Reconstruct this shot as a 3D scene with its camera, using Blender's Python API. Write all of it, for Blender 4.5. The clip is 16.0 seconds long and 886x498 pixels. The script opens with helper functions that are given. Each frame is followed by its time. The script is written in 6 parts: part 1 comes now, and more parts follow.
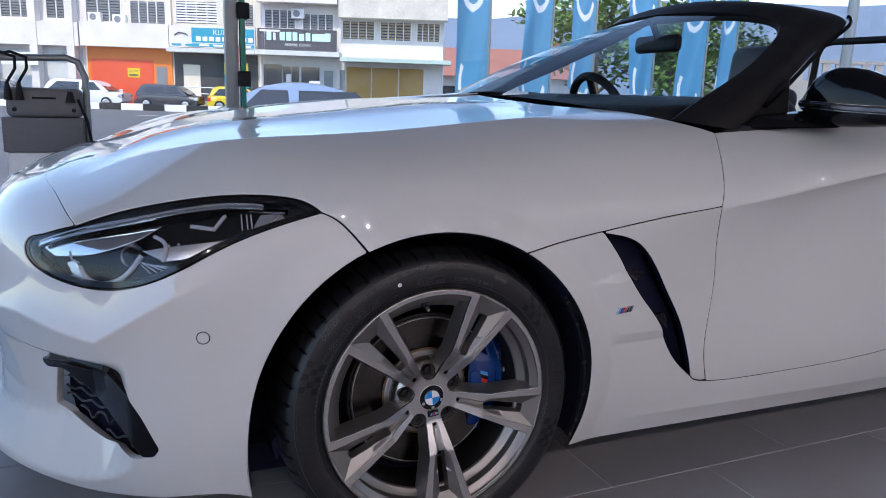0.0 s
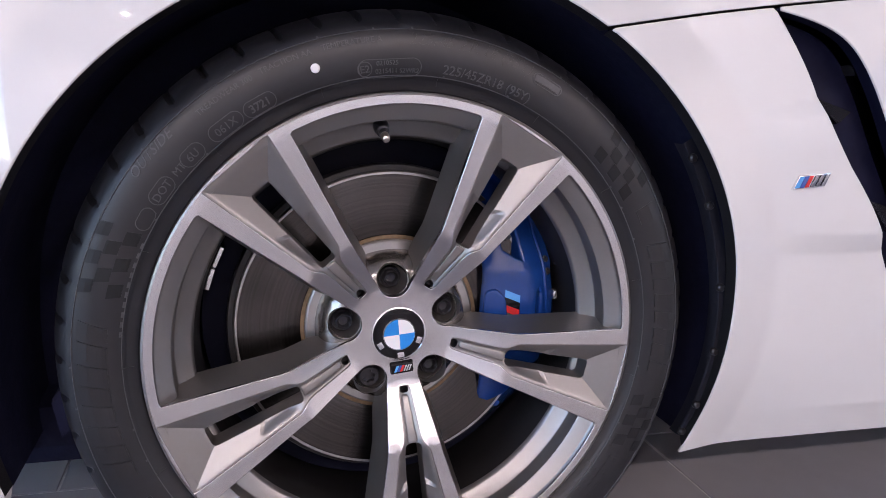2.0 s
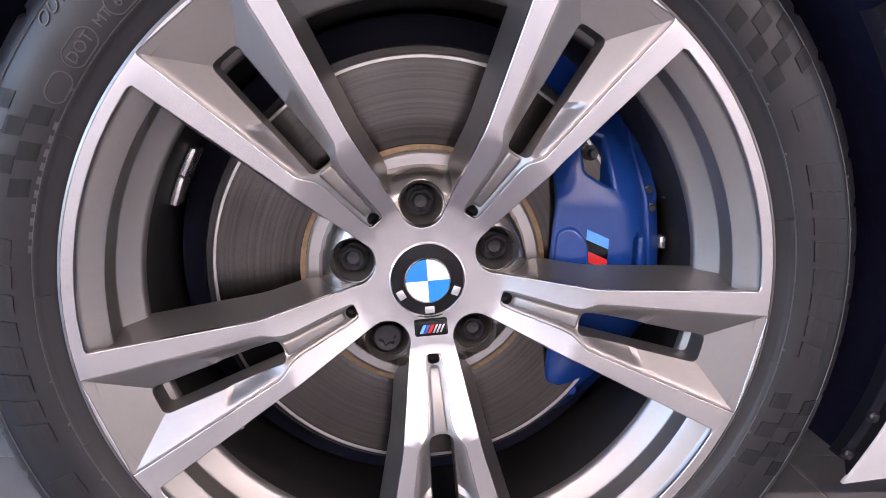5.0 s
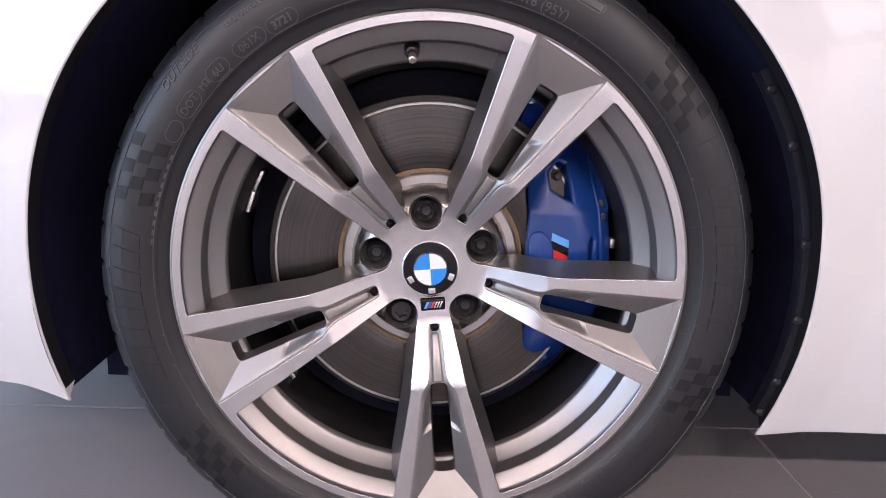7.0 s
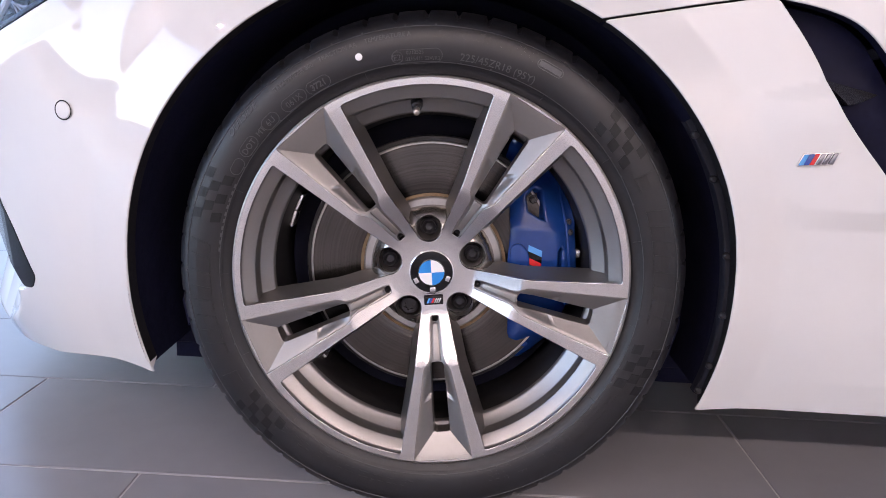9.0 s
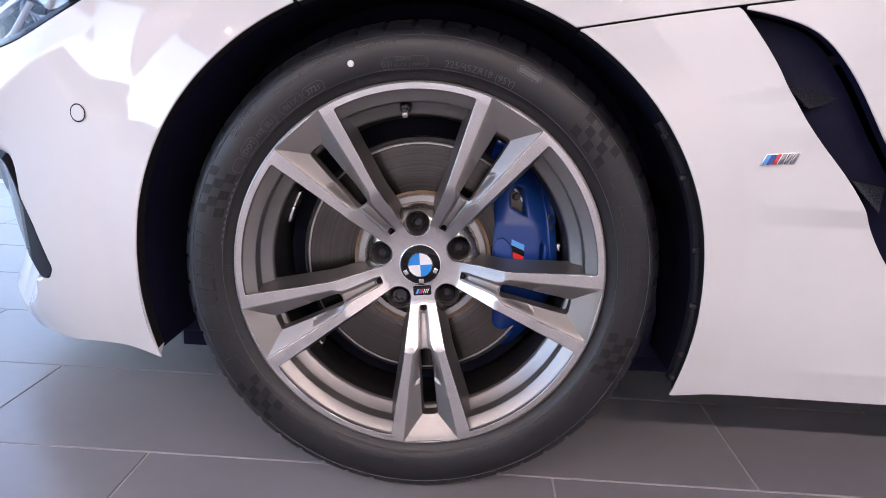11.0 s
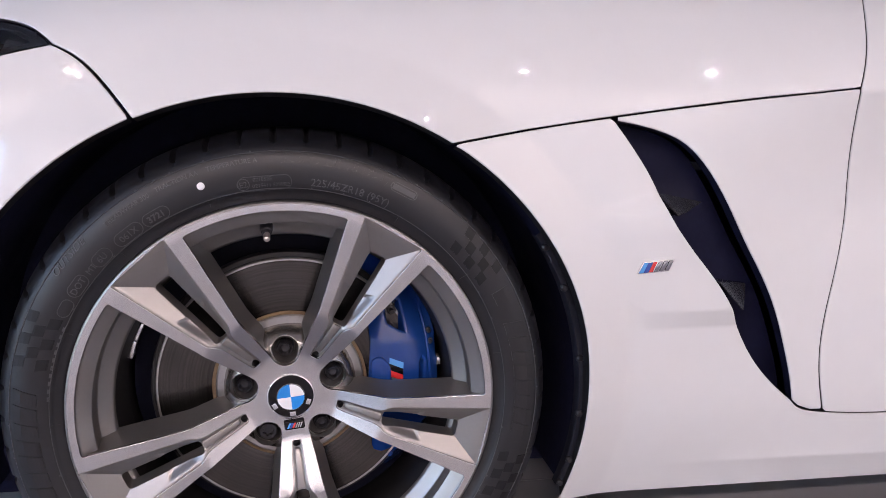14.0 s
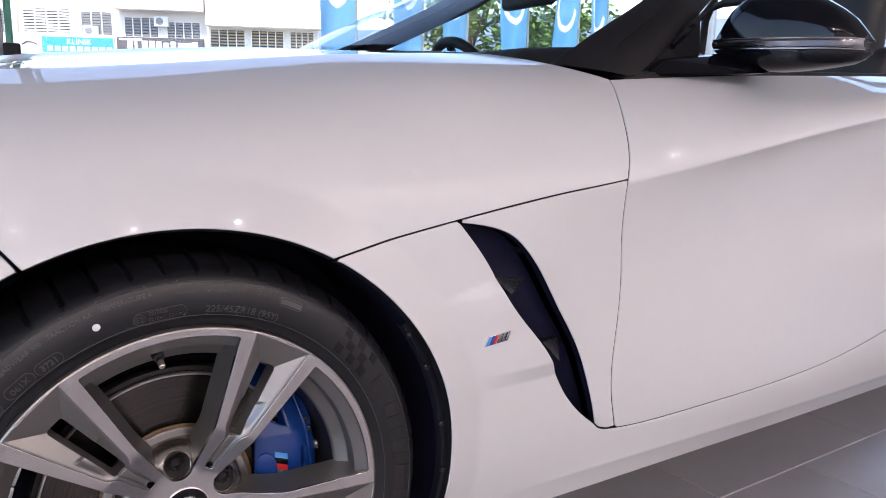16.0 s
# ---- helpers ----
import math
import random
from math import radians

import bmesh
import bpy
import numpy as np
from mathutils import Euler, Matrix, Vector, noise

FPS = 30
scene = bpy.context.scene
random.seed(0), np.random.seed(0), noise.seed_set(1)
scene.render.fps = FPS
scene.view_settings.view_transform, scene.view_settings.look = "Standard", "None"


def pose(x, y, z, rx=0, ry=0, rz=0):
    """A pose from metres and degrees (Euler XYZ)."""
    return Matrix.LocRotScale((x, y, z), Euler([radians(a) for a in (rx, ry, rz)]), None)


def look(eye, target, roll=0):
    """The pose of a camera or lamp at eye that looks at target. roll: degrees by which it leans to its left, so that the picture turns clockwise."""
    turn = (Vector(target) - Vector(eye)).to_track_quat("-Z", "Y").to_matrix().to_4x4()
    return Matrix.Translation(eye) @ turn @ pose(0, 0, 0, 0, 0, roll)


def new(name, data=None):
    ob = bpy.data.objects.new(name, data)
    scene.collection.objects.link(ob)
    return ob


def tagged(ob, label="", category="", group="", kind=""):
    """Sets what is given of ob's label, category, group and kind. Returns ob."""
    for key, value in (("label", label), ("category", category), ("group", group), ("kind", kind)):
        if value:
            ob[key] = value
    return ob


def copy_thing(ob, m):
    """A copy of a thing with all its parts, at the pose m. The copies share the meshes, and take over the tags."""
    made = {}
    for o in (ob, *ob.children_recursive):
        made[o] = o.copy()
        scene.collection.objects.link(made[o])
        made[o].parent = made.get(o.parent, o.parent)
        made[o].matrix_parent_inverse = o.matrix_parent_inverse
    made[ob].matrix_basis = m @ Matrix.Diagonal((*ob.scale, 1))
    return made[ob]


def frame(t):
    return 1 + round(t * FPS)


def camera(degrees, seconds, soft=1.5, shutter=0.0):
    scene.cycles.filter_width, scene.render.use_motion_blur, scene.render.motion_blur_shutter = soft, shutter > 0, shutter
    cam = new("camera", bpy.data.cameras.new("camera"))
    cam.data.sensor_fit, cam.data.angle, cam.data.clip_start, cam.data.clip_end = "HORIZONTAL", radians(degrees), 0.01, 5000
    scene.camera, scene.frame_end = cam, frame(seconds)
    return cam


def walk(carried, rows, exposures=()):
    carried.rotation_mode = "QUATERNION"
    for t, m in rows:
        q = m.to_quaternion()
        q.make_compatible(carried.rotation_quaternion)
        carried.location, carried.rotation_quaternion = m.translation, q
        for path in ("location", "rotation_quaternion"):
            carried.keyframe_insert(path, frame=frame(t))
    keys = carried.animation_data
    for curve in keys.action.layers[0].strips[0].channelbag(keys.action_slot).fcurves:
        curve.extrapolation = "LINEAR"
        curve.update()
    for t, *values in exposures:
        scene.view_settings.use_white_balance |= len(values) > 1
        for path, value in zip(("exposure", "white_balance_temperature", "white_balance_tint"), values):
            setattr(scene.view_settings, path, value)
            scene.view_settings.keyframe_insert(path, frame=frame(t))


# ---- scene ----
# ---- camera ----
cam = camera(62.3, 16.0, 0.75)
PATH = [
    (0, (-0.5681, -1.2797, 0.9413), (0.2204, 0.5114, 0.5286), 1.99),
    (0.5, (-0.4502, -1.0556, 0.846), (0.3051, 0.7488, 0.4292), 2.17),
    (1, (-0.3137, -0.8878, 0.7531), (0.3956, 0.9362, 0.341), 2.21),
    (1.5, (-0.2221, -0.7583, 0.6445), (0.4206, 1.088, 0.2224), 2.49),
    (2, (-0.1643, -0.6577, 0.5644), (0.3912, 1.2173, 0.1452), 2.69),
    (2.5, (-0.1206, -0.5482, 0.5267), (0.342, 1.3482, 0.0912), 2.90),
    (3, (-0.07, -0.4778, 0.5022), (0.2944, 1.4352, 0.0466), 2.95),
    (3.5, (-0.0573, -0.4363, 0.4738), (0.2507, 1.4902, 0.0337), 3.02),
    (4, (-0.0466, -0.426, 0.4593), (0.2099, 1.5088, 0.0224), 2.88),
    (4.5, (-0.0429, -0.443, 0.4593), (0.1782, 1.4951, 0.0181), 2.81),
    (7, (-0.0102, -0.6638, 0.5022), (0.0502, 1.2845, 0.0546), 2.72),
    (7.5, (0.005, -0.7198, 0.5186), (0.0202, 1.2267, 0.0594), 2.70),
    (8, (0.0135, -0.7736, 0.529), (-0.0023, 1.1771, 0.0879), 2.63),
    (8.5, (0.0239, -0.813, 0.5418), (-0.009, 1.1377, 0.1017), 2.62),
    (9, (0.034, -0.8604, 0.553), (-0.0109, 1.0905, 0.1148), 2.59),
    (11.5, (0.0689, -0.9211, 0.5637), (-0.0074, 1.027, 0.1174), 2.54),
    (12, (0.0645, -0.9147, 0.5667), (-0.0063, 1.0338, 0.1211), 2.47),
    (12.5, (0.0779, -0.9057, 0.573), (0.0336, 1.0444, 0.131), 2.46),
    (13, (0.0724, -0.8765, 0.5822), (0.1004, 1.0776, 0.1569), 2.34),
    (13.5, (0.0591, -0.8377, 0.6337), (0.2357, 1.1094, 0.2121), 2.24),
    (14, (0.0088, -0.8136, 0.6755), (0.3987, 1.1083, 0.2831), 1.93),
    (14.5, (-0.0312, -0.7943, 0.7032), (0.5838, 1.0718, 0.3299), 1.58),
    (15, (-0.0746, -0.7832, 0.7516), (0.7441, 1.0025, 0.376), 1.39),
    (15.5, (-0.1495, -0.8004, 0.7839), (0.8245, 0.9052, 0.4072), 1.36),
    (16, (-0.1881, -0.8309, 0.8162), (0.8735, 0.8218, 0.4399), 1.12),
]
EXPOSURES = [(0, 1.27, 6450, 24), (0.9, 1.5, 6650, 26), (1.6, 2.0, 6650, 29), (2.4, 2.70, 6750, 30), (3.5, 3.04, 6800, 30), (4.5, 3.04, 6850, 30), (7.0, 2.70, 7000, 31), (9.0, 2.48, 7000, 31), (12.5, 2.40, 6850, 31), (14.0, 2.38, 6900, 30), (16.0, 2.20, 7000, 28)]
walk(cam, [(t, look(eye, target, roll)) for t, eye, target, roll in PATH], EXPOSURES)

# ---- light ----
world = bpy.data.worlds.new("world")
scene.world = world
world.use_nodes = True
wn = world.node_tree
sky = wn.nodes.new("ShaderNodeTexSky")
sky.sky_type, sky.sun_disc = "NISHITA", False
SUN_EL, SUN_AZ = 52.0, 205.0          # degrees; azimuth from +y, clockwise
sky.air_density, sky.ozone_density, sky.dust_density = 1.1, 3.0, 0.4
sky.sun_elevation, sky.sun_rotation = radians(SUN_EL), radians(SUN_AZ)
wn.links.new(sky.outputs[0], wn.nodes["Background"].inputs[0])
wn.nodes["Background"].inputs[1].default_value = 0.15
sun = new("sun", bpy.data.lights.new("sun", "SUN"))
sun.data.energy, sun.data.angle, sun.data.color = 1.6, radians(0.5), (1, 0.90, 0.78)
az, el = radians(SUN_AZ), radians(SUN_EL)
sun.matrix_world = look((0, 0, 0), (-math.sin(az) * math.cos(el), -math.cos(az) * math.cos(el), -math.sin(el)))


# ---- materials ----
def material(name, color, rough=0.5, metal=0.0, coat=0.0, vary=0.0, scale=20.0, bump=0.0, bump_scale=60.0, transmission=0.0, emission=0.0, spec=0.5, stretch=(1, 1, 1), by_object=0.0, brushed=0.0, rings=0.0, coat_ior=1.5):
    """A principled surface with two scales of mottling and fine relief."""
    m = bpy.data.materials.new(name)
    m.use_nodes = True
    t = m.node_tree
    b = t.nodes["Principled BSDF"]
    b.inputs["Base Color"].default_value = (*color, 1)
    b.inputs["Roughness"].default_value, b.inputs["Metallic"].default_value = rough, metal
    b.inputs["Coat Weight"].default_value, b.inputs["Coat Roughness"].default_value = coat, 0.006
    b.inputs["Coat IOR"].default_value = coat_ior
    b.inputs["Transmission Weight"].default_value = transmission
    b.inputs["Specular IOR Level"].default_value = spec
    if brushed:
        tg = t.nodes.new("ShaderNodeTangent")
        tg.direction_type, tg.axis = "RADIAL", "Y"
        b.inputs["Anisotropic"].default_value = brushed
        t.links.new(tg.outputs[0], b.inputs["Tangent"])
    if emission:
        b.inputs["Emission Color"].default_value, b.inputs["Emission Strength"].default_value = (*color, 1), emission
    if vary or bump or by_object:
        co = t.nodes.new("ShaderNodeTexCoord")
        mp = t.nodes.new("ShaderNodeMapping")
        mp.inputs["Scale"].default_value = stretch
        t.links.new(co.outputs["Object"], mp.inputs["Vector"])
    if vary or by_object:
        fine, coarse = t.nodes.new("ShaderNodeTexNoise"), t.nodes.new("ShaderNodeTexNoise")
        fine.inputs["Scale"].default_value, coarse.inputs["Scale"].default_value = scale * 7, scale
        fine.inputs["Detail"].default_value, coarse.inputs["Detail"].default_value = 4, 5
        add = t.nodes.new("ShaderNodeMath")
        add.operation = "ADD"
        for n in (fine, coarse):
            t.links.new(mp.outputs[0], n.inputs["Vector"])
        t.links.new(fine.outputs[0], add.inputs[0])
        t.links.new(coarse.outputs[0], add.inputs[1])
        last = add.outputs[0]
        if by_object:
            info = t.nodes.new("ShaderNodeObjectInfo")
            mix = t.nodes.new("ShaderNodeMath")
            mix.operation, mix.inputs[1].default_value = "MULTIPLY_ADD", by_object
            t.links.new(info.outputs["Random"], mix.inputs[0])
            t.links.new(last, mix.inputs[2])
            last = mix.outputs[0]
        ramp = t.nodes.new("ShaderNodeMapRange")
        ramp.inputs["From Min"].default_value, ramp.inputs["From Max"].default_value = 0.6, 1.4
        ramp.inputs["To Min"].default_value, ramp.inputs["To Max"].default_value = 1 - vary, 1 + vary
        ramp.clamp = False
        t.links.new(last, ramp.inputs["Value"])
        mul = t.nodes.new("ShaderNodeVectorMath")
        mul.operation = "SCALE"
        mul.inputs[0].default_value = color
        t.links.new(ramp.outputs[0], mul.inputs["Scale"])
        t.links.new(mul.outputs[0], b.inputs["Base Color"])
        rr = t.nodes.new("ShaderNodeMapRange")
        rr.inputs["From Min"].default_value, rr.inputs["From Max"].default_value = 0.3, 0.7
        rr.inputs["To Min"].default_value, rr.inputs["To Max"].default_value = rough * (1 - 0.6 * vary), min(1, rough * (1 + 0.8 * vary))
        t.links.new(coarse.outputs[0], rr.inputs["Value"])
        t.links.new(rr.outputs[0], b.inputs["Roughness"])
    if bump:
        bn = t.nodes.new("ShaderNodeTexNoise")
        bn.inputs["Scale"].default_value, bn.inputs["Detail"].default_value = bump_scale, 6
        bp = t.nodes.new("ShaderNodeBump")
        height = bn.outputs[0]
        if rings:
            flat = t.nodes.new("ShaderNodeVectorMath")
            flat.operation, flat.inputs[1].default_value = "MULTIPLY", (1, 0, 1)
            t.links.new(co.outputs["Object"], flat.inputs[0])
            ln = t.nodes.new("ShaderNodeVectorMath")
            ln.operation = "LENGTH"
            t.links.new(flat.outputs[0], ln.inputs[0])
            wv = t.nodes.new("ShaderNodeTexNoise")
            wv.noise_dimensions = "1D"
            wv.inputs["Scale"].default_value, wv.inputs["Detail"].default_value = rings, 6
            t.links.new(ln.outputs["Value"], wv.inputs["W"])
            if vary:
                t.links.new(wv.outputs[0], add.inputs[0])
            sm = t.nodes.new("ShaderNodeMath")
            sm.operation = "ADD"
            t.links.new(wv.outputs[0], sm.inputs[0])
            t.links.new(bn.outputs[0], sm.inputs[1])
            height = sm.outputs[0]
        bp.inputs["Strength"].default_value, bp.inputs["Distance"].default_value = bump, 0.002
        t.links.new(mp.outputs[0], bn.inputs["Vector"])
        t.links.new(height, bp.inputs["Height"])
        t.links.new(bp.outputs[0], b.inputs["Normal"])
    return m


def clear_glass(name, gloss=0.035, tint=(0.93, 0.97, 0.95), power=5.0):
    m = bpy.data.materials.new(name)
    m.use_nodes = True
    t = m.node_tree
    t.nodes.remove(t.nodes["Principled BSDF"])
    tr, gl, mix = t.nodes.new("ShaderNodeBsdfTransparent"), t.nodes.new("ShaderNodeBsdfGlossy"), t.nodes.new("ShaderNodeMixShader")
    tr.inputs[0].default_value = (*tint, 1)
    gl.inputs["Roughness"].default_value = 0.0
    lw = t.nodes.new("ShaderNodeLayerWeight")
    lw.inputs["Blend"].default_value = 0.5
    pw = t.nodes.new("ShaderNodeMath")
    pw.operation, pw.inputs[1].default_value = "POWER", power
    t.links.new(lw.outputs["Facing"], pw.inputs[0])
    ad = t.nodes.new("ShaderNodeMath")
    ad.operation, ad.inputs[1].default_value, ad.inputs[2].default_value = "MULTIPLY_ADD", 0.9, gloss
    t.links.new(pw.outputs[0], ad.inputs[0])
    t.links.new(ad.outputs[0], mix.inputs[0])
    t.links.new(tr.outputs[0], mix.inputs[1])
    t.links.new(gl.outputs[0], mix.inputs[2])
    t.links.new(mix.outputs[0], t.nodes["Material Output"].inputs[0])
    return m


PAINT = material("white_car_paint", (0.66, 0.655, 0.65), 0.30, coat=1.0, vary=0.012, scale=6, spec=0.12, coat_ior=1.8)
BLACK_GLOSS = material("gloss_black", (0.004, 0.004, 0.006), 0.07, spec=0.28)
BLACK_PLASTIC = material("black_plastic", (0.008, 0.008, 0.010), 0.55, vary=0.2, scale=30, bump=0.2, bump_scale=900, spec=0.3)
FIN_BLACK = material("satin_black_fin", (0.022, 0.023, 0.030), 0.22, spec=0.55)
# black plastic; the blue lift paints in the navy cast of its shade
LINER = material("wheel_house_liner", (0.0120, 0.0135, 0.032), 0.75, vary=0.3, scale=12, bump=0.25, bump_scale=300, spec=0.06)
LINER_EDGE = material("black_liner_edge", (0.010, 0.011, 0.018), 0.5, vary=0.2, scale=30, spec=0.3)
VENT_BLACK = material("black_vent_plastic", (0.0080, 0.0088, 0.024), 0.45, vary=0.2, scale=20, spec=0.08)
RUBBER = material("tyre_rubber", (0.0075, 0.0078, 0.0105), 0.40, vary=0.2, scale=25, spec=0.52, bump=0.04, bump_scale=900)
# raised marks: same rubber, lightened to paint in the glints on their relief
RUBBER_GLINT = material("raised_rubber_glint", (0.070, 0.070, 0.074), 0.5, vary=0.2, scale=60, spec=0.4)
RUBBER_CHECK = material("moulded_check_rubber", (0.0060, 0.0060, 0.0075), 0.50, vary=0.2, scale=60, spec=0.32)
RUBBER_BLOCK = material("moulded_block_rubber", (0.0090, 0.0090, 0.0110), 0.36, vary=0.3, scale=90, spec=0.5)
RUBBER_DARK = material("smooth_rubber", (0.007, 0.007, 0.008), 0.33, vary=0.2, scale=40)
MACHINED = material("machined_aluminium", (0.53, 0.52, 0.53), 0.25, metal=1.0, vary=0.03, scale=30, brushed=0.6)
RIM_PAINT = material("grey_wheel_paint", (0.275, 0.262, 0.255), 0.34, metal=0.85, vary=0.03, scale=30)
RIM_BRIGHT = material("glossy_hub_paint", (0.36, 0.34, 0.32), 0.22, metal=0.9, vary=0.03, scale=30)
DISC = material("brake_disc_steel", (0.080, 0.073, 0.070), 0.20, metal=1.0, vary=0.34, scale=14, bump=0.02, bump_scale=60, brushed=0.75, rings=330)
BELL = material("grey_disc_bell", (0.42, 0.41, 0.40), 0.35, metal=0.9, vary=0.08, scale=30)
# near black: the shade behind the disc is in the colour
HOUSE = material("shaded_wheel_house", (0.005, 0.006, 0.015), 0.6, vary=0.2, scale=20, spec=0.1)
RUST = material("rusty_iron", (0.22, 0.15, 0.09), 0.5, metal=0.6, vary=0.35, scale=40, bump=0.3, bump_scale=200)
# deep part of the rim, its shade painted as a dark colour
BARREL = material("shaded_inner_barrel", (0.018, 0.017, 0.018), 0.45, metal=0.3, vary=0.15, scale=20)
HUB_METAL = material("bare_hub_metal", (0.55, 0.50, 0.45), 0.38, metal=1.0, vary=0.12, scale=40)
STEEL_DARK = material("dark_bolt_steel", (0.035, 0.035, 0.04), 0.35, metal=0.6, vary=0.15, scale=60)
CALIPER = material("blue_caliper_paint", (0.004, 0.040, 0.200), 0.25, spec=0.3, coat=0.8, vary=0.05, scale=40, bump=0.006, bump_scale=160)
CHROME = material("chrome", (0.80, 0.80, 0.80), 0.08, metal=1.0)
BLUE_LIGHT = material("light_blue_enamel", (0.06, 0.30, 0.68), 0.25, coat=0.5)
BLUE_ROUNDEL = material("roundel_blue", (0.0, 0.235, 0.66), 0.3)
BLUE_DARK = material("dark_blue_enamel", (0.03, 0.07, 0.30), 0.25, coat=0.5)
RED_ENAMEL = material("red_enamel", (0.62, 0.03, 0.03), 0.25, coat=0.5)
WHITE_ENAMEL = material("white_enamel", (0.80, 0.80, 0.80), 0.25, coat=0.5)
SILVER = material("silver_lacquer", (0.62, 0.62, 0.63), 0.25, metal=0.8)
TILE = material("anthracite_floor_tile", (0.29, 0.28, 0.29), 0.33, vary=0.06, scale=3, by_object=0.5, spec=0.85)
GROUT = material("pale_grout", (0.60, 0.585, 0.57), 0.8, vary=0.2, scale=30)
WALL_PAINT = material("white_wall_paint", (0.72, 0.71, 0.70), 0.6, vary=0.03, scale=2, bump=0.05, bump_scale=120)
# mid grey puts the ceiling's dimness into its colour
DIM_CEILING = material("dimmed_ceiling_paint", (0.35, 0.35, 0.36), 0.7, vary=0.03, scale=2)
LAMP_GLOW = material("lamp_diffuser", (1.0, 0.95, 0.90), 0.5, emission=1740.0)
PANE = clear_glass("window_glass")
SCREEN_GLASS = clear_glass("windscreen_glass", 0.035, (0.80, 0.88, 0.90), 9.0)
LENS_GLASS = clear_glass("headlight_glass", 0.04, (0.92, 0.94, 0.97))
ALU = material("grey_aluminium_frame", (0.30, 0.32, 0.32), 0.4, metal=0.6, vary=0.08, scale=20)
GREEN_GLASS = material("green_glass_edge", (0.02, 0.22, 0.15), 0.1, coat=0.5)


# ---- building blocks ----
def mesh_object(name, verts, faces, mat, parent=None, label="", smooth=40.0, normals=None, second=None, second_faces=None):
    me = bpy.data.meshes.new(name)
    me.from_pydata([tuple(v) for v in verts], [], [tuple(int(i) for i in f) for f in faces])
    me.update()
    ob = new(name, me)
    me.materials.append(mat)
    if second is not None:
        me.materials.append(second)
        me.polygons.foreach_set("material_index", [int(b) for b in second_faces])
    if normals is not None:
        me.polygons.foreach_set("use_smooth", [True] * len(me.polygons))
        me.normals_split_custom_set_from_vertices([tuple(n) for n in normals])
    elif smooth:
        me.polygons.foreach_set("use_smooth", [True] * len(me.polygons))
        me.set_sharp_from_angle(angle=radians(smooth))
    if parent is not None:
        ob.parent = parent
    if label:
        tagged(ob, label)
    return ob


def part(name, bm, mat, parent=None, label="", smooth=40.0):
    me = bpy.data.meshes.new(name)
    bm.to_mesh(me)
    bm.free()
    me.materials.append(mat)
    if smooth:
        me.polygons.foreach_set("use_smooth", [True] * len(me.polygons))
        me.set_sharp_from_angle(angle=radians(smooth))
    ob = new(name, me)
    if parent is not None:
        ob.parent = parent
    if label:
        tagged(ob, label)
    return ob


def thing(name, label, category, m=None, group="", kind=""):
    ob = new(name)
    ob.empty_display_size = 0.1
    if m is not None:
        ob.matrix_world = m
    return tagged(ob, label, category, group, kind)


def box_bm(x0, x1, y0, y1, z0, z1, bevel=0.0, segments=2, bm=None):
    own = bmesh.new()
    bmesh.ops.create_cube(own, size=1.0)
    bmesh.ops.scale(own, vec=(x1 - x0, y1 - y0, z1 - z0), verts=own.verts)
    bmesh.ops.translate(own, vec=((x0 + x1) / 2, (y0 + y1) / 2, (z0 + z1) / 2), verts=own.verts)
    if bevel:
        bmesh.ops.bevel(own, geom=own.edges[:], offset=bevel, segments=segments, affect="EDGES", profile=0.5)
    if bm is None:
        return own
    me = bpy.data.meshes.new("tmp")
    own.to_mesh(me)
    own.free()
    bm.from_mesh(me)
    bpy.data.meshes.remove(me)
    return bm


def tube_bm(points, radius, sides=10, bm=None, caps=True):
    """A round bar along a line of points; radius may be a list."""
    bm = bm or bmesh.new()
    pts = [Vector(p) for p in points]
    radii = radius if isinstance(radius, (list, tuple)) else [radius] * len(pts)
    rings, up = [], None
    for i, p in enumerate(pts):
        d = (pts[min(i + 1, len(pts) - 1)] - pts[max(i - 1, 0)]).normalized()
        if up is None:
            up = Vector((0, 0, 1)) if abs(d.z) < 0.9 else Vector((1, 0, 0))
        a = d.cross(up).normalized()
        up = a.cross(d).normalized()
        rings.append([bm.verts.new(p + radii[i] * (math.cos(2 * math.pi * k / sides) * a + math.sin(2 * math.pi * k / sides) * up)) for k in range(sides)])
    for r, q in zip(rings, rings[1:]):
        for k in range(sides):
            bm.faces.new((r[k], r[(k + 1) % sides], q[(k + 1) % sides], q[k]))
    if caps:
        bm.faces.new(rings[0][::-1])
        bm.faces.new(rings[-1])
    bmesh.ops.recalc_face_normals(bm, faces=bm.faces[:])
    return bm


def lathe(name, profile, mat, parent=None, label="", segments=160, smooth=35.0, start=0.0, sweep=360.0, shape=None):
    """Turns rows of (radius, depth) about the y axis."""
    full = sweep >= 359.9
    n = segments if full else segments + 1
    verts, faces = [], []
    for k in range(n):
        a = radians(start + sweep * k / segments)
        for j, (r, y) in enumerate(profile):
            v = Vector((r * math.cos(a), y, r * math.sin(a)))
            verts.append(shape(v, j, k, a) if shape else v)
    m = len(profile)
    for k in range(n if full else n - 1):
        q = (k + 1) % n
        for j in range(m - 1):
            faces.append((k * m + j, k * m + j + 1, q * m + j + 1, q * m + j))
    return mesh_object(name, verts, faces, mat, parent, label, smooth)


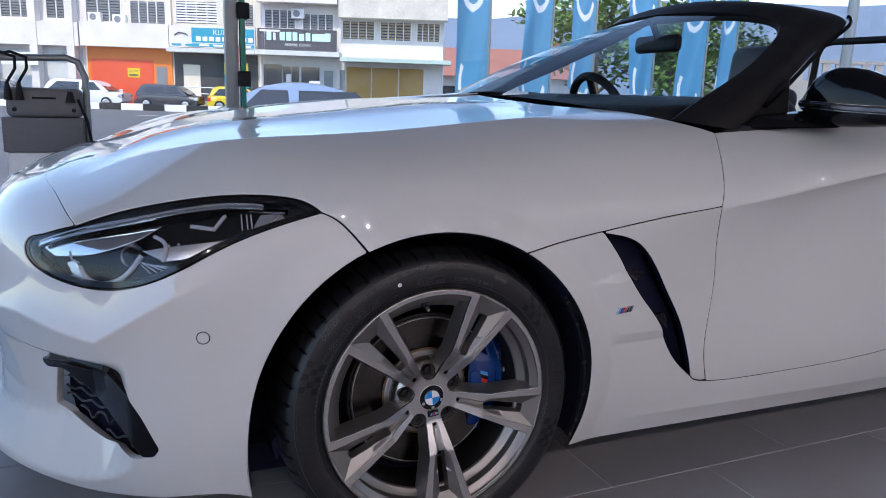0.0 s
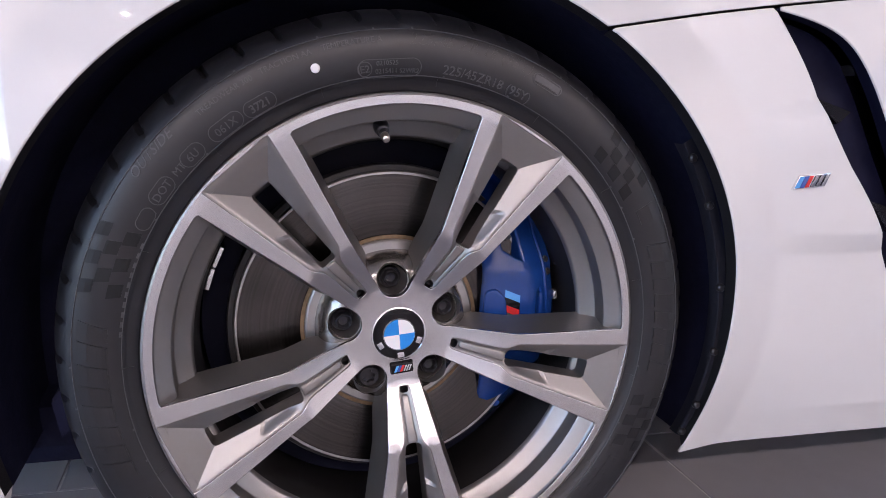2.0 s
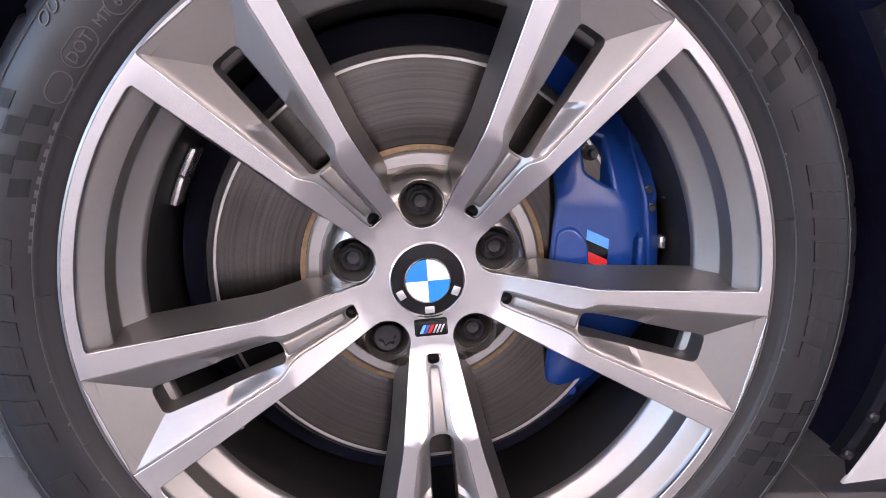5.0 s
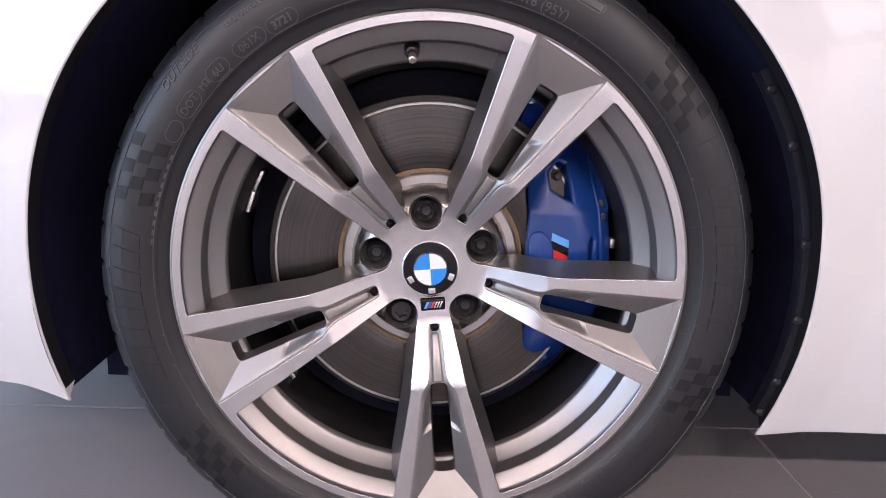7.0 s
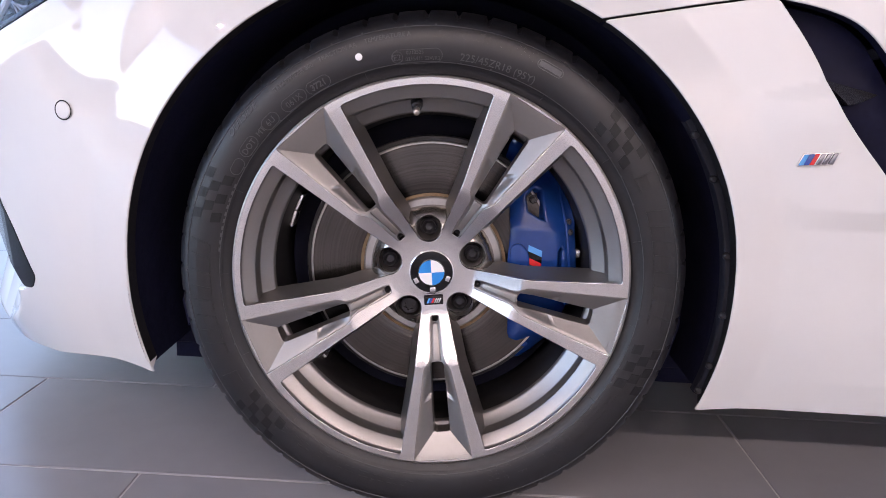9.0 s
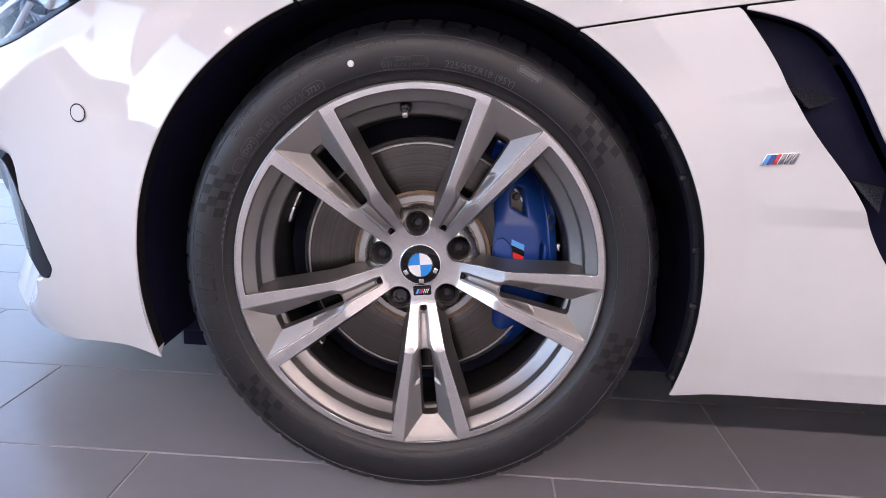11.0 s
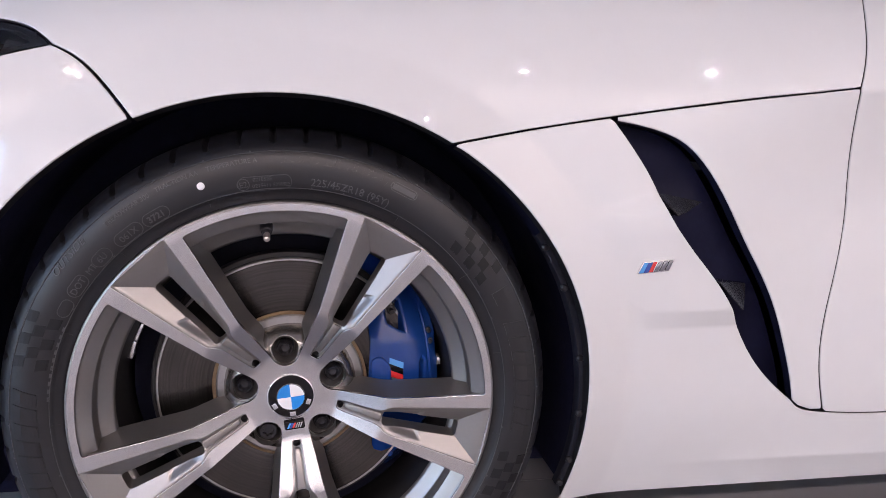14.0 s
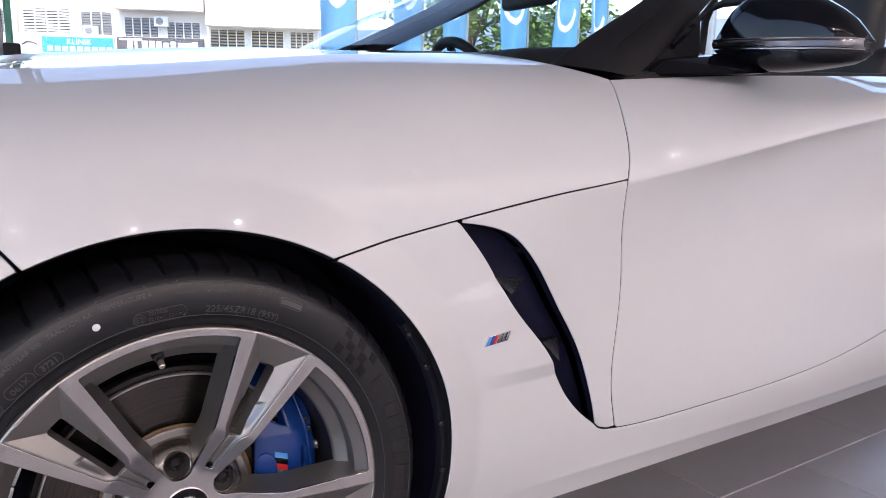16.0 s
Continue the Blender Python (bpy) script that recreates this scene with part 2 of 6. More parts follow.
# ---- body surface: a net of lengthwise curves, from the sill to the bonnet's middle line ----
# each line runs from the nose (x about -0.85, on the car's middle plane y = 0.91) along the side to the door
LINES_X = [
    [-.930, -.907, -.818, -.690, -.570, -.440, -.250, .000, .250, .450, .690, 1.00, 1.45, 1.95],
    [-.925, -.895, -.824, -.697, -.577, -.450, -.250, .000, .250, .450, .690, 1.00, 1.45, 1.95],
    [-.920, -.889, -.822, -.700, -.580, -.450, -.250, .000, .250, .450, .690, 1.00, 1.45, 1.95],
    [-.925, -.894, -.827, -.705, -.580, -.450, -.250, .000, .250, .450, .690, 1.00, 1.45, 1.95],
    [-.920, -.889, -.822, -.700, -.580, -.450, -.250, .000, .250, .450, .690, 1.00, 1.45, 1.95],
    [-.895, -.865, -.804, -.690, -.575, -.445, -.250, .000, .250, .450, .690, 1.00, 1.45, 1.95],
    [-.850, -.826, -.771, -.670, -.560, -.430, -.245, .000, .250, .450, .700, 1.00, 1.45, 1.95],
    [-.800, -.777, -.730, -.640, -.540, -.420, -.240, .000, .250, .460, .740, 1.00, 1.45, 1.95],
    [-.740, -.715, -.668, -.600, -.510, -.410, -.240, .000, .230, .430, .620, 1.00, 1.45, 1.95],
    [-.710, -.677, -.622, -.560, -.490, -.400, -.250, -.020, .200, .380, .540, 1.00, 1.45, 1.95],
]
LINES_Y = [
    [.910, .650, .435, .275, .150, .081, .062, .057, .057, .056, .051, .050, .050, .050],
    [.910, .650, .425, .235, .115, .053, .032, .027, .027, .023, .021, .008, -.001, -.001],
    [.910, .650, .410, .205, .094, .034, .012, .005, .002, .001, .003, -.009, -.021, -.021],
    [.910, .650, .410, .200, .089, .028, .003, -.007, -.009, -.008, .005, -.004, -.022, -.025],
    [.910, .650, .415, .205, .094, .034, .008, -.004, -.004, -.003, .003, -.012, -.030, -.030],
    [.910, .660, .430, .225, .114, .058, .022, .010, .006, .005, -.001, -.022, -.040, -.040],
    [.910, .680, .470, .280, .169, .110, .060, .040, .036, .035, .036, .025, .015, .010],
    [.910, .710, .515, .360, .255, .185, .135, .110, .105, .105, .125, .115, .100, .100],
    [.910, .780, .680, .600, .520, .470, .440, .430, .430, .430, .430, .160, .150, .150],
    [.910, .910, .910, .910, .910, .910, .910, .910, .910, .910, .910, .180, .180, .180],
]
LINES_Z = [
    [.120, .120, .120, .122, .143, .150, .150, .148, .146, .146, .146, .142, .138, .140],
    [.200, .200, .200, .205, .225, .240, .240, .240, .240, .240, .240, .240, .240, .240],
    [.350, .350, .350, .355, .360, .360, .360, .360, .360, .360, .360, .360, .360, .360],
    [.480, .480, .480, .485, .490, .500, .500, .500, .500, .500, .500, .510, .520, .530],
    [.570, .575, .580, .590, .600, .610, .620, .620, .615, .610, .610, .640, .680, .710],
    [.640, .645, .650, .655, .665, .685, .705, .710, .705, .700, .708, .757, .825, .870],
    [.690, .695, .700, .700, .708, .731, .758, .772, .778, .785, .797, .825, .872, .900],
    [.720, .725, .730, .735, .753, .782, .806, .820, .838, .855, .872, .888, .905, .920],
    [.750, .755, .765, .780, .808, .837, .857, .882, .901, .915, .926, .893, .908, .922],
    [.760, .770, .785, .800, .824, .852, .880, .908, .926, .939, .948, .895, .910, .924],
]
NET = np.stack([LINES_X, LINES_Y, LINES_Z], -1).astype(float)


def knots(points):
    return np.r_[0, np.cumsum(np.linalg.norm(np.diff(points, axis=0), axis=1))]


S_KNOTS = np.array([0.0000, 0.2907, 0.5358, 0.7329, 0.9028, 1.0485, 1.2502, 1.5004, 1.7504, 1.9504, 2.1912, 2.5015, 2.9520, 3.4521])
V_KNOTS = np.array([0.0000, 0.0854, 0.2071, 0.3475, 0.4675, 0.5586, 0.6488, 0.7551, 1.0789, 1.5595])


def spline_weights(t, k):
    """Weights of a natural cubic spline with knots k at the places t."""
    n, h = len(k), np.diff(k)
    a, d = np.eye(n), np.zeros((n, n))
    for i in range(1, n - 1):
        a[i, i - 1:i + 2] = h[i - 1], 2 * (h[i - 1] + h[i]), h[i]
        d[i, i - 1:i + 2] = 6 / h[i - 1], -6 / h[i - 1] - 6 / h[i], 6 / h[i]
    bend = np.linalg.solve(a, d)
    t = np.clip(np.asarray(t, float), k[0], k[-1])
    i = np.clip(np.searchsorted(k, t, side="right") - 1, 0, n - 2)
    b = (t - k[i]) / h[i]
    c = 1 - b
    e = np.eye(n)
    return (c[:, None] * e[i] + b[:, None] * e[i + 1]
            + ((c ** 3 - c)[:, None] * bend[i] + (b ** 3 - b)[:, None] * bend[i + 1]) * (h[i] ** 2 / 6)[:, None])


ARCH_X, ARCH_Z, ARCH_R = -0.006, 0.309, 0.3705


def arch_radius(a):
    """The arch opens a little wider towards the ground; a in degrees from the rear."""
    low = (np.clip((8 - np.asarray(a, float)) / 32, 0, 1) ** 2.0 + np.clip((np.asarray(a, float) - 172) / 32, 0, 1) ** 2.0) * 0.023
    return ARCH_R + low



BONNET_CREASES = (((0.70, 0.846, 1.008, 1.122, 1.344, 1.614, 1.83, 1.99), (0.84, 0.905, 0.890, 0.882, 0.880, 0.896, 0.900, 0.905), 0.0085, 0.08, 0.06),
                  ((0.74, 0.846, 0.966, 1.056, 1.212, 1.368, 1.542, 1.848, 2.00), (1.02, 1.105, 1.150, 1.155, 1.165, 1.170, 1.165, 1.175, 1.19), 0.0105, 0.055, 0.13))
FOLD_S, FOLD_V = [0.40, 0.667, 0.857, 0.989, 1.075], [0.372, 0.385, 0.350, 0.425, 0.466]
LIP_S, LIP_V, SHELF_V = [0.33, 0.63, 0.75, 0.86, 0.95], [0.028, 0.028, 0.034, 0.066, 0.112], [0.10, 0.139, 0.141, 0.127, 0.122]


def crease_at(s, places, heights):
    return spline_weights(np.clip(s, places[0], places[-1]), np.array(places)) @ np.array(heights)


def body(s, v, hollowed=1.0):
    """Places on the car's skin."""
    p = np.einsum("pi,pj,jik->pk", spline_weights(s, S_KNOTS), spline_weights(v, V_KNOTS), NET)
    # the flare round the wheel arch
    d = np.hypot(p[:, 0] - ARCH_X, p[:, 2] - ARCH_Z)
    turn = np.degrees(np.arctan2(p[:, 2] - ARCH_Z, p[:, 0] - ARCH_X))
    side = np.clip((0.30 - p[:, 1]) / 0.2, 0, 1)
    out = (d - arch_radius(np.where(turn < -90, turn + 360, turn))) / 0.058
    ramp = 1 - np.clip(out, 0, None)
    p[:, 1] -= side * 0.0105 * (ramp + np.sqrt(ramp ** 2 + 0.06 ** 2)) / 2
    # the door's waist crease, hollow below it
    below = V_KNOTS[5] - np.asarray(v, float)
    run = np.clip((np.asarray(s, float) - 2.0) / 0.5, 0, 1)
    p[:, 1] += np.where(below > 0, run * 0.054 * (1 - np.exp(-(np.sqrt(below ** 2 + 0.0025 ** 2) - 0.0025) / 0.045)) * np.exp(-below / 0.20), 0)
    # the sill's lower fold
    p[:, 1] -= np.clip((np.asarray(s, float) - 1.95) / 0.25, 0, 1) * 0.006 * np.exp(-np.abs(np.asarray(v, float) - 0.048) / 0.025)
    # two lengthwise creases in the bonnet
    sb, vb = np.asarray(s, float), np.asarray(v, float)
    along = np.clip((sb - 0.66) / 0.25, 0, 1) * np.clip((2.10 - sb) / 0.3, 0, 1)
    for places, heights, rise, low, high in BONNET_CREASES:
        over = vb - crease_at(sb, places, heights)
        p[:, 2] += along * rise * np.exp(-(np.sqrt(over ** 2 + 0.002 ** 2) - 0.002) / np.where(over < 0, low, high))
    # the bumper's fold, a ledge that runs down from the lamp and on towards the nose
    fold = np.interp(s, FOLD_S, FOLD_V)
    amount = np.interp(s, [0.35, 0.60, 0.86, 1.00, 1.08], [0.0, 0.026, 0.028, 0.014, 0.0])
    gap = np.asarray(v, float) - fold
    soft = np.sqrt(gap ** 2 + 0.003 ** 2) - 0.003
    push = amount * np.exp(-soft / np.where(gap > 0, 0.050, 0.075))
    p[:, 0] -= 0.6 * push
    p[:, 1] -= 0.8 * push
    # the hollow round the intake, with a shelf below it
    sv_, vv_ = np.asarray(s, float), np.asarray(v, float)
    shelf, lip = np.interp(sv_, LIP_S, SHELF_V), np.interp(sv_, LIP_S, LIP_V)
    rise = np.clip((vv_ - lip) / (shelf - lip), 0, 1)
    hollow = 0.068 * rise * np.clip((0.300 - vv_) / 0.03, 0, 1) * np.interp(sv_, [0.555, 0.665, 0.82, 0.90], [0, 1, 1, 0])
    slope = 0.045 * rise * np.clip((0.330 - vv_) / 0.17, 0, 1) * np.interp(sv_, [0.02, 0.3, 0.555, 0.665], [0, 1, 1, 0])
    p[:, 0] += hollowed * 0.6 * (hollow + slope)
    p[:, 1] += hollowed * 0.8 * (hollow + slope)
    # the proud wedge between two folds that run from the vent towards the wheel
    x, z = p[:, 0], p[:, 2]
    u1, u2 = np.clip((x - 0.335) / 0.12, 0, 1), np.clip((x - 0.41) / 0.15, 0, 1)
    w1, w2 = 0.003 + 0.010 * u1, 0.055 - 0.044 * np.clip((x - 0.36) / 0.07, 0, 1)
    upper = np.clip((0.552 + 0.17 * (x - 0.35) + w1 - z) / (2 * w1), 0, 1)
    lower_ = np.clip((z - 0.419 + w2) / (2 * w2), 0, 1)
    p[:, 1] -= 0.009 * u1 * upper * lower_ * side * (x + 0.62 * (z - 0.42) < 0.60) * (0.4 + 0.6 * np.maximum(u2, np.clip((z - 0.47) / 0.06, 0, 1)))
    return p


def body_normal(s, v):
    s, v = np.asarray(s, float), np.asarray(v, float)
    e = 1e-3
    a = body(s + e, v) - body(s - e, v)
    b = body(s, v + e) - body(s, v - e)
    n = np.cross(a, b)
    return n / np.maximum(np.linalg.norm(n, axis=1), 1e-12)[:, None]


def curve_through(points, step=0.008, closed=False):
    """A smooth line through points of the plane, evenly stepped."""
    p = np.array(points, float)
    if len(p) < 3:
        n = max(2, int(np.linalg.norm(p[1] - p[0]) / step) + 1)
        return [tuple(a) for a in p[0] + (p[1] - p[0]) * np.linspace(0, 1, n)[:, None]]
    if closed:
        q = np.vstack([p[-3:], p, p[:4]])
        k = knots(q)
        n = max(8, int((k[3 + len(p)] - k[3]) / step))
        t = np.linspace(k[3], k[3 + len(p)], n, endpoint=False)
        return [tuple(a) for a in spline_weights(t, k) @ q]
    k = knots(p)
    t = np.linspace(0, k[-1], max(3, int(k[-1] / step) + 1))
    return [tuple(a) for a in spline_weights(t, k) @ p]


def join_lines(*lines):
    out = []
    for line in lines:
        for p in line:
            if not out or math.dist(out[-1], p) > 1e-4:
                out.append(tuple(p))
    if math.dist(out[0], out[-1]) < 1e-4:
        out.pop()
    return out


def signed_area(poly):
    p = np.array(poly)
    q = np.roll(p, -1, 0)
    return 0.5 * float(np.sum(p[:, 0] * q[:, 1] - q[:, 0] * p[:, 1]))


def inset(poly, d):
    """Moves the outline inwards by d (outwards where negative)."""
    p = np.array(poly if signed_area(poly) > 0 else poly[::-1], float)
    before, after = p - np.roll(p, 1, 0), np.roll(p, -1, 0) - p
    n0 = np.stack([-before[:, 1], before[:, 0]], 1) / np.linalg.norm(before, axis=1)[:, None]
    n1 = np.stack([-after[:, 1], after[:, 0]], 1) / np.linalg.norm(after, axis=1)[:, None]
    n = n0 + n1
    n /= np.maximum(np.linalg.norm(n, axis=1), 0.3)[:, None]
    c = np.clip((n * n0).sum(1), 0.5, 1)
    return [tuple(a) for a in p + d * n / c[:, None]]


def inside(points, poly):
    p, q = np.array(poly), np.roll(np.array(poly), -1, 0)
    x, y = points[:, 0][:, None], points[:, 1][:, None]
    with np.errstate(divide="ignore", invalid="ignore"):
        cross = (q[:, 0] - p[:, 0]) * (y - p[:, 1]) / (q[:, 1] - p[:, 1]) + p[:, 0]
    return (((p[:, 1] > y) != (q[:, 1] > y)) & (x < cross)).sum(1) % 2 == 1


def fill(outline, holes=(), step=0.012, lines=()):
    """Triangles over a flat region with an even grid inside."""
    from mathutils.geometry import delaunay_2d_cdt
    loops = [list(outline)] + [list(h) for h in holes]
    p = np.array(outline)
    gx, gy = np.meshgrid(np.arange(p[:, 0].min(), p[:, 0].max(), step), np.arange(p[:, 1].min(), p[:, 1].max(), step))
    g = np.stack([gx.ravel(), gy.ravel()], 1)
    keep = inside(g, inset(outline, step * 0.4))
    for h in holes:
        keep &= ~inside(g, inset(h, -step * 0.4))
    pts, edges = [], []
    for loop in loops:
        n = len(pts)
        edges += [(n + i, n + (i + 1) % len(loop)) for i in range(len(loop))]
        pts += loop
    for line in lines:
        n = len(pts)
        edges += [(n + i, n + i + 1) for i in range(len(line) - 1)]
        pts += [tuple(a) for a in line]
        near = np.array(line)
        keep &= np.array([np.min(np.hypot(near[:, 0] - q[0], near[:, 1] - q[1])) > step * 0.45 for q in g])
    pts += [tuple(a) for a in g[keep]]
    v, _, f, *_ = delaunay_2d_cdt([Vector(a) for a in pts], edges, [], 0, 1e-7)
    v = np.array([tuple(a) for a in v])
    f = np.array([tuple(t) for t in f])
    mid = v[f].mean(1)
    ok = inside(mid, outline)
    for h in holes:
        ok &= ~inside(mid, h)
    return v, f[ok], loops


def skin(name, place, normal, outline, holes, mat, parent, label="", step=0.012, edge=0.0019, depth=0.016, mirror=None, edge_shade=None, lines=()):
    """A sheet over a curved surface, with rounded, turned-in edges."""
    outline = outline if signed_area(outline) > 0 else outline[::-1]
    holes = [h if signed_area(h) < 0 else h[::-1] for h in holes]
    v, f, loops = fill(outline, holes, step, lines)
    p, n = place(v), normal(v)
    tri = p[f]
    up = np.cross(tri[:, 1] - tri[:, 0], tri[:, 2] - tri[:, 0])
    turned = (up * n[f[:, 0]]).sum() < 0
    if turned:
        f = f[:, ::-1]
    verts, norms, faces = [p], [n], [tuple(t) for t in f]
    shaded = [0] * len(faces)
    count = len(p)
    index = {(round(a[0], 6), round(a[1], 6)): i for i, a in enumerate(v)}
    for loop in loops:
        ids = [index.get((round(a[0], 6), round(a[1], 6))) for a in loop]
        if None in ids:
            ids = [int(np.argmin(np.abs(v - np.array(a)).sum(1))) for a in loop]
        q, m = p[ids], n[ids]
        along = np.roll(q, -1, 0) - np.roll(q, 1, 0)
        out = np.cross(along, m)
        out /= np.maximum(np.linalg.norm(out, axis=1), 1e-9)[:, None]
        e = 1e-3
        flat = np.array(loop)
        tang = np.roll(flat, -1, 0) - np.roll(flat, 1, 0)
        side = np.stack([tang[:, 1], -tang[:, 0]], 1)
        side /= np.maximum(np.linalg.norm(side, axis=1), 1e-9)[:, None]
        want = place(flat + e * side) - q
        out *= np.sign((out * want).sum(1))[:, None]
        rings = [(0.7 * edge, 0.3 * edge, 0.7, 0.7), (edge, edge, 1.0, 0.0), (edge, depth, 1.0, 0.0)]
        last = np.array(ids)
        for o, d, a, b in rings:
            # turned-in outer edges are coloured dark, as the shade inside the seams
            shaded += [int(b == 0.0 and d == depth and a_[1] > 0.02 and loop is loops[0]) for a_ in loop]
            reach = np.where(flat[:, 1] < 0.02, min(d, 0.003), d)[:, None]
            verts.append(q + o * out - reach * m)
            norms.append(a * out + b * m)
            now = count + np.arange(len(loop))
            count += len(loop)
            for i in range(len(loop)):
                j = (i + 1) % len(loop)
                quad = (last[i], now[i], now[j], last[j])
                faces.append(quad[::-1] if turned else quad)
            last = now
    verts, norms = np.vstack(verts), np.vstack(norms)
    norms /= np.linalg.norm(norms, axis=1)[:, None]
    if mirror is not None:
        k = len(verts)
        both = verts * (1, -1, 1) + (0, 2 * mirror, 0)
        verts, norms = np.vstack([verts, both]), np.vstack([norms, norms * (1, -1, 1)])
        faces = faces + [tuple(int(i) + k for i in t[::-1]) for t in faces]
        shaded = shaded + shaded
    return mesh_object(name, verts, faces, mat, parent, label, normals=norms, second=edge_shade, second_faces=shaded)


# ---- setting: a corner showroom, glazed towards the street ----
GLASS_Y, GLASS_X, BACK_Y, FAR_X, HEIGHT = 2.45, -6.0, -6.5, 7.0, 3.7

floor = mesh_object("floor", [(GLASS_X, BACK_Y, -0.0018), (FAR_X, BACK_Y, -0.0018), (FAR_X, GLASS_Y, -0.0018), (GLASS_X, GLASS_Y, -0.0018)], [(0, 1, 2, 3)], GROUT)
tagged(floor, "dark grey rectangular showroom floor tiles with thin pale joints", "floor", kind="structure")

# reaches 1.5 m past the street glass: unseen overhang added to block skylight
ceiling = part("ceiling", box_bm(GLASS_X - 0.2, FAR_X + 0.2, BACK_Y - 0.2, GLASS_Y + 1.5, HEIGHT, HEIGHT + 0.15), DIM_CEILING)
tagged(ceiling, "plain showroom ceiling, darkened to look dim, with an added overhang", "ceiling", kind="structure")
w = part("wall_back", box_bm(GLASS_X, FAR_X, BACK_Y - 0.2, BACK_Y, -0.4, HEIGHT), WALL_PAINT)
tagged(w, "plain white painted showroom wall", "wall", kind="structure")
bm = box_bm(FAR_X, FAR_X + 0.2, BACK_Y, -4.4, -0.4, HEIGHT)
box_bm(FAR_X, FAR_X + 0.2, -2.2, 0.2, -0.4, HEIGHT, bm=bm)
box_bm(FAR_X, FAR_X + 0.2, -4.4, -2.2, 2.3, HEIGHT, bm=bm)
box_bm(FAR_X, FAR_X + 0.2, -4.4, -2.2, -0.4, 0.9, bm=bm)
box_bm(FAR_X, FAR_X + 0.2, -3.38, -3.22, 0.9, 2.3, bm=bm)
w = part("wall_end", bm, WALL_PAINT, smooth=0)
tagged(w, "plain white painted showroom wall", "wall", kind="structure")


def glazed_wall(name, along, fixed, start, end, axis, joints, head=HEIGHT - 0.02, sill=0.02):
    wall = thing(name, "tall frameless showroom window panes with thin joints", "window", kind="structure")
    edges = [start] + joints + [end]
    for a, b in zip(edges, edges[1:]):
        g = 0.006
        if axis == "x":
            bm = box_bm(a + g, b - g, fixed - 0.006, fixed + 0.006, sill, head)
        else:
            bm = box_bm(fixed - 0.006, fixed + 0.006, a + g, b - g, sill, head)
        p = part("pane", bm, PANE, wall, smooth=0)
        p.visible_shadow = False
    return wall


glazed_wall("window_1", None, GLASS_Y, GLASS_X, FAR_X, "x", [-4.4, -2.9, -1.4, 0.085, 1.6, 3.1, 4.6])
glazed_wall("window_4", None, FAR_X + 0.1, 0.2, GLASS_Y, "y", [1.3])
glazed_wall("window_3", None, FAR_X + 0.1, -4.4, -2.2, "y", [-3.3], 2.3, 0.9)
glazed_wall("window_2", None, GLASS_X, BACK_Y, GLASS_Y, "y", [-5.0, -3.5, -2.0, -0.5, 1.0])

# glass fin with its brackets at a joint of the street window
fin = thing("window_fin", "steel post with green glass fin and clamp fittings", "post", pose(-0.06, 2.30, 0))
part("post", box_bm(-0.055, 0.0, -0.03, 0.03, 0.0, HEIGHT, 0.004), ALU, fin)
part("glass_edge", box_bm(0.008, 0.030, -0.05, 0.05, 0.0, HEIGHT, 0.002), GREEN_GLASS, fin, "green glass fin edge")
for z in (0.55, 0.98, 1.28):
    part("clamp", box_bm(-0.004, 0.05, -0.06, 0.10, z - 0.035, z + 0.035, 0.006), BLACK_PLASTIC, fin, "dark clamp fitting")

proto = thing("ceiling_light", "small round recessed ceiling spotlight", "ceiling light", pose(-3, -3.4, HEIGHT), "spotlights in the ceiling")
ring_ = lathe("frame", [(.0290, -.004), (.032, -.008), (.045, -.008), (.047, -.001)], WALL_PAINT, proto, segments=32)
bm = bmesh.new()
bmesh.ops.create_circle(bm, cap_ends=True, segments=32, radius=.0300)
bmesh.ops.reverse_faces(bm, faces=bm.faces[:])
o = part("diffuser", bm, LAMP_GLOW, proto)
o.location = (0, 0, -.004)
ring_.matrix_basis = pose(0, 0, 0, 90, 0, 0)
for x in (-3.0, -1.3, 0.4, 2.1, 3.8, 5.5):
    copy_thing(proto, pose(x, -5.2, HEIGHT))
proto.matrix_world = pose(-4.7, -5.2, HEIGHT)


def turned(points, degrees_):
    c, s = math.cos(radians(degrees_)), math.sin(radians(degrees_))
    return [(c * x - s * y, s * x + c * y) for x, y in points]


def arc(cx, cy, r, a0, a1, n):
    return [(cx + r * math.cos(radians(a)), cy + r * math.sin(radians(a))) for a in np.linspace(a0, a1, n)]


def rounded(points, r=0.004, n=5):
    """Rounds the corners of a polygon."""
    out = []
    m = len(points)
    for i, p in enumerate(points):
        p, a, b = np.array(p), np.array(points[i - 1]), np.array(points[(i + 1) % m])
        da, db = a - p, b - p
        la, lb = np.linalg.norm(da), np.linalg.norm(db)
        d = min(r, 0.45 * la, 0.45 * lb)
        q0, q1 = p + da / la * d, p + db / lb * d
        for t in np.linspace(0, 1, n):
            out.append(tuple((1 - t) ** 2 * q0 + 2 * t * (1 - t) * p + t * t * q1))
    return out


def refine(poly, step):
    out = []
    for p, q in zip(poly, poly[1:] + poly[:1]):
        n = max(1, int(math.dist(p, q) / step))
        out += [(p[0] + (q[0] - p[0]) * i / n, p[1] + (q[1] - p[1]) * i / n) for i in range(n)]
    return out


# ---- the car ----
MIDDLE = 0.91
car = thing("car", "white open two-seat roadster on the dark showroom floor", "car")


def at_sv(a):
    return body(a[:, 0], a[:, 1])


def normal_sv(a):
    return body_normal(a[:, 0], a[:, 1])


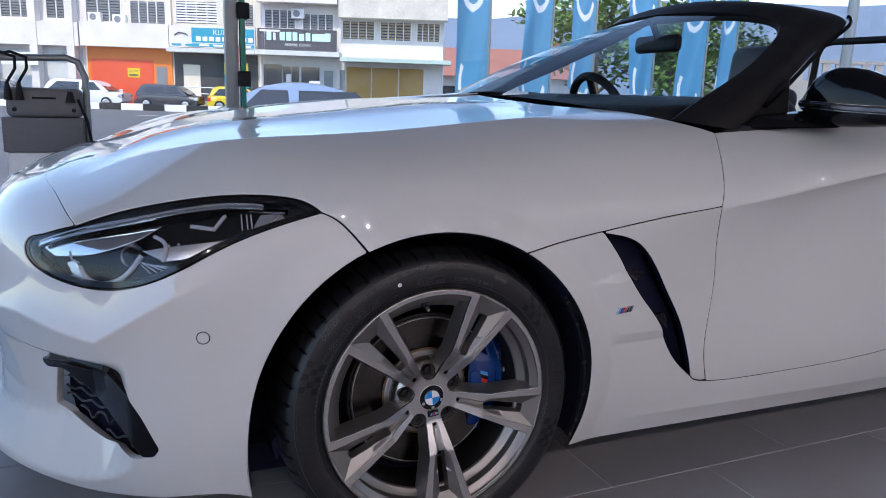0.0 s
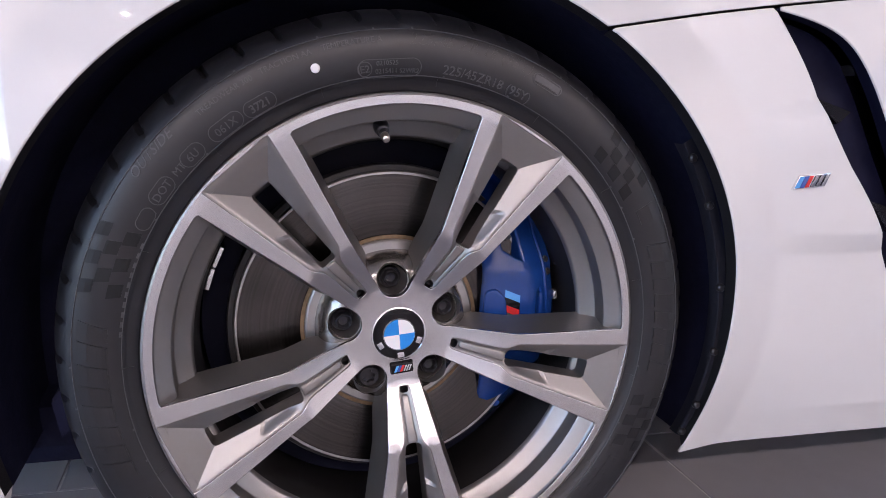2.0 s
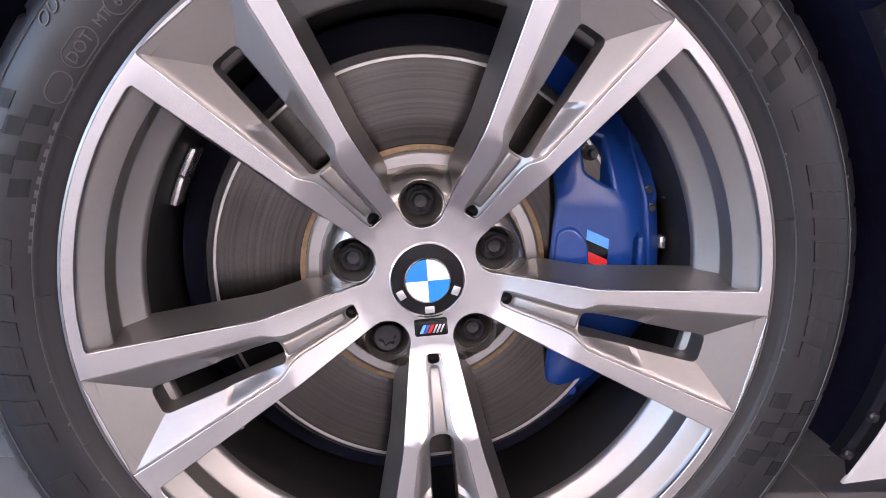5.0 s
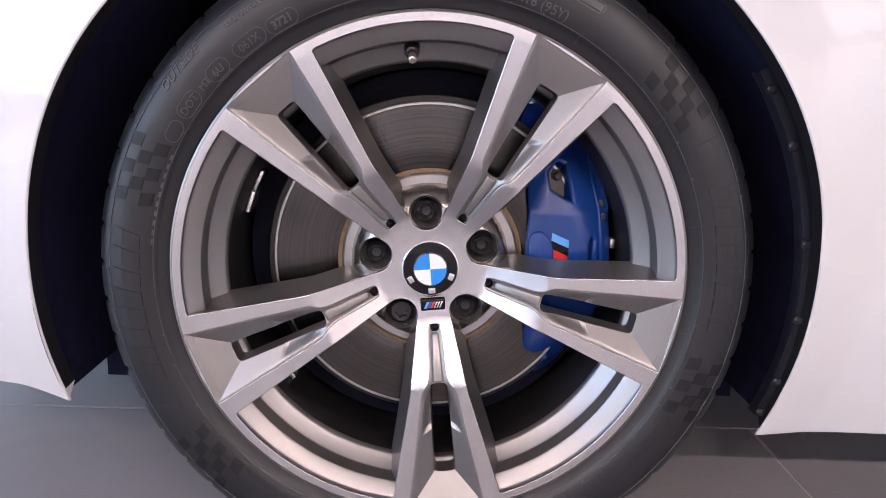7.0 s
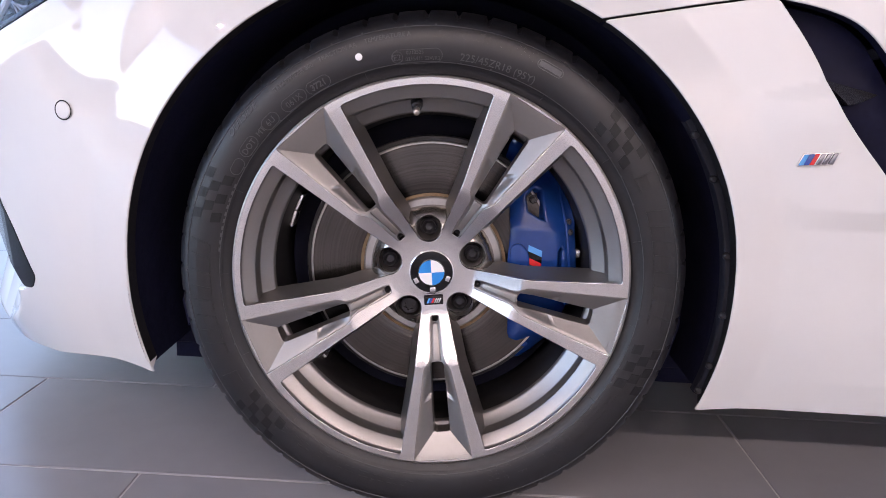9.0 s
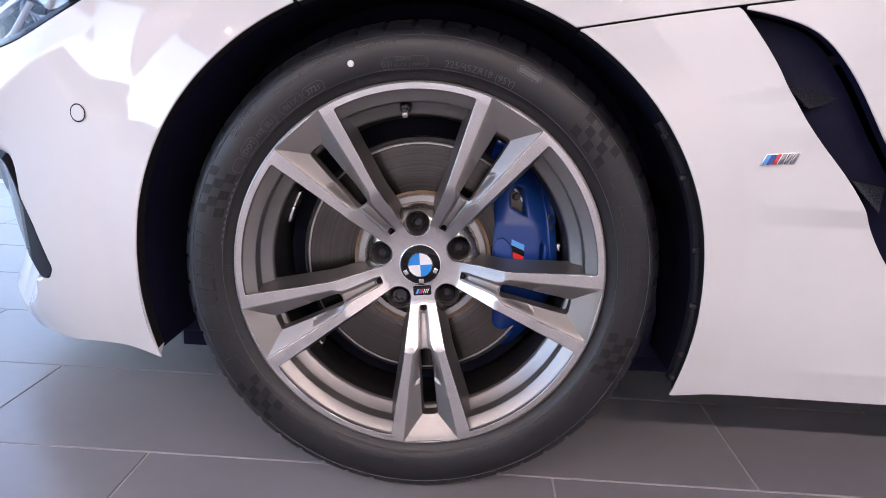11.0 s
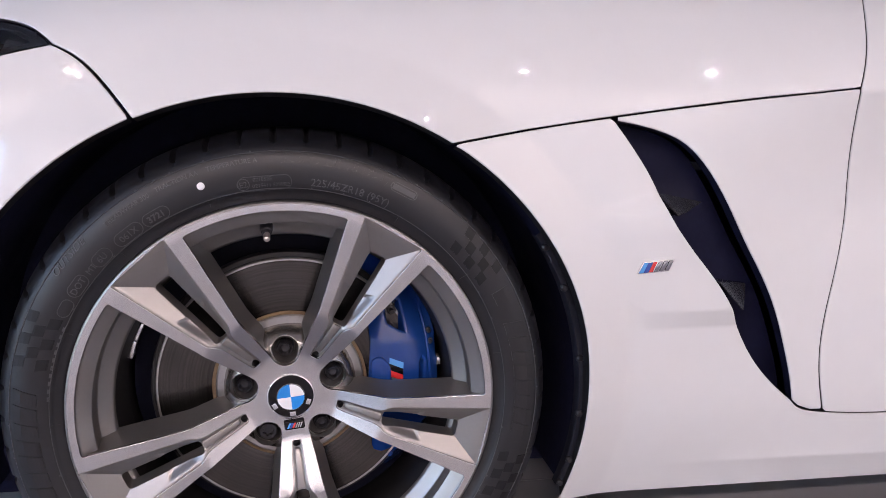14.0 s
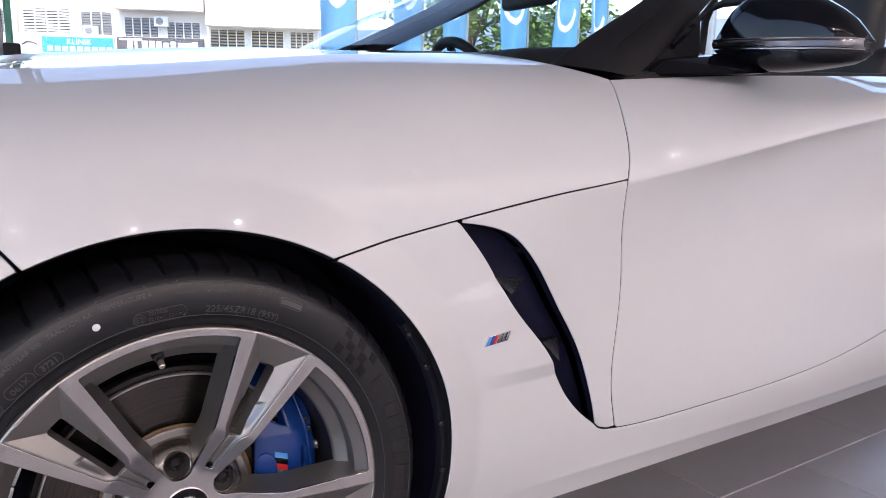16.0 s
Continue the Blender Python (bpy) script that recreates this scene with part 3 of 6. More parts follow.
def side_place(x, z):
    """Surface coordinates of a place on the car's side."""
    s, v = float(np.interp(x, NET[3][4:, 0], S_KNOTS[4:])), float(np.interp(z, NET[:, 7, 2], V_KNOTS))
    for _ in range(12):
        p = body(np.array([s, s + 1e-4, s]), np.array([v, v, v + 1e-4]))
        j = np.array([[p[1, 0] - p[0, 0], p[2, 0] - p[0, 0]], [p[1, 2] - p[0, 2], p[2, 2] - p[0, 2]]]) / 1e-4
        d = np.linalg.solve(j + 1e-9 * np.eye(2), np.array([x - p[0, 0], z - p[0, 2]]))
        s, v = s + float(np.clip(d[0], -.03, .03)), v + float(np.clip(d[1], -.03, .03))
    return s, v


def arch_line(a0, a1, n):
    return [side_place(ARCH_X + float(arch_radius(a)) * math.cos(radians(a)), ARCH_Z + float(arch_radius(a)) * math.sin(radians(a))) for a in np.linspace(a0, a1, n)]


A_F, A_L = 114.0, 60.2      # where the bonnet's front and rear seams meet the arch
A_FRONT, A_REAR = 203.5, -24.3
SEAM_LAMP = curve_through([(1.262, .581), (1.285, .564), (1.304, .544), arch_line(A_F, A_F, 1)[0]])
SEAM_LOW = curve_through([arch_line(A_L, A_L, 1)[0], (1.874, .522), (2.061, .551), (2.197, .560)])
DOOR_TOP = curve_through([(2.197, .560), (2.205, .599), (2.209, .644), (2.211, .700), (2.217, .753)])
DOOR_LOW = curve_through([(2.197, .560), (2.200, .540), (2.206, .490), (2.214, .400), (2.206, .312), (2.197, .250), (2.200, .190), (2.220, .122)])
LAMP_LOW = curve_through([(.690, .564), (.652, .542), (.655, .515), (.688, .486), (.781, .458), (.884, .450), (.960, .465), (1.088, .525), (1.187, .560), (1.262, .581)])
LAMP_TOP = curve_through([(.690, .564), (.774, .605), (.863, .653), (.975, .674), (1.080, .669), (1.187, .642), (1.229, .619), (1.262, .581)])
LAMP_FRONT = curve_through([(.690, .564), (.74, .59), (.774, .605)])
HOOD_CUT = curve_through([(.774, .605), (.69, .675), (.607, .734), (.47, .82), (.415, .95), (.408, 1.15), (.422, 1.56)])
HOOD_REAR = curve_through([(2.217, .753), (2.144, .810), (2.07, .92), (2.03, 1.05), (2.06, 1.25), (2.12, 1.56)])
VENT_R = curve_through([(1.875, .517), (1.930, .508), (1.966, .494), (1.994, .470), (2.018, .440), (2.064, .362), (2.110, .288), (2.142, .215), (2.160, .165), (2.168, .139)])
VENT_L = curve_through([(1.875, .517), (1.930, .443), (1.950, .404), (2.000, .340), (2.048, .282), (2.078, .232), (2.124, .176), (2.168, .139)])
DOOR_BOT = curve_through([(2.168, .139), (2.180, .128), (2.200, .121), (2.220, .118), (2.388, .114), (2.520, .118), (2.680, .125), (2.880, .145), (3.070, .182), (3.440, .27)])
GAP = 0.0028
lamp_top_rear = [p for p in LAMP_TOP if p[0] > .774]

hood_line = join_lines(SEAM_LAMP, arch_line(A_F, A_L, 44), SEAM_LOW, DOOR_TOP, HOOD_REAR, HOOD_CUT[::-1], lamp_top_rear)
skin("bonnet", at_sv, normal_sv, inset(hood_line, GAP), [], PAINT, car, mirror=MIDDLE, edge_shade=BLACK_PLASTIC, step=0.0085,
     lines=[[(u, float(crease_at(np.array([u]), c[0], c[1])[0]) + d) for u in np.arange(.76, 1.93, .008)] for c in BONNET_CREASES for d in (-.0045, 0, .0045)])

DUCT = refine(rounded([(.668, .272), (.784, .295), (.852, .282), (.890, .241), (.958, .125), (.915, .104), (.790, .115), (.642, .150)], .008), .008)
bumper_line = join_lines(SEAM_LAMP, arch_line(A_F, A_FRONT, 60), curve_through([arch_line(A_FRONT, A_FRONT, 1)[0], (1.12, 0.004), (.95, 0.003)]), curve_through([(.95, .003), (0.01, .003)]),
                         curve_through([(0.01, .003), (0.01, 1.55)]), curve_through([(0.01, 1.55), (.422, 1.56)]), HOOD_CUT[::-1], LAMP_FRONT[::-1], LAMP_LOW)
skin("front_bumper", at_sv, normal_sv, inset(bumper_line, GAP + 0.0014), [inset(DUCT, 0)], PAINT, car, mirror=MIDDLE, edge_shade=BLACK_PLASTIC, step=0.010,
     lines=[[(u, float(np.interp(u, FOLD_S, FOLD_V)) + d) for u in np.arange(.42, 1.07, .007)] for d in (-.0045, 0, .0045)]
     + [[(u, float(np.interp(u, LIP_S, LIP_V))) for u in np.arange(.34, .945, .007)], [(u, float(np.interp(u, LIP_S, SHELF_V))) for u in np.arange(.34, .655, .007)]])

k = min(range(len(SEAM_LOW)), key=lambda i: math.dist(SEAM_LOW[i], (1.875, .521)))
side_line = join_lines(SEAM_LOW[:k], VENT_L, DOOR_BOT, curve_through([(3.44, .27), (3.44, .0035)]), curve_through([(3.44, .0035), (1.95, .0035)]), curve_through([(1.95, .0035), arch_line(A_REAR, A_REAR, 1)[0]]), arch_line(A_REAR, A_L, 50))
skin("side_panel", at_sv, normal_sv, inset(side_line, GAP), [], PAINT, car, edge_shade=BLACK_PLASTIC, step=0.006)
vent_line = join_lines(SEAM_LOW[k:], DOOR_LOW, [(2.200, .122), (2.180, .129)], VENT_R[::-1])
skin("vent_panel", at_sv, normal_sv, inset(vent_line, GAP), [], PAINT, car, edge_shade=VENT_BLACK)
door_line = join_lines(DOOR_TOP[::-1], DOOR_LOW, [p for p in DOOR_BOT if p[0] > 2.22], curve_through([(3.44, .27), (3.44, .753)]), curve_through([(3.44, .753), (2.217, .753)]))
skin("door", at_sv, normal_sv, inset(door_line, GAP), [], PAINT, car, edge_shade=BLACK_PLASTIC, step=0.0075,
            lines=[[(u, float(V_KNOTS[5]) + d) for u in np.arange(2.24, 3.42, .01)] for d in (-.0045, 0, .0045)])


# black sheets added behind the seams, for the shade in the gaps
def sunk(d):
    return lambda a: at_sv(a) - d * normal_sv(a)


seam_line = join_lines(curve_through([(1.95, .06), (3.42, .06)]), curve_through([(3.42, .06), (3.42, .74)]), curve_through([(3.42, .74), (2.18, .74)]), curve_through([(2.18, .74), (1.78, .56)]), curve_through([(1.78, .56), (1.95, .06)]))
skin("seam_backing", sunk(0.018), normal_sv, seam_line, [refine(inset(join_lines(VENT_L, VENT_R[::-1]), -0.004), .01)], BLACK_PLASTIC, car, step=0.03)
skin("seam_backing", sunk(0.018), normal_sv, refine([(1.20, .475), (1.42, .545), (1.42, .62), (1.20, .66)], .02), [], BLACK_PLASTIC, car, step=0.03)
skin("seam_backing", sunk(0.018), normal_sv, refine([(.36, .70), (.80, .57), (.84, .68), (.50, .86), (.50, 1.54), (.36, 1.54)], .02), [], BLACK_PLASTIC, car, step=0.03)

# ---- the wheel ----
wheel = new("wheel")
wheel.parent = car
WHEEL_Z, TURN, LEAN = 0.32, 6.5, 1.0
wheel.matrix_world = pose(0, 0, WHEEL_Z) @ pose(0, 0, 0, -LEAN, 0, 0) @ pose(0, 0, 0, 0, -TURN, 0)


def face_y(r):
    """Depth of the machined face at a radius: a flat outer band, creased, then steep to a flat hub."""
    return sum(np.interp(r + d, [0.036, 0.054, 0.1145, 0.232], [0.0425, 0.0405, 0.0095, 0.0]) for d in (-.0012, 0, .0012)) / 3


def at_face(a):
    r = np.hypot(a[:, 0], a[:, 1])
    return np.stack([a[:, 0], face_y(r), a[:, 1]], 1)


def normal_face(a):
    e = 1e-4
    r = np.hypot(a[:, 0], a[:, 1])
    slope = (face_y(r + e) - face_y(r - e)) / (2 * e)
    n = np.stack([slope * a[:, 0] / np.maximum(r, 1e-6), -np.ones(len(r)), slope * a[:, 1] / np.maximum(r, 1e-6)], 1)
    return n / np.linalg.norm(n, axis=1)[:, None]


SPOKES = [54 + 72 * i for i in range(5)]
BOLTS = [90 + 72 * i for i in range(5)]
# one window, lying along +x about a bolt's direction: spoke edges at +-, bolt pocket at its inner end
edge_pts = [(.223, .0495), (.117, .0272), (.046, .0165)]
upper = [turned([(x, -y)], 36)[0] for x, y in edge_pts]      # lower edge of the group above
lower = [(x, -y) for x, y in upper]
a_out = math.degrees(math.atan2(upper[0][1], upper[0][0]))
WINDOW = rounded([lower[2], lower[1], lower[0]] + arc(0, 0, .2335, -a_out + 2, a_out - 2, 9)[0:9] + [upper[0], upper[1], upper[2]], 0.007)
pocket = arc(.056, 0, .0175, 110, 250, 15)
WINDOW = refine(rounded([lower[2], lower[1], lower[0]], .006)[5:10] + rounded([lower[0]] + arc(0, 0, .2335, -a_out + 1.2, a_out - 1.2, 9) + [upper[0]], .008)[5:-5] + rounded([upper[0], upper[1], upper[2]], .006)[5:10] + pocket, 0.006)
POCKET_X, POCKET_W = [.0555, .064, .101, .108, .118, .2385], [.0062, .0074, .0092, .0108, .0178, .0388]
POCKET = refine(rounded([(x, -w) for x, w in zip(POCKET_X[::-1], POCKET_W[::-1])] + list(zip(POCKET_X, POCKET_W)), .0035), 0.004)

holes = [turned(WINDOW, b) for b in BOLTS] + [turned(POCKET, s) for s in SPOKES] + [arc(0, 0, .0288, 0, 354, 60)] + [refine(rounded([(-.0125, -.0430), (.0125, -.0430), (.0125, -.0294), (-.0125, -.0294)], .002), .004)]
skin("rim_face", at_face, normal_face, arc(0, 0, .2405, 0, 358.5, 240), holes, MACHINED, wheel, "machined bright alloy face with five double spokes", step=0.008, edge=0.0009, depth=0.006)

# painted sides of the windows, and the painted pockets between each pair of spokes
for b in BOLTS:
    w0 = np.array(inset(turned(WINDOW, b), -0.0012))
    w1 = np.array(inset(turned(WINDOW, b), 0.0095))
    r0, r1 = np.hypot(w0[:, 0], w0[:, 1]), np.hypot(w1[:, 0], w1[:, 1])
    keep = np.clip((r0 - .205) / .02, 0, 1)[:, None]
    w1 = w1 * (1 + keep * (r0 / r1 - 1)[:, None])
    near = np.clip((.085 - r0) / .02, 0, 1)[:, None]
    w1 = w1 * (1 - near) + w0 * near
    p0, p1 = at_face(w0) + (0, .005, 0), at_face(w1) + (0, .042, 0)
    n = len(p0)
    mesh_object("spoke_flank", np.vstack([p0, p1]), [(i, (i + 1) % n, n + (i + 1) % n, n + i) for i in range(n)], RIM_PAINT, wheel)
SLOT = refine(rounded([(.2060, -.0112), (.2060, .0112), (.1110, .0090), (.1110, -.0090)], .005), .003)
GROOVE = arc(.0600, 0, .0046, 0, 345, 16)


def pocket_end(x):
    return 0.0006 + 0.42 * np.clip(0.2385 - x, 0, 1)


def pocket_depth(x, w):
    """Depth of the carved pocket below the machined face: two flanks, an outer end wall, a groove towards the hub."""
    edge = np.interp(x, POCKET_X, POCKET_W)
    g = np.clip(edge - np.abs(w), 0, 1)
    side = 0.0022 + 0.62 * np.clip(g - 0.0026, 0, 1)
    fold = 0.158 + 0.55 * (np.abs(w) - 0.010)
    side = side + 0.0030 * np.clip((fold - x) / 0.005, 0, 1) * np.clip((g - 0.0045) / 0.006, 0, 1) * np.clip((x - 0.118) / 0.01, 0, 1)
    inner = 0.0022 + 0.8 * np.clip(g - 0.0020, 0, 0.0050)
    mix = np.clip((x - 0.104) / 0.012, 0, 1)
    return np.minimum(np.minimum(mix * side + (1 - mix) * inner, pocket_end(x)), 0.0155)


# lip in two strips, then the floor, with the lines where its planes meet
rings = [np.array(inset(POCKET, d)) for d in (-0.0009, 0.0003, 0.0022)]
inner_ring = [tuple(q) for q in rings[2]]
lines = []
for sign in (-1, 1):
    xs = np.linspace(.2345, .2068, 16)
    lines.append([(x, sign * (np.interp(x, POCKET_X, POCKET_W) - 0.0026 - (pocket_end(x) - 0.0022) / 0.62)) for x in xs])
    for shift in (0.0, -0.005):
        lines.append([(.158 + .55 * (w - .010) + shift, sign * w) for w in np.linspace(.0112, .0200, 7)])
v, f, _ = fill(inner_ring, [SLOT, GROOVE], 0.0018, lines)
count = len(v)
m = len(rings[0])
flat = np.vstack([v] + rings[:2] + [rings[2]])
depth = pocket_depth(flat[:, 0], flat[:, 1])
depth[count:count + m] = 0.0004
depth[count + m:count + 2 * m] = np.minimum(0.0020, pocket_end(rings[1][:, 0]))
faces = [tuple(t[::-1]) for t in f] + [(count + k * m + i, count + (k + 1) * m + i, count + (k + 1) * m + (i + 1) % m, count + k * m + (i + 1) % m) for k in range(2) for i in range(m)]
pocket_mesh = mesh_object("pocket_side", np.stack([flat[:, 0], face_y(np.hypot(flat[:, 0], flat[:, 1])) + depth, flat[:, 1]], 1), faces, RIM_PAINT, wheel, smooth=24)
pocket_data = pocket_mesh.data
bpy.data.objects.remove(pocket_mesh)
slot_edge = np.array(SLOT)
q0 = np.stack([slot_edge[:, 0], face_y(slot_edge[:, 0]) + pocket_depth(slot_edge[:, 0], slot_edge[:, 1]), slot_edge[:, 1]], 1)
wall = [q0, q0 * (1, 1, .93) + (0, .0015, 0), q0 * (1, 0, .90) + (0, .040, 0)]
slot_n = len(q0)
for a in SPOKES:
    pocket = new("spoke_pocket")
    pocket.parent = wheel
    pocket.matrix_basis = pose(0, 0, 0, 0, -a, 0)
    side_ob = new("pocket_side", pocket_data)
    side_ob.parent = pocket
    mesh_object("slot_wall", np.vstack(wall), [(k * slot_n + i, k * slot_n + (i + 1) % slot_n, (k + 1) * slot_n + (i + 1) % slot_n, (k + 1) * slot_n + i) for k in range(2) for i in range(slot_n)], RIM_PAINT, pocket)
    # the rounded bar in the groove, and the small hole at its hub end
    bm = box_bm(.0655, .1100, -.0040, .005, -.0046, .0046, .0022, 4)
    for u in bm.verts:
        u.co.z *= 0.80 + 9.0 * (u.co.x - .0655)
        u.co.y += float(face_y(np.array([min(u.co.x, .108)]))[0]) + .0066
    part("pocket_bar", bm, RIM_PAINT, pocket)
    depth0 = float(face_y(np.array([.060]))[0])
    hole = lathe("drain_hole", [(.0, .012), (.0040, .011), (.0044, .0072), (.0049, .0042)], BLACK_PLASTIC, pocket, segments=20)
    hole.matrix_basis = pose(.0600, depth0, 0)

lathe("rim_well", [(.2335, .003), (.2325, .0055), (.2310, .0068), (.2190, .0125), (.2178, .0140), (.2170, .0310), (.2160, .0325), (.2030, .0390), (.2010, .0410), (.2000, .0450)], RIM_PAINT, wheel, "grey painted stepped inner rim")
# barrel darkened by colour where the rim lies in shade
lathe("rim_barrel", [(.2000, .045), (.197, .06), (.196, .09), (.200, .12), (.205, .215)], BARREL, wheel, "inner barrel, coloured dark for the shade in it")
lathe("rim_flange", [(.2405, -.0005), (.2425, .0005), (.2435, .004), (.2435, .02)], RIM_PAINT, wheel)


def boss_y(r):
    return np.interp(r, [.0, .048, .066, .076, .081, .083], [.047, .049, .054, .062, .072, .088])


def at_boss(a):
    r = np.hypot(a[:, 0], a[:, 1])
    return np.stack([a[:, 0], boss_y(r), a[:, 1]], 1)


def normal_boss(a):
    r = np.maximum(np.hypot(a[:, 0], a[:, 1]), 1e-6)
    slope = (boss_y(r + .003) - boss_y(r - .003)) / .006
    n = np.stack([slope * a[:, 0] / r, -np.ones(len(r)), slope * a[:, 1] / r], 1)
    return n / np.linalg.norm(n, axis=1)[:, None]


skin("hub_boss", at_boss, normal_boss, arc(0, 0, .0825, 0, 358, 180), [turned(arc(.056, 0, .0166, 0, 352, 46), b) for b in BOLTS], RIM_BRIGHT, wheel, "bright painted hub between the spokes, with bolt pockets", step=0.004, edge=0.0008, depth=0.004)

# tyre: bead, sidewall, shoulder with notches, tread
PROFILE = [(.2425, .016), (.2440, .0085), (.2480, .0062), (.2535, .0046), (.2552, .0030), (.2572, .0014), (.2650, -.0012), (.2750, -.0024), (.2850, -.0018), (.2930, .0004), (.2985, .0028), (.3035, .0062), (.3080, .0108),
           (.3115, .0155), (.3145, .0240), (.3175, .0350), (.3200, .0500), (.3218, .0800), (.3222, .1150), (.3210, .1700), (.3150, .2150), (.3000, .2300), (.2440, .2250)]
TYRE_SEGMENTS = 54 * 10


def tread_shape(v, j, k, a):
    r = math.hypot(v.x, v.z)
    notch = k % 10 == 0
    if notch and 12 <= j <= 17:
        d = (0.0015, .006, .007, .007, .007, .007)[j - 12]
        v = Vector((v.x * (r - d) / r, v.y + (0.002 if j < 15 else 0), v.z * (r - d) / r))
    world_z = WHEEL_Z + v.z * math.cos(radians(TURN)) + v.x * math.sin(radians(TURN))
    if world_z < 0.0015:
        lift = 0.0015 - world_z
        v = v + Vector((lift * math.sin(radians(TURN)), -0.4 * lift if v.y < .05 else 0, lift * math.cos(radians(TURN))))
    return v


tyre = lathe("tyre", PROFILE, RUBBER, wheel, "black low-profile road tyre with worn moulded sidewall", TYRE_SEGMENTS, 28.0, shape=tread_shape)

# centre cap and bolts
cap = lathe("centre_cap", [(.0, .0400), (.0165, .0403), (.0262, .0416), (.0276, .0430), (.0280, .052)], BLACK_GLOSS, wheel, "round black badge cap in blue and white quarters")
lathe("cap_ring", [(.0264, .0418), (.0273, .0408), (.0284, .0413), (.0289, .046)], CHROME, cap)
lathe("cap_inner_ring", [(.0160, .0402), (.0165, .0394), (.0171, .0402)], CHROME, cap)
for q in range(4):
    m = BLUE_ROUNDEL if q % 2 else WHITE_ENAMEL
    lathe("roundel_quarter", [(.0, .0396), (.0160, .0398)], m, cap, start=90 * q, sweep=90, segments=16)
for b in BOLTS:
    x, z = .056 * math.cos(radians(b)), .056 * math.sin(radians(b))
    seat = lathe("bolt_pocket", [(.0170, .0500), (.0164, .0520), (.0140, .0635), (.0118, .0660), (.0110, .0670)], RIM_PAINT, wheel, segments=40)
    seat.matrix_basis = pose(x, 0, z)
    if b == BOLTS[2]:
        star = lambda v, j, k, a: Vector((v.x * (1 + .16 * math.cos(6 * a)), v.y, v.z * (1 + .16 * math.cos(6 * a)))) if 1 <= j <= 2 else v
        hexa = lathe("wheel_bolt", [(.0, .0585), (.0056, .0585), (.0060, .0540), (.0096, .0538), (.0108, .0552), (.0112, .0640), (.0116, .0660)], STEEL_DARK, wheel, "dark locking bolt with star-shaped recess", segments=72, smooth=30, shape=star)
    else:
        six = lambda v, j, k, a: Vector((v.x * (1 - .07 * abs(math.sin(3 * a))), v.y, v.z * (1 - .07 * abs(math.sin(3 * a))))) if 3 <= j <= 5 else v
        hexa = lathe("wheel_bolt", [(.0, .0610), (.0046, .0605), (.0056, .0560), (.0078, .0540), (.0090, .0552), (.0094, .0620), (.0110, .0635), (.0116, .0660)], STEEL_DARK, wheel, "dark steel wheel bolt", segments=48, smooth=30, shape=six)
    hexa.matrix_basis = pose(x, 0, z) @ pose(0, 0, 0, 0, 12 * b, 0)

# brake disc, caliper, house
lathe("brake_disc", [(.0925, .092), (.0930, .0850), (.0940, .0845), (.120, .0845), (.1605, .0845), (.1620, .0860), (.1620, .11)], DISC, wheel, "scored brake disc")
lathe("disc_bell", [(.0, .0845), (.068, .0845), (.074, .080), (.0895, .080), (.0915, .0815), (.0920, .088)], BELL, wheel, "plain grey disc bell")
lathe("disc_rust", [(.0920, .0838), (.0962, .0838)], RUST, wheel, "rust ring on the disc")
lathe("disc_edge", [(.1600, .0843), (.1622, .0843), (.1632, .0855), (.1632, .0900)], BELL, wheel, "bare bright disc edge")
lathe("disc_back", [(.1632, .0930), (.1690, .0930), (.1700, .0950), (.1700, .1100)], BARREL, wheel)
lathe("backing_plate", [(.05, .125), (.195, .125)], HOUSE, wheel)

caliper = new("brake_caliper")
caliper.parent = car
tagged(caliper, "glossy blue brake caliper with colour stripes")
CAL_Y = 0.064


def cal_at(a):
    r = np.hypot(a[:, 0], a[:, 1] - .32)
    y = CAL_Y + .022 * np.clip((r - .146) / .045, 0, 1) ** 2 + .010 * np.clip((.118 - a[:, 0]) / .025, 0, 1) ** 2
    y = y + .030 * np.clip((a[:, 1] - .380) / .09, 0, 1) + .030 * np.clip((.268 - a[:, 1]) / .08, 0, 1)
    return np.stack([a[:, 0], y, a[:, 1]], 1)


def cal_normal(a):
    e = 5e-4
    y = lambda d: cal_at(a + np.array(d))[:, 1]
    n = np.stack([(y((e, 0)) - y((-e, 0))) / (2 * e), -np.ones(len(a)), (y((0, e)) - y((0, -e))) / (2 * e)], 1)
    return n / np.linalg.norm(n, axis=1)[:, None]


NOTCH = refine(rounded([(.1600, .322), (.1600, .349), (.1660, .359), (.1720, .350), (.1720, .322), (.1660, .312)], .002), .004)
CAL = refine(rounded([(.100, .375), (.096, .420), (.092, .470), (.104, .500), (.130, .480), (.150, .447), (.168, .412), (.178, .375), (.183, .325), (.180, .280), (.165, .235), (.140, .200), (.122, .186), (.108, .200), (.104, .260), (.098, .310)], .010), .006)
HOLE = refine(rounded([(.112, .418), (.126, .432), (.139, .428), (.146, .385), (.132, .389), (.116, .398)], .004), .004)
skin("caliper_body", cal_at, cal_normal, CAL, [HOLE, NOTCH], CALIPER, caliper, "blue painted caliper body", step=0.008, edge=0.004, depth=0.050)
back = refine(rounded([(.100, .375), (.096, .44), (.13, .47), (.18, .40), (.185, .325), (.17, .24), (.125, .19), (.104, .26)], .01), .01)
skin("caliper_back", lambda a: cal_at(a) + (0, .040, 0), cal_normal, back, [], LINER, caliper, step=0.02)
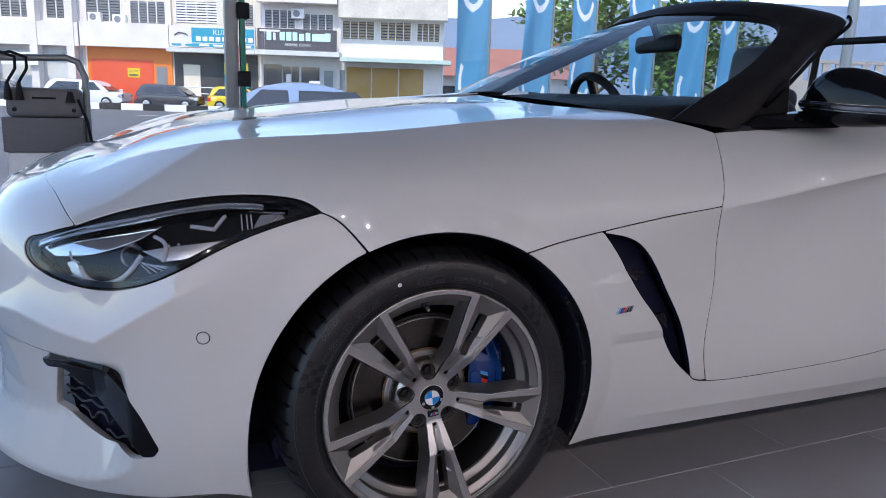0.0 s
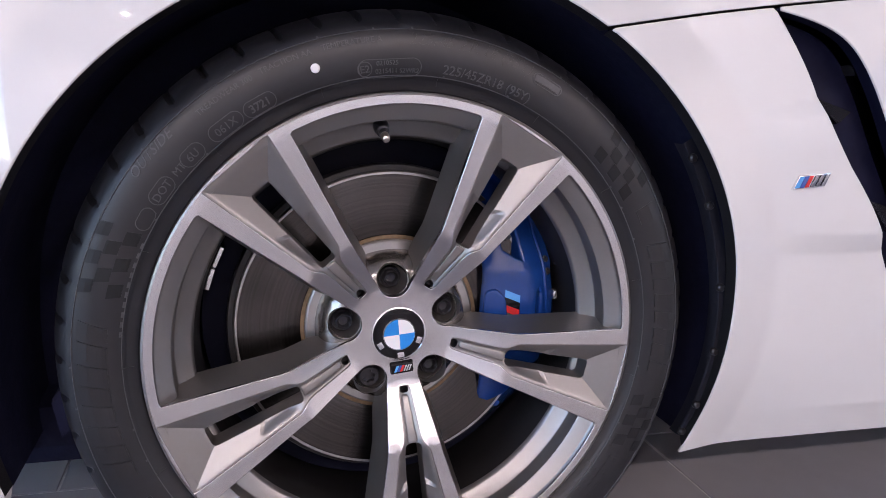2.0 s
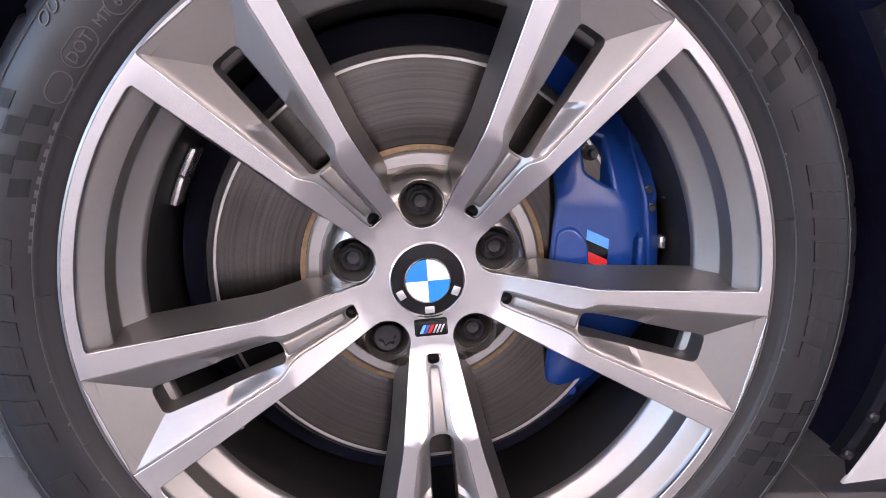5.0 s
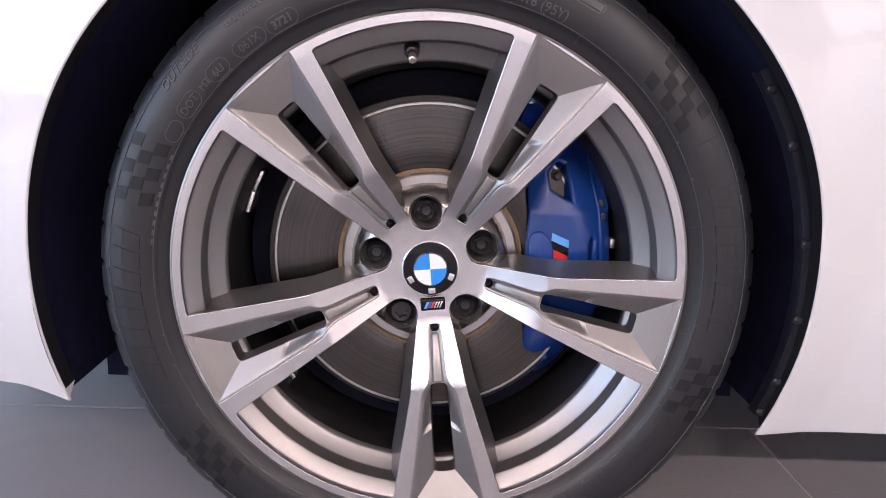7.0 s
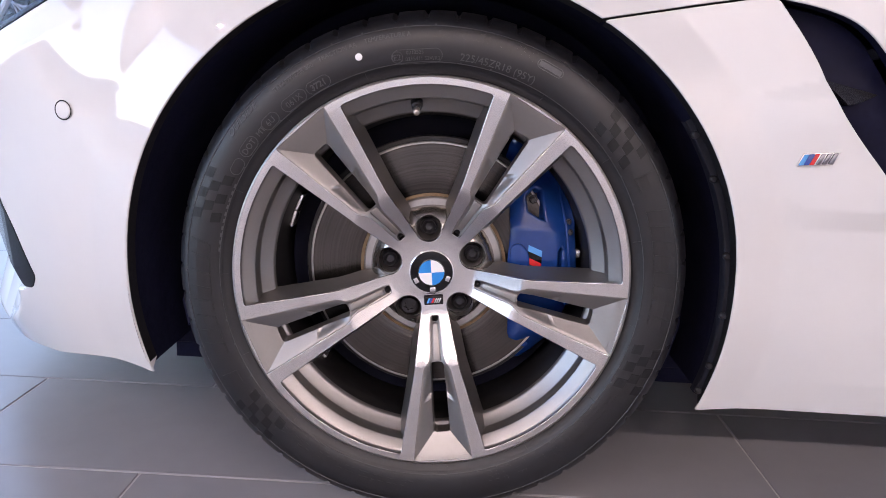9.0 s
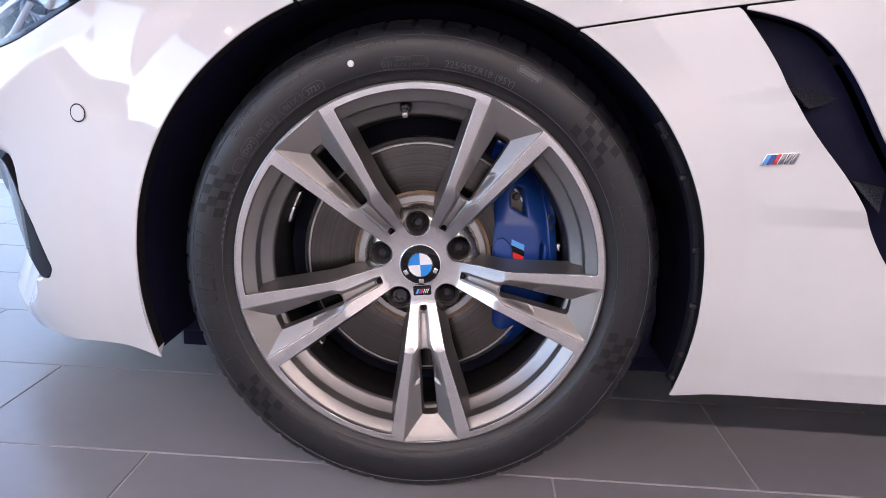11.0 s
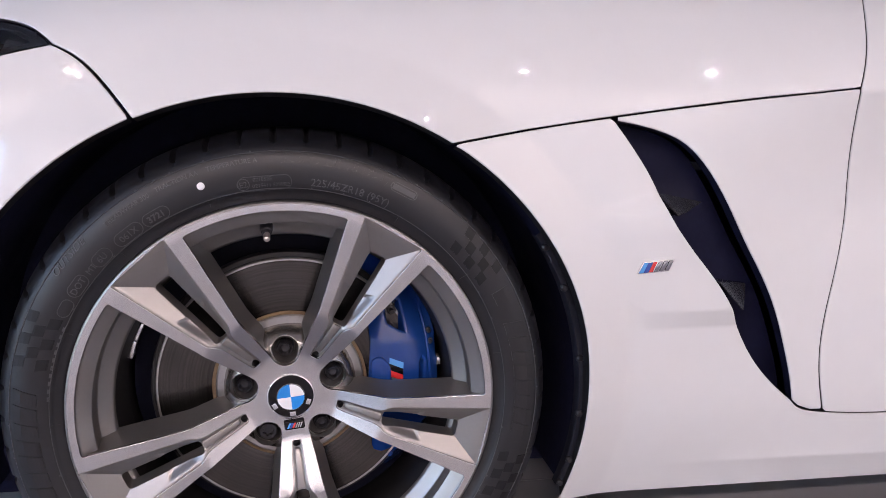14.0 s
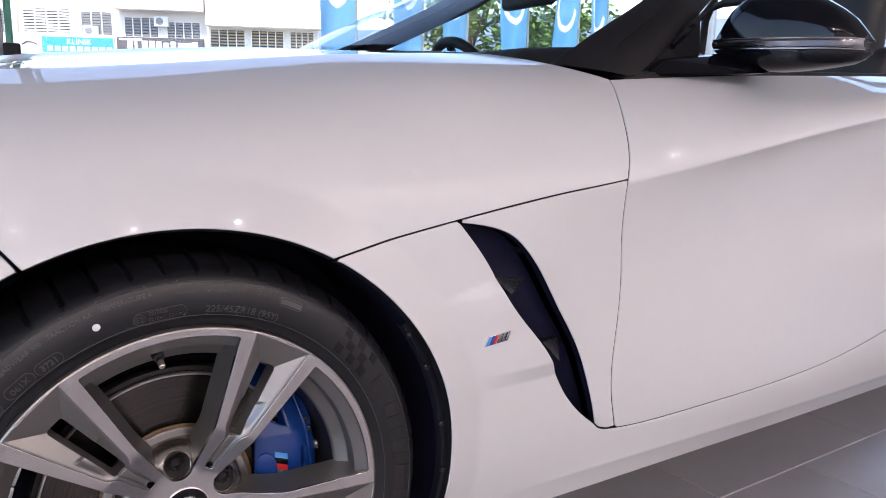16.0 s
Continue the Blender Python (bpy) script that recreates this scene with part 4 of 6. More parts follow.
for z0, z1 in ((.300, .352),):
    o = refine(rounded([(.101, z0), (.101, z1), (.110, z1 + .004), (.121, z1 - .006), (.123, (z0 + z1) / 2), (.121, z0 + .004), (.110, z0 - .004)], .006), .004)
    skin("piston_cover", lambda a: cal_at(a) - (0, .004, 0), cal_normal, o, [], CALIPER, caliper, step=0.006, edge=0.003, depth=0.010)
skin("bridge_rail", lambda a: cal_at(a) - (0, .003, 0), cal_normal, refine(rounded([(.160, .435), (.166, .437), (.181, .385), (.188, .325), (.184, .275), (.178, .275), (.180, .325), (.172, .382)], .003), .006), [], CALIPER, caliper, step=0.008, edge=0.002, depth=0.03)
for x, z in ((.1735, .386), (.1760, .373), (.128, .215)):
    o = lathe("caliper_bolt", [(.0, -.0055), (.0020, -.0055), (.0026, -.0045), (.0040, -.004), (.0044, .004)], CALIPER if x < .15 else STEEL_DARK, caliper, segments=14)
    o.matrix_basis = pose(x, float(cal_at(np.array([(x, z)]))[0, 1]), z)
o = lathe("bleed_nipple", [(.0, -.012), (.0030, -.012), (.0036, -.009), (.0036, -.004), (.0060, -.003), (.0062, .006)], STEEL_DARK, caliper, "dark bleed nipple", segments=12)
o.matrix_basis = pose(.126, CAL_Y + .022, .413)
for x0, mat in ((0, BLUE_LIGHT), (1, BLACK_GLOSS), (2, RED_ENAMEL), (3, SILVER)):
    z = .3565 - .0082 * x0
    h = .0081 if x0 < 3 else .005
    vv = cal_at(np.array([(.1225, z), (.1225, z - h), (.1405, z - h - .0072), (.1405, z - .0072)])) - (0, .0006, 0)
    mesh_object("caliper_stripe", vv, [(0, 1, 2, 3)], mat, caliper, smooth=0)
for z in (.400, .385, .345, .300):
    part("pad_clip", box_bm(.186, .191, CAL_Y + .012, CAL_Y + .03, z - .005, z + .005, .001), SILVER, caliper, "bare metal pad clip")



def to_arch(v, j, k, a):
    deg = math.degrees(a) if a < 4.8 else math.degrees(a) - 360
    f = float(arch_radius(deg)) / .3695
    return Vector((v.x * f, v.y + .012 + 2.0 * max(0.0, float(arch_radius(deg)) - ARCH_R), v.z * f))


def to_liner(v, j, k, a):
    """The liner's front edge reaches behind the wing above, and ends at the arch below."""
    deg = math.degrees(a)
    keep = min(1.0, max(0.0, (deg + 6) / 12)) * min(1.0, max(0.0, (140 - deg) / 20))
    p = to_arch(v, j, k, a)
    if j == 0:
        f = 1 - (1 - .3735 / .3950) * (1 - keep)
        p = Vector((p.x * f, p.y, p.z * f))
    if j < 2:
        p.y += .008 * (1 - keep)
    return p


lathe_liner = lathe("arch_liner", [(.3950, -.006), (.3745, -.002), (.3725, .016), (.3705, .30)], LINER, car, "black plastic wheel arch liner", start=-21, sweep=222, segments=90, shape=to_liner)
lathe_liner.matrix_world = pose(ARCH_X, 0, ARCH_Z)
flange = lathe("liner_flange", [(.3740, -.0020), (.3640, -.0010), (.3625, .0010), (.3620, .0140)], LINER_EDGE, car, "black liner edge strip with screws", start=-21, sweep=57, segments=40, shape=to_arch)
flange.matrix_world = pose(ARCH_X, 0, ARCH_Z)
mesh_object("inner_wing", [(-.42, .26, .1), (.42, .26, .1), (.42, .26, .75), (-.42, .26, .75)], [(0, 1, 2, 3)], LINER, car)

# outlines of the lamp's and the intake's pieces, in surface coordinates
BLADE = [(.680, .266), (.784, .292), (.85, .280), (.890, .239), (.925, .186), (.956, .127), (.944, .113), (.923, .113), (.890, .155), (.845, .196), (.805, .225), (.775, .250), (.735, .262), (.690, .254)]
DRL1 = [(.795, .495), (.81, .474), (.891, .47), (.935, .525)]
DRL2 = [(1.021, .594), (1.065, .573), (1.081, .612)]
STRIP = [(.684, .546), (.786, .600), (.906, .636), (1.008, .648), (1.092, .642), (1.152, .624)]
PROJ = (.906, .528)
WEDGE = [(.935, .539), (.975, .542), (1.117, .541), (1.064, .51), (.976, .51)]
DIAM = [(1.124, .617), (1.192, .597), (1.142, .551)]

BOWL = [(.683, .535), (.766, .581), (.873, .612), (.962, .627), (.924, .585), (.876, .556), (.821, .533), (.719, .517)]
SIDE_PANEL = [(1.138, .571), (1.147, .602), (1.185, .597), (1.191, .584), (1.167, .565), (1.137, .553)]
# ---- car: lamps, intakes, vents and trim ----
def far_at(a):
    return at_sv(a) * (1, -1, 1) + (0, 2 * MIDDLE, 0)


def far_normal(a):
    return normal_sv(a) * (1, -1, 1)


skin("side_panel", far_at, far_normal, inset(side_line, GAP), [], PAINT, car, step=0.03)
skin("vent_panel", far_at, far_normal, inset(vent_line, GAP), [], PAINT, car, step=0.03)
skin("door", far_at, far_normal, inset(door_line, GAP), [], PAINT, car, step=0.03)


def lift(points, d):
    a = np.array(points, float)
    return [tuple(p) for p in at_sv(a) + d * normal_sv(a)]


# headlight: dark bowl, light guides, lenses, cover
headlight = new("headlight")
headlight.parent = car
tagged(headlight, "swept-back headlight with clear cover and dark housing")
LAMP = join_lines(LAMP_LOW, LAMP_TOP[::-1])
skin("cover", at_sv, normal_sv, inset(LAMP, GAP), [], LENS_GLASS, headlight, "clear polished cover", step=0.02, depth=0.003).visible_shadow = False
skin("housing", sunk(0.055), normal_sv, inset(LAMP, 0.001), [], BLACK_PLASTIC, headlight, step=0.03, edge=0.0, depth=-0.053)
skin("rim_band", sunk(0.006), normal_sv, inset(LAMP, 0.002), [inset(LAMP, 0.013)], BLACK_GLOSS, headlight, "gloss black border", step=0.02, edge=0.002, depth=0.02)
LIGHT_GUIDE = material("frosted_light_guide", (0.42, 0.44, 0.48), 0.25, coat=0.5)
DARK_CHROME = material("dark_chrome", (0.30, 0.30, 0.33), 0.18, metal=1.0)


def guide(name, points, radius, depth, mat, label=""):
    line = curve_through(points, 0.006) if len(points) > 3 else join_lines(*[curve_through([p, q], 0.006) for p, q in zip(points, points[1:])])
    return part(name, tube_bm(lift(line, -depth), radius, 8), mat, headlight, label)


guide("light_guide", DRL1, 0.0045, 0.012, LIGHT_GUIDE, "frosted hooked light guide")
guide("light_guide", DRL2, 0.0040, 0.010, LIGHT_GUIDE, "frosted hooked light guide")
guide("bright_strip", [(a, b - 0.0125) for a, b in STRIP[:-1]], 0.0010, 0.0045, SILVER)
guide("bright_strip", STRIP, 0.0018, 0.0045, SILVER, "silver upper strip")
strip_line = curve_through(STRIP, 0.008)
skin("strip_band", sunk(0.005), normal_sv, [tuple(p) for p in join_lines(list(strip_line), [(p[0], p[1] - 0.012) for p in strip_line][::-1])], [], CHROME, headlight, "bright band below the upper edge", step=0.012, edge=0.001, depth=0.004)
for a, b in (((1.128, .606), (1.134, .562)), ((1.110, .612), (1.116, .562)), ((1.120, .608), (1.126, .562))):
    guide("rib", [a, b], 0.0014, 0.012, LIGHT_GUIDE)
guide("light_guide", [(.955, .580), (.974, .560), (.980, .535), (.975, .508)], 0.0038, 0.014, LIGHT_GUIDE, "frosted hooked light guide")
guide("light_guide", [(.757, .535), (.765, .513), (.785, .506)], 0.0020, 0.016, LIGHT_GUIDE)
skin("reflector", sunk(0.022), normal_sv, refine(rounded([(.745, .503), (.768, .508), (.797, .474), (.775, .464)], .004), .01), [], SILVER, headlight, "silver inner wing", step=0.012, depth=0.008)
for k in range(5):
    guide("rib", [(.915 + .006 * k, .520 - .004 * k), (.950 + .012 * k, .482 + .003 * k)], 0.0011, 0.020, SILVER)
guide("frame_line", DIAM, 0.0018, 0.012, DARK_CHROME)
skin("reflector", sunk(0.016), normal_sv, WEDGE, [], SILVER, headlight, "silver reflector wing", step=0.02, depth=0.012)
skin("reflector_bowl", lambda a: at_sv(a) - (0.016 + 0.05 * np.clip(a[:, 1:2] - 0.54, 0, 0.1)) * normal_sv(a), normal_sv, refine(rounded(BOWL, .008), .01), [], CHROME, headlight, "bright chrome upper reflector", step=0.012, depth=0.01)
skin("reflector", sunk(0.014), normal_sv, refine(rounded(SIDE_PANEL, .004), .01), [], SILVER, headlight, "silver outer reflector wing", step=0.01, depth=0.01)
skin("upper_band", sunk(0.004), normal_sv, [tuple(p) for p in join_lines(list(LAMP_TOP[4:-4]), [(p[0], p[1] - 0.019 + 0.006 * abs(p[0] - 0.97) / 0.3) for p in LAMP_TOP[4:-4]][::-1])], [], BLACK_GLOSS, headlight, step=0.02, depth=0.004)
bm = bmesh.new()
bmesh.ops.create_uvsphere(bm, u_segments=28, v_segments=16, radius=0.017)
o = part("projector_lens", bm, BLACK_GLOSS, headlight, "dark round projector lens")
o.location = Vector(lift([PROJ], -0.030)[0])
o2 = lathe("lens_ring", [(0.0165, -0.004), (0.0195, -0.006), (0.0205, 0.01)], DARK_CHROME, headlight, segments=36)
o2.matrix_basis = Matrix.Translation(Vector(lift([PROJ], -0.026)[0])) @ pose(0, 0, 0, 0, 0, -35)
for i in range(2):
    a = (0.985 + 0.018 * i, 0.515)
    part("divider", tube_bm(lift([a, (a[0] - 0.004, a[1] + 0.04)], -0.022), 0.0022, 6), LIGHT_GUIDE, headlight)

# far headlight, plain
skin("headlight_far", far_at, far_normal, inset(LAMP, GAP), [], BLACK_GLOSS, car, "dark far headlight", step=0.03)

# bumper intake: black blade, white throat, wavy grille
intake = new("air_intake")
intake.parent = car
tagged(intake, "angular bumper air intake with black blade and wavy grille")
skin("blade", lambda a: body(a[:, 0], a[:, 1], 0.25) + 0.001 * normal_sv(a), normal_sv, refine(rounded(BLADE, .006), .01), [], BLACK_GLOSS, intake, "gloss black intake blade", step=0.012, edge=0.003, depth=0.03)
GRILLE = material("dark_grille_plastic", (0.013, 0.013, 0.016), 0.35, vary=0.15, scale=30)
skin("grille_back", sunk(0.045), normal_sv, refine(inset(DUCT, -0.01), .02), [], LINER, intake, step=0.03)
for k in range(15):
    base = 0.095 + 0.0165 * k
    pts = []
    for i in range(40):
        u = 0.655 + 0.31 * i / 39
        pts.append((u, base + 0.0038 * math.sin(i * 0.95 + (k % 2) * math.pi) - 0.05 * (u - 0.69)))
    keep = inside(np.array(pts), inset(DUCT, 0.004))
    run = [p for p, ok in zip(pts, keep) if ok]
    if len(run) > 3:
        part("grille_wave", tube_bm(lift(run, -0.020), 0.0026, 6), GRILLE, intake)

# parking sensor and tow cover
ring = lathe("parking_sensor", [(.0, -.0012), (.0098, -.0012), (.0105, -.0006), (.0108, .001)], PAINT, car, "round parking sensor flush in the bumper", segments=40)
n = Vector(normal_sv(np.array([(1.046, .350)]))[0])
spin = Vector((0, -1, 0)).rotation_difference(n).to_matrix().to_4x4()
ring.matrix_world = Matrix.Translation(Vector(lift([(1.046, .350)], 0.0008)[0])) @ spin
lathe("sensor_gap", [(.0106, -.0004), (.0122, -.0004)], BLACK_PLASTIC, ring, segments=40)

# side vent: dark throat and two fins
vent = new("side_vent")
vent.parent = car
tagged(vent, "black slanted side air vent with two fins")
VENT = join_lines(VENT_L, VENT_R[::-1])
skin("vent_throat", sunk(0.034), normal_sv, inset(VENT, -0.002), [], VENT_BLACK, vent, step=0.02, edge=0.0, depth=-0.020)
for upper, lower_, tip, under in (((1.932, .433), (1.962, .402), (2.014, .419), (1.981, .405)), ((2.027, .313), (2.072, .269), (2.091, .302), (2.080, .287))):
    bm = bmesh.new()
    vs = [bm.verts.new(lift([p], -d)[0]) for p, d in ((upper, .006), (lower_, .006), (under, .020), (tip, .026), (upper, .05), (lower_, .05), (tip, .05))]
    for f in ((0, 1, 2, 3), (0, 3, 6, 4), (1, 5, 6, 2), (2, 6, 3), (0, 4, 5, 1), (4, 6, 5)):
        bm.faces.new([vs[i] for i in f])
    bmesh.ops.recalc_face_normals(bm, faces=bm.faces[:])
    bmesh.ops.bevel(bm, geom=bm.edges[:], offset=0.0012, segments=2, affect="EDGES")
    part("vent_fin", bm, FIN_BLACK, vent, "gloss black fin")

# badge on the panel behind the wheel: slanted colour bars and a dark block
badge = new("side_badge")
badge.parent = car
tagged(badge, "small slanted badge in blue, red and silver stripes")
badge.matrix_world = pose(0.411, float(at_sv(np.array([side_place(0.43, 0.487)]))[0, 1]) - 0.0012, 0.4795, 0, -5, 1)


def slant(name, x0, x1, z0, z1, y, thick, mat, lean=0.55, bevel=0.0006):
    bm = box_bm(x0, x1, y - thick, y, z0, z1, bevel)
    for v in bm.verts:
        v.co.x += lean * (v.co.z - z0)
    return part(name, bm, mat, badge)


slant("badge_base", 0, .0415, 0, .0145, 0.002, .0035, CHROME)
for x0, x1, mat in ((.002, .0075, BLUE_LIGHT), (.0078, .0140, BLUE_DARK), (.0143, .0195, RED_ENAMEL)):
    slant("badge_stripe", x0, x1, .0012, .0133, -.0015, .0008, mat)
for x0, x1 in ((.0215, .0265), (.0285, .0335), (.0355, .0405)):
    slant("badge_bar", x0, x1, .0012, .0133, -.0015, .0012, DARK_CHROME)

# belt strip, sail, door top
belt = [(.80 + .045 * i, .150, .884 + .0012 * i - .018 * max(0, 1 - i / 3)) for i in range(26)]
rows = [[(x, y - .030, z - .004), (x, y - .026, z + .010), (x, y + .02, z + .014), (x, y + .06, z + .010), (x, y + .10, z - .03)] for x, y, z in belt]
verts = [v for r in rows for v in r]
m = 5
mesh_object("door_top_trim", verts, [(i * m + j, (i + 1) * m + j, (i + 1) * m + j + 1, i * m + j + 1) for i in range(len(rows) - 1) for j in range(m - 1)], BLACK_PLASTIC, car, "black belt strip and door top")

# windscreen frame: a band that rises from the door to the header, and its far half
FRONT = [(.70, .205, .898), (.80, .215, .955), (.973, .252, 1.038), (1.12, .315, 1.115), (1.225, .40, 1.180), (1.215, .60, 1.225), (1.19, .91, 1.242)]
REAR = [(.84, .135, .878), (.98, .165, .960), (1.161, .235, 1.055), (1.31, .285, 1.135), (1.425, .34, 1.200), (1.40, .58, 1.262), (1.37, .91, 1.285)]
ku = knots(np.array(FRONT))
tt = np.linspace(0, ku[-1], 60)
wf = spline_weights(tt, ku)
cf, cr = wf @ np.array(FRONT), wf @ np.array(REAR)
across = np.linspace(0, 1, 9)
centre = np.array([1.15, .91, .90])
rows = []
for a, b in zip(cf, cr):
    line = a + (b - a) * across[:, None]
    out = (line - centre)
    out = np.stack([np.zeros(len(out)), out[:, 1], np.maximum(out[:, 2], 0)], 1)
    out /= np.linalg.norm(out, axis=1)[:, None]
    rows.append(np.vstack([line + out * (0.022 * np.sin(np.pi * across))[:, None], line[-1:] - out[-1:] * .03, line[:1] - out[:1] * .03 + (.02, 0, 0)]))
m = rows[0].shape[0]
verts = np.vstack(rows)
faces = [(i * m + j, (i + 1) * m + j, (i + 1) * m + (j + 1) % m, i * m + (j + 1) % m) for i in range(len(rows) - 1) for j in range(m)]
k = len(verts)
verts = np.vstack([verts, verts * (1, -1, 1) + (0, 2 * MIDDLE, 0)])
faces += [tuple(i + k for i in f[::-1]) for f in faces]
PILLAR = material("black_pillar_cover", (0.008, 0.0075, 0.009), 0.6, vary=0.15, scale=15, bump=0.1, bump_scale=500, spec=0.3)
frame_ob = mesh_object("windscreen_frame", verts, faces, PILLAR, car, "black windscreen pillars and header", smooth=50)
part("pillar_seal", tube_bm([tuple(p) for p in cr[4:34] + (0.004, -.012, 0.004)], .006, 8), BLACK_GLOSS, frame_ob)
part("pillar_seam", tube_bm([tuple(p) for p in (cf[3:36] * .62 + cr[3:36] * .38) + (0, -.021, .006)], .0012, 6), PILLAR, frame_ob)

# windscreen glass from the cowl to the header
base = np.array([(.745, .18, .893), (.66, .30, .918), (.60, .45, .937), (.56, .65, .950), (.545, .91, .956)])
top = np.array([(1.235, .40, 1.180), (1.228, .50, 1.205), (1.222, .60, 1.222), (1.21, .75, 1.236), (1.20, .91, 1.243)])
wv = spline_weights(np.linspace(0, 1, 20), np.linspace(0, 1, 5))
b2, t2 = wv @ base, wv @ top
verts, gm = [], 12
for a, b in zip(b2, t2):
    for u in np.linspace(0, 1, gm):
        verts.append(a + (b - a) * u + np.array([-.03, 0, .05]) * math.sin(math.pi * u) * 0.3)
faces = [(i * gm + j, i * gm + j + 1, (i + 1) * gm + j + 1, (i + 1) * gm + j) for i in range(19) for j in range(gm - 1)]
verts = np.array(verts)
k = len(verts)
verts = np.vstack([verts, verts * (1, -1, 1) + (0, 2 * MIDDLE, 0)])
faces += [tuple(i + k for i in f[::-1]) for f in faces]
glass = mesh_object("windscreen", verts, faces, SCREEN_GLASS, car, "raked windscreen glass")
glass.visible_shadow = False
# cowl and dashboard
bm = box_bm(.66, 1.20, .24, 1.58, .60, .962, .05, 5)
for v in bm.verts:
    if v.co.x < .8 and v.co.z > .8:
        v.co.z -= .030
part("dashboard", bm, BLACK_PLASTIC, car, "black dashboard")
cowl = np.array([b2[:, 0] - .01, b2[:, 1], b2[:, 2] - .012]).T
cowl2 = cowl + (.20, .02, -.03)
verts = np.vstack([cowl, cowl2])
nb = len(cowl)
faces = [(i, i + 1, nb + i + 1, nb + i) for i in range(nb - 1)]
verts = np.vstack([verts, verts * (1, -1, 1) + (0, 2 * MIDDLE, 0)])
faces += [tuple(i + 2 * nb for i in f[::-1]) for f in faces]
mesh_object("cowl", verts, faces, BLACK_PLASTIC, car, "black cowl below the glass")
bm = box_bm(1.245, 1.28, .86, 1.10, 1.118, 1.180, .018, 4)
part("rear_view_mirror", bm, BLACK_PLASTIC, car, "black inner rear-view mirror")
part("mirror_stalk", tube_bm([(1.25, .97, 1.17), (1.20, .95, 1.235)], .012, 8), BLACK_PLASTIC, car)
# steering wheel on the far side
sw = new("steering_wheel")
sw.parent = car
sw.matrix_world = pose(1.235, 1.27, .868, 0, 0, 0) @ pose(0, 0, 0, 0, 68, 0)
pts = [(0.178 * math.cos(a), 0.178 * math.sin(a), 0) for a in np.linspace(0, 2 * math.pi, 49)]
part("wheel_rim", tube_bm(pts, .017, 10, caps=False), BLACK_PLASTIC, sw, "leather steering wheel rim")
part("wheel_hub", box_bm(-.06, .06, -.07, .07, -.02, .02, .015), BLACK_PLASTIC, sw)
for a in (0, 180, 90):
    part("wheel_spoke", tube_bm([(0, 0, 0), (.17 * math.cos(radians(a)), .17 * math.sin(radians(a)), 0)], .014, 8), BLACK_PLASTIC, sw)
LEATHER = material("black_leather", (0.018, 0.018, 0.02), 0.5, vary=0.2, scale=20, bump=0.2, bump_scale=400)
for y in (.50, 1.32):
    seat = new("seat")
    seat.parent = car
    seat.matrix_world = pose(1.80, y, .30)
    tagged(seat, "black leather sports seat with fixed headrest")
    part("cushion", box_bm(-.30, .22, -.24, .24, .0, .20, .06, 4), LEATHER, seat)
    bm = box_bm(.10, .26, -.24, .24, .15, .72, .06, 4)
    for v in bm.verts:
        v.co.x += .28 * (v.co.z - .15)
        if v.co.z > .5:
            v.co.y *= .8
    part("backrest", bm, LEATHER, seat)
    bm = box_bm(.24, .35, -.135, .135, .66, .905, .045, 4)
    for v in bm.verts:
        v.co.x += .12 * (v.co.z - .66)
    part("headrest", bm, LEATHER, seat)
part("roll_hoop", tube_bm([(2.12, .26, .86), (2.13, .27, 1.10), (2.14, .31, 1.17), (2.14, .38, 1.202), (2.14, .96, 1.207), (2.14, 1.01, 1.195), (2.14, 1.03, 1.15), (2.12, 1.03, .86)], .014, 10), BLACK_PLASTIC, car, "black roll hoop behind the seat")
part("parcel_shelf", box_bm(2.05, 2.6, .15, 1.67, .55, .86, .05, 3), BLACK_PLASTIC, car)

# door mirror
mirror = new("door_mirror")
mirror.parent = car
tagged(mirror, "gloss black door mirror with a slim indicator strip")
SHELL_Y = np.array([.141, .134, .122, .105, .080, .045, .005, -.035, -.075, -.105, -.127, -.142, -.151, -.154])
SHELL_TOP = np.interp(SHELL_Y, [-.154, -.151, -.142, -.127, -.105, -.075, -.035, .005, .045, .080, .105, .122, .134, .141], [.941, .949, .966, .986, 1.003, 1.020, 1.034, 1.041, 1.042, 1.035, 1.019, .996, .972, .951])
SHELL_LOW = np.interp(SHELL_Y, [-.154, -.146, -.128, -.085, -.03, .029, .085, .125, .141], [.926, .914, .905, .899, .896, .894, .909, .925, .932])
SHELL_FRONT = np.interp(SHELL_Y, [-.154, -.151, -.142, -.127, -.10, -.05, .0, .05, .10, .141], [1.120, 1.104, 1.088, 1.074, 1.060, 1.047, 1.041, 1.041, 1.046, 1.058])
SHELL_MID = .943 + .010 * (SHELL_Y + .154) / .295
SHELL_Y = .141 - (.141 - SHELL_Y) * .89


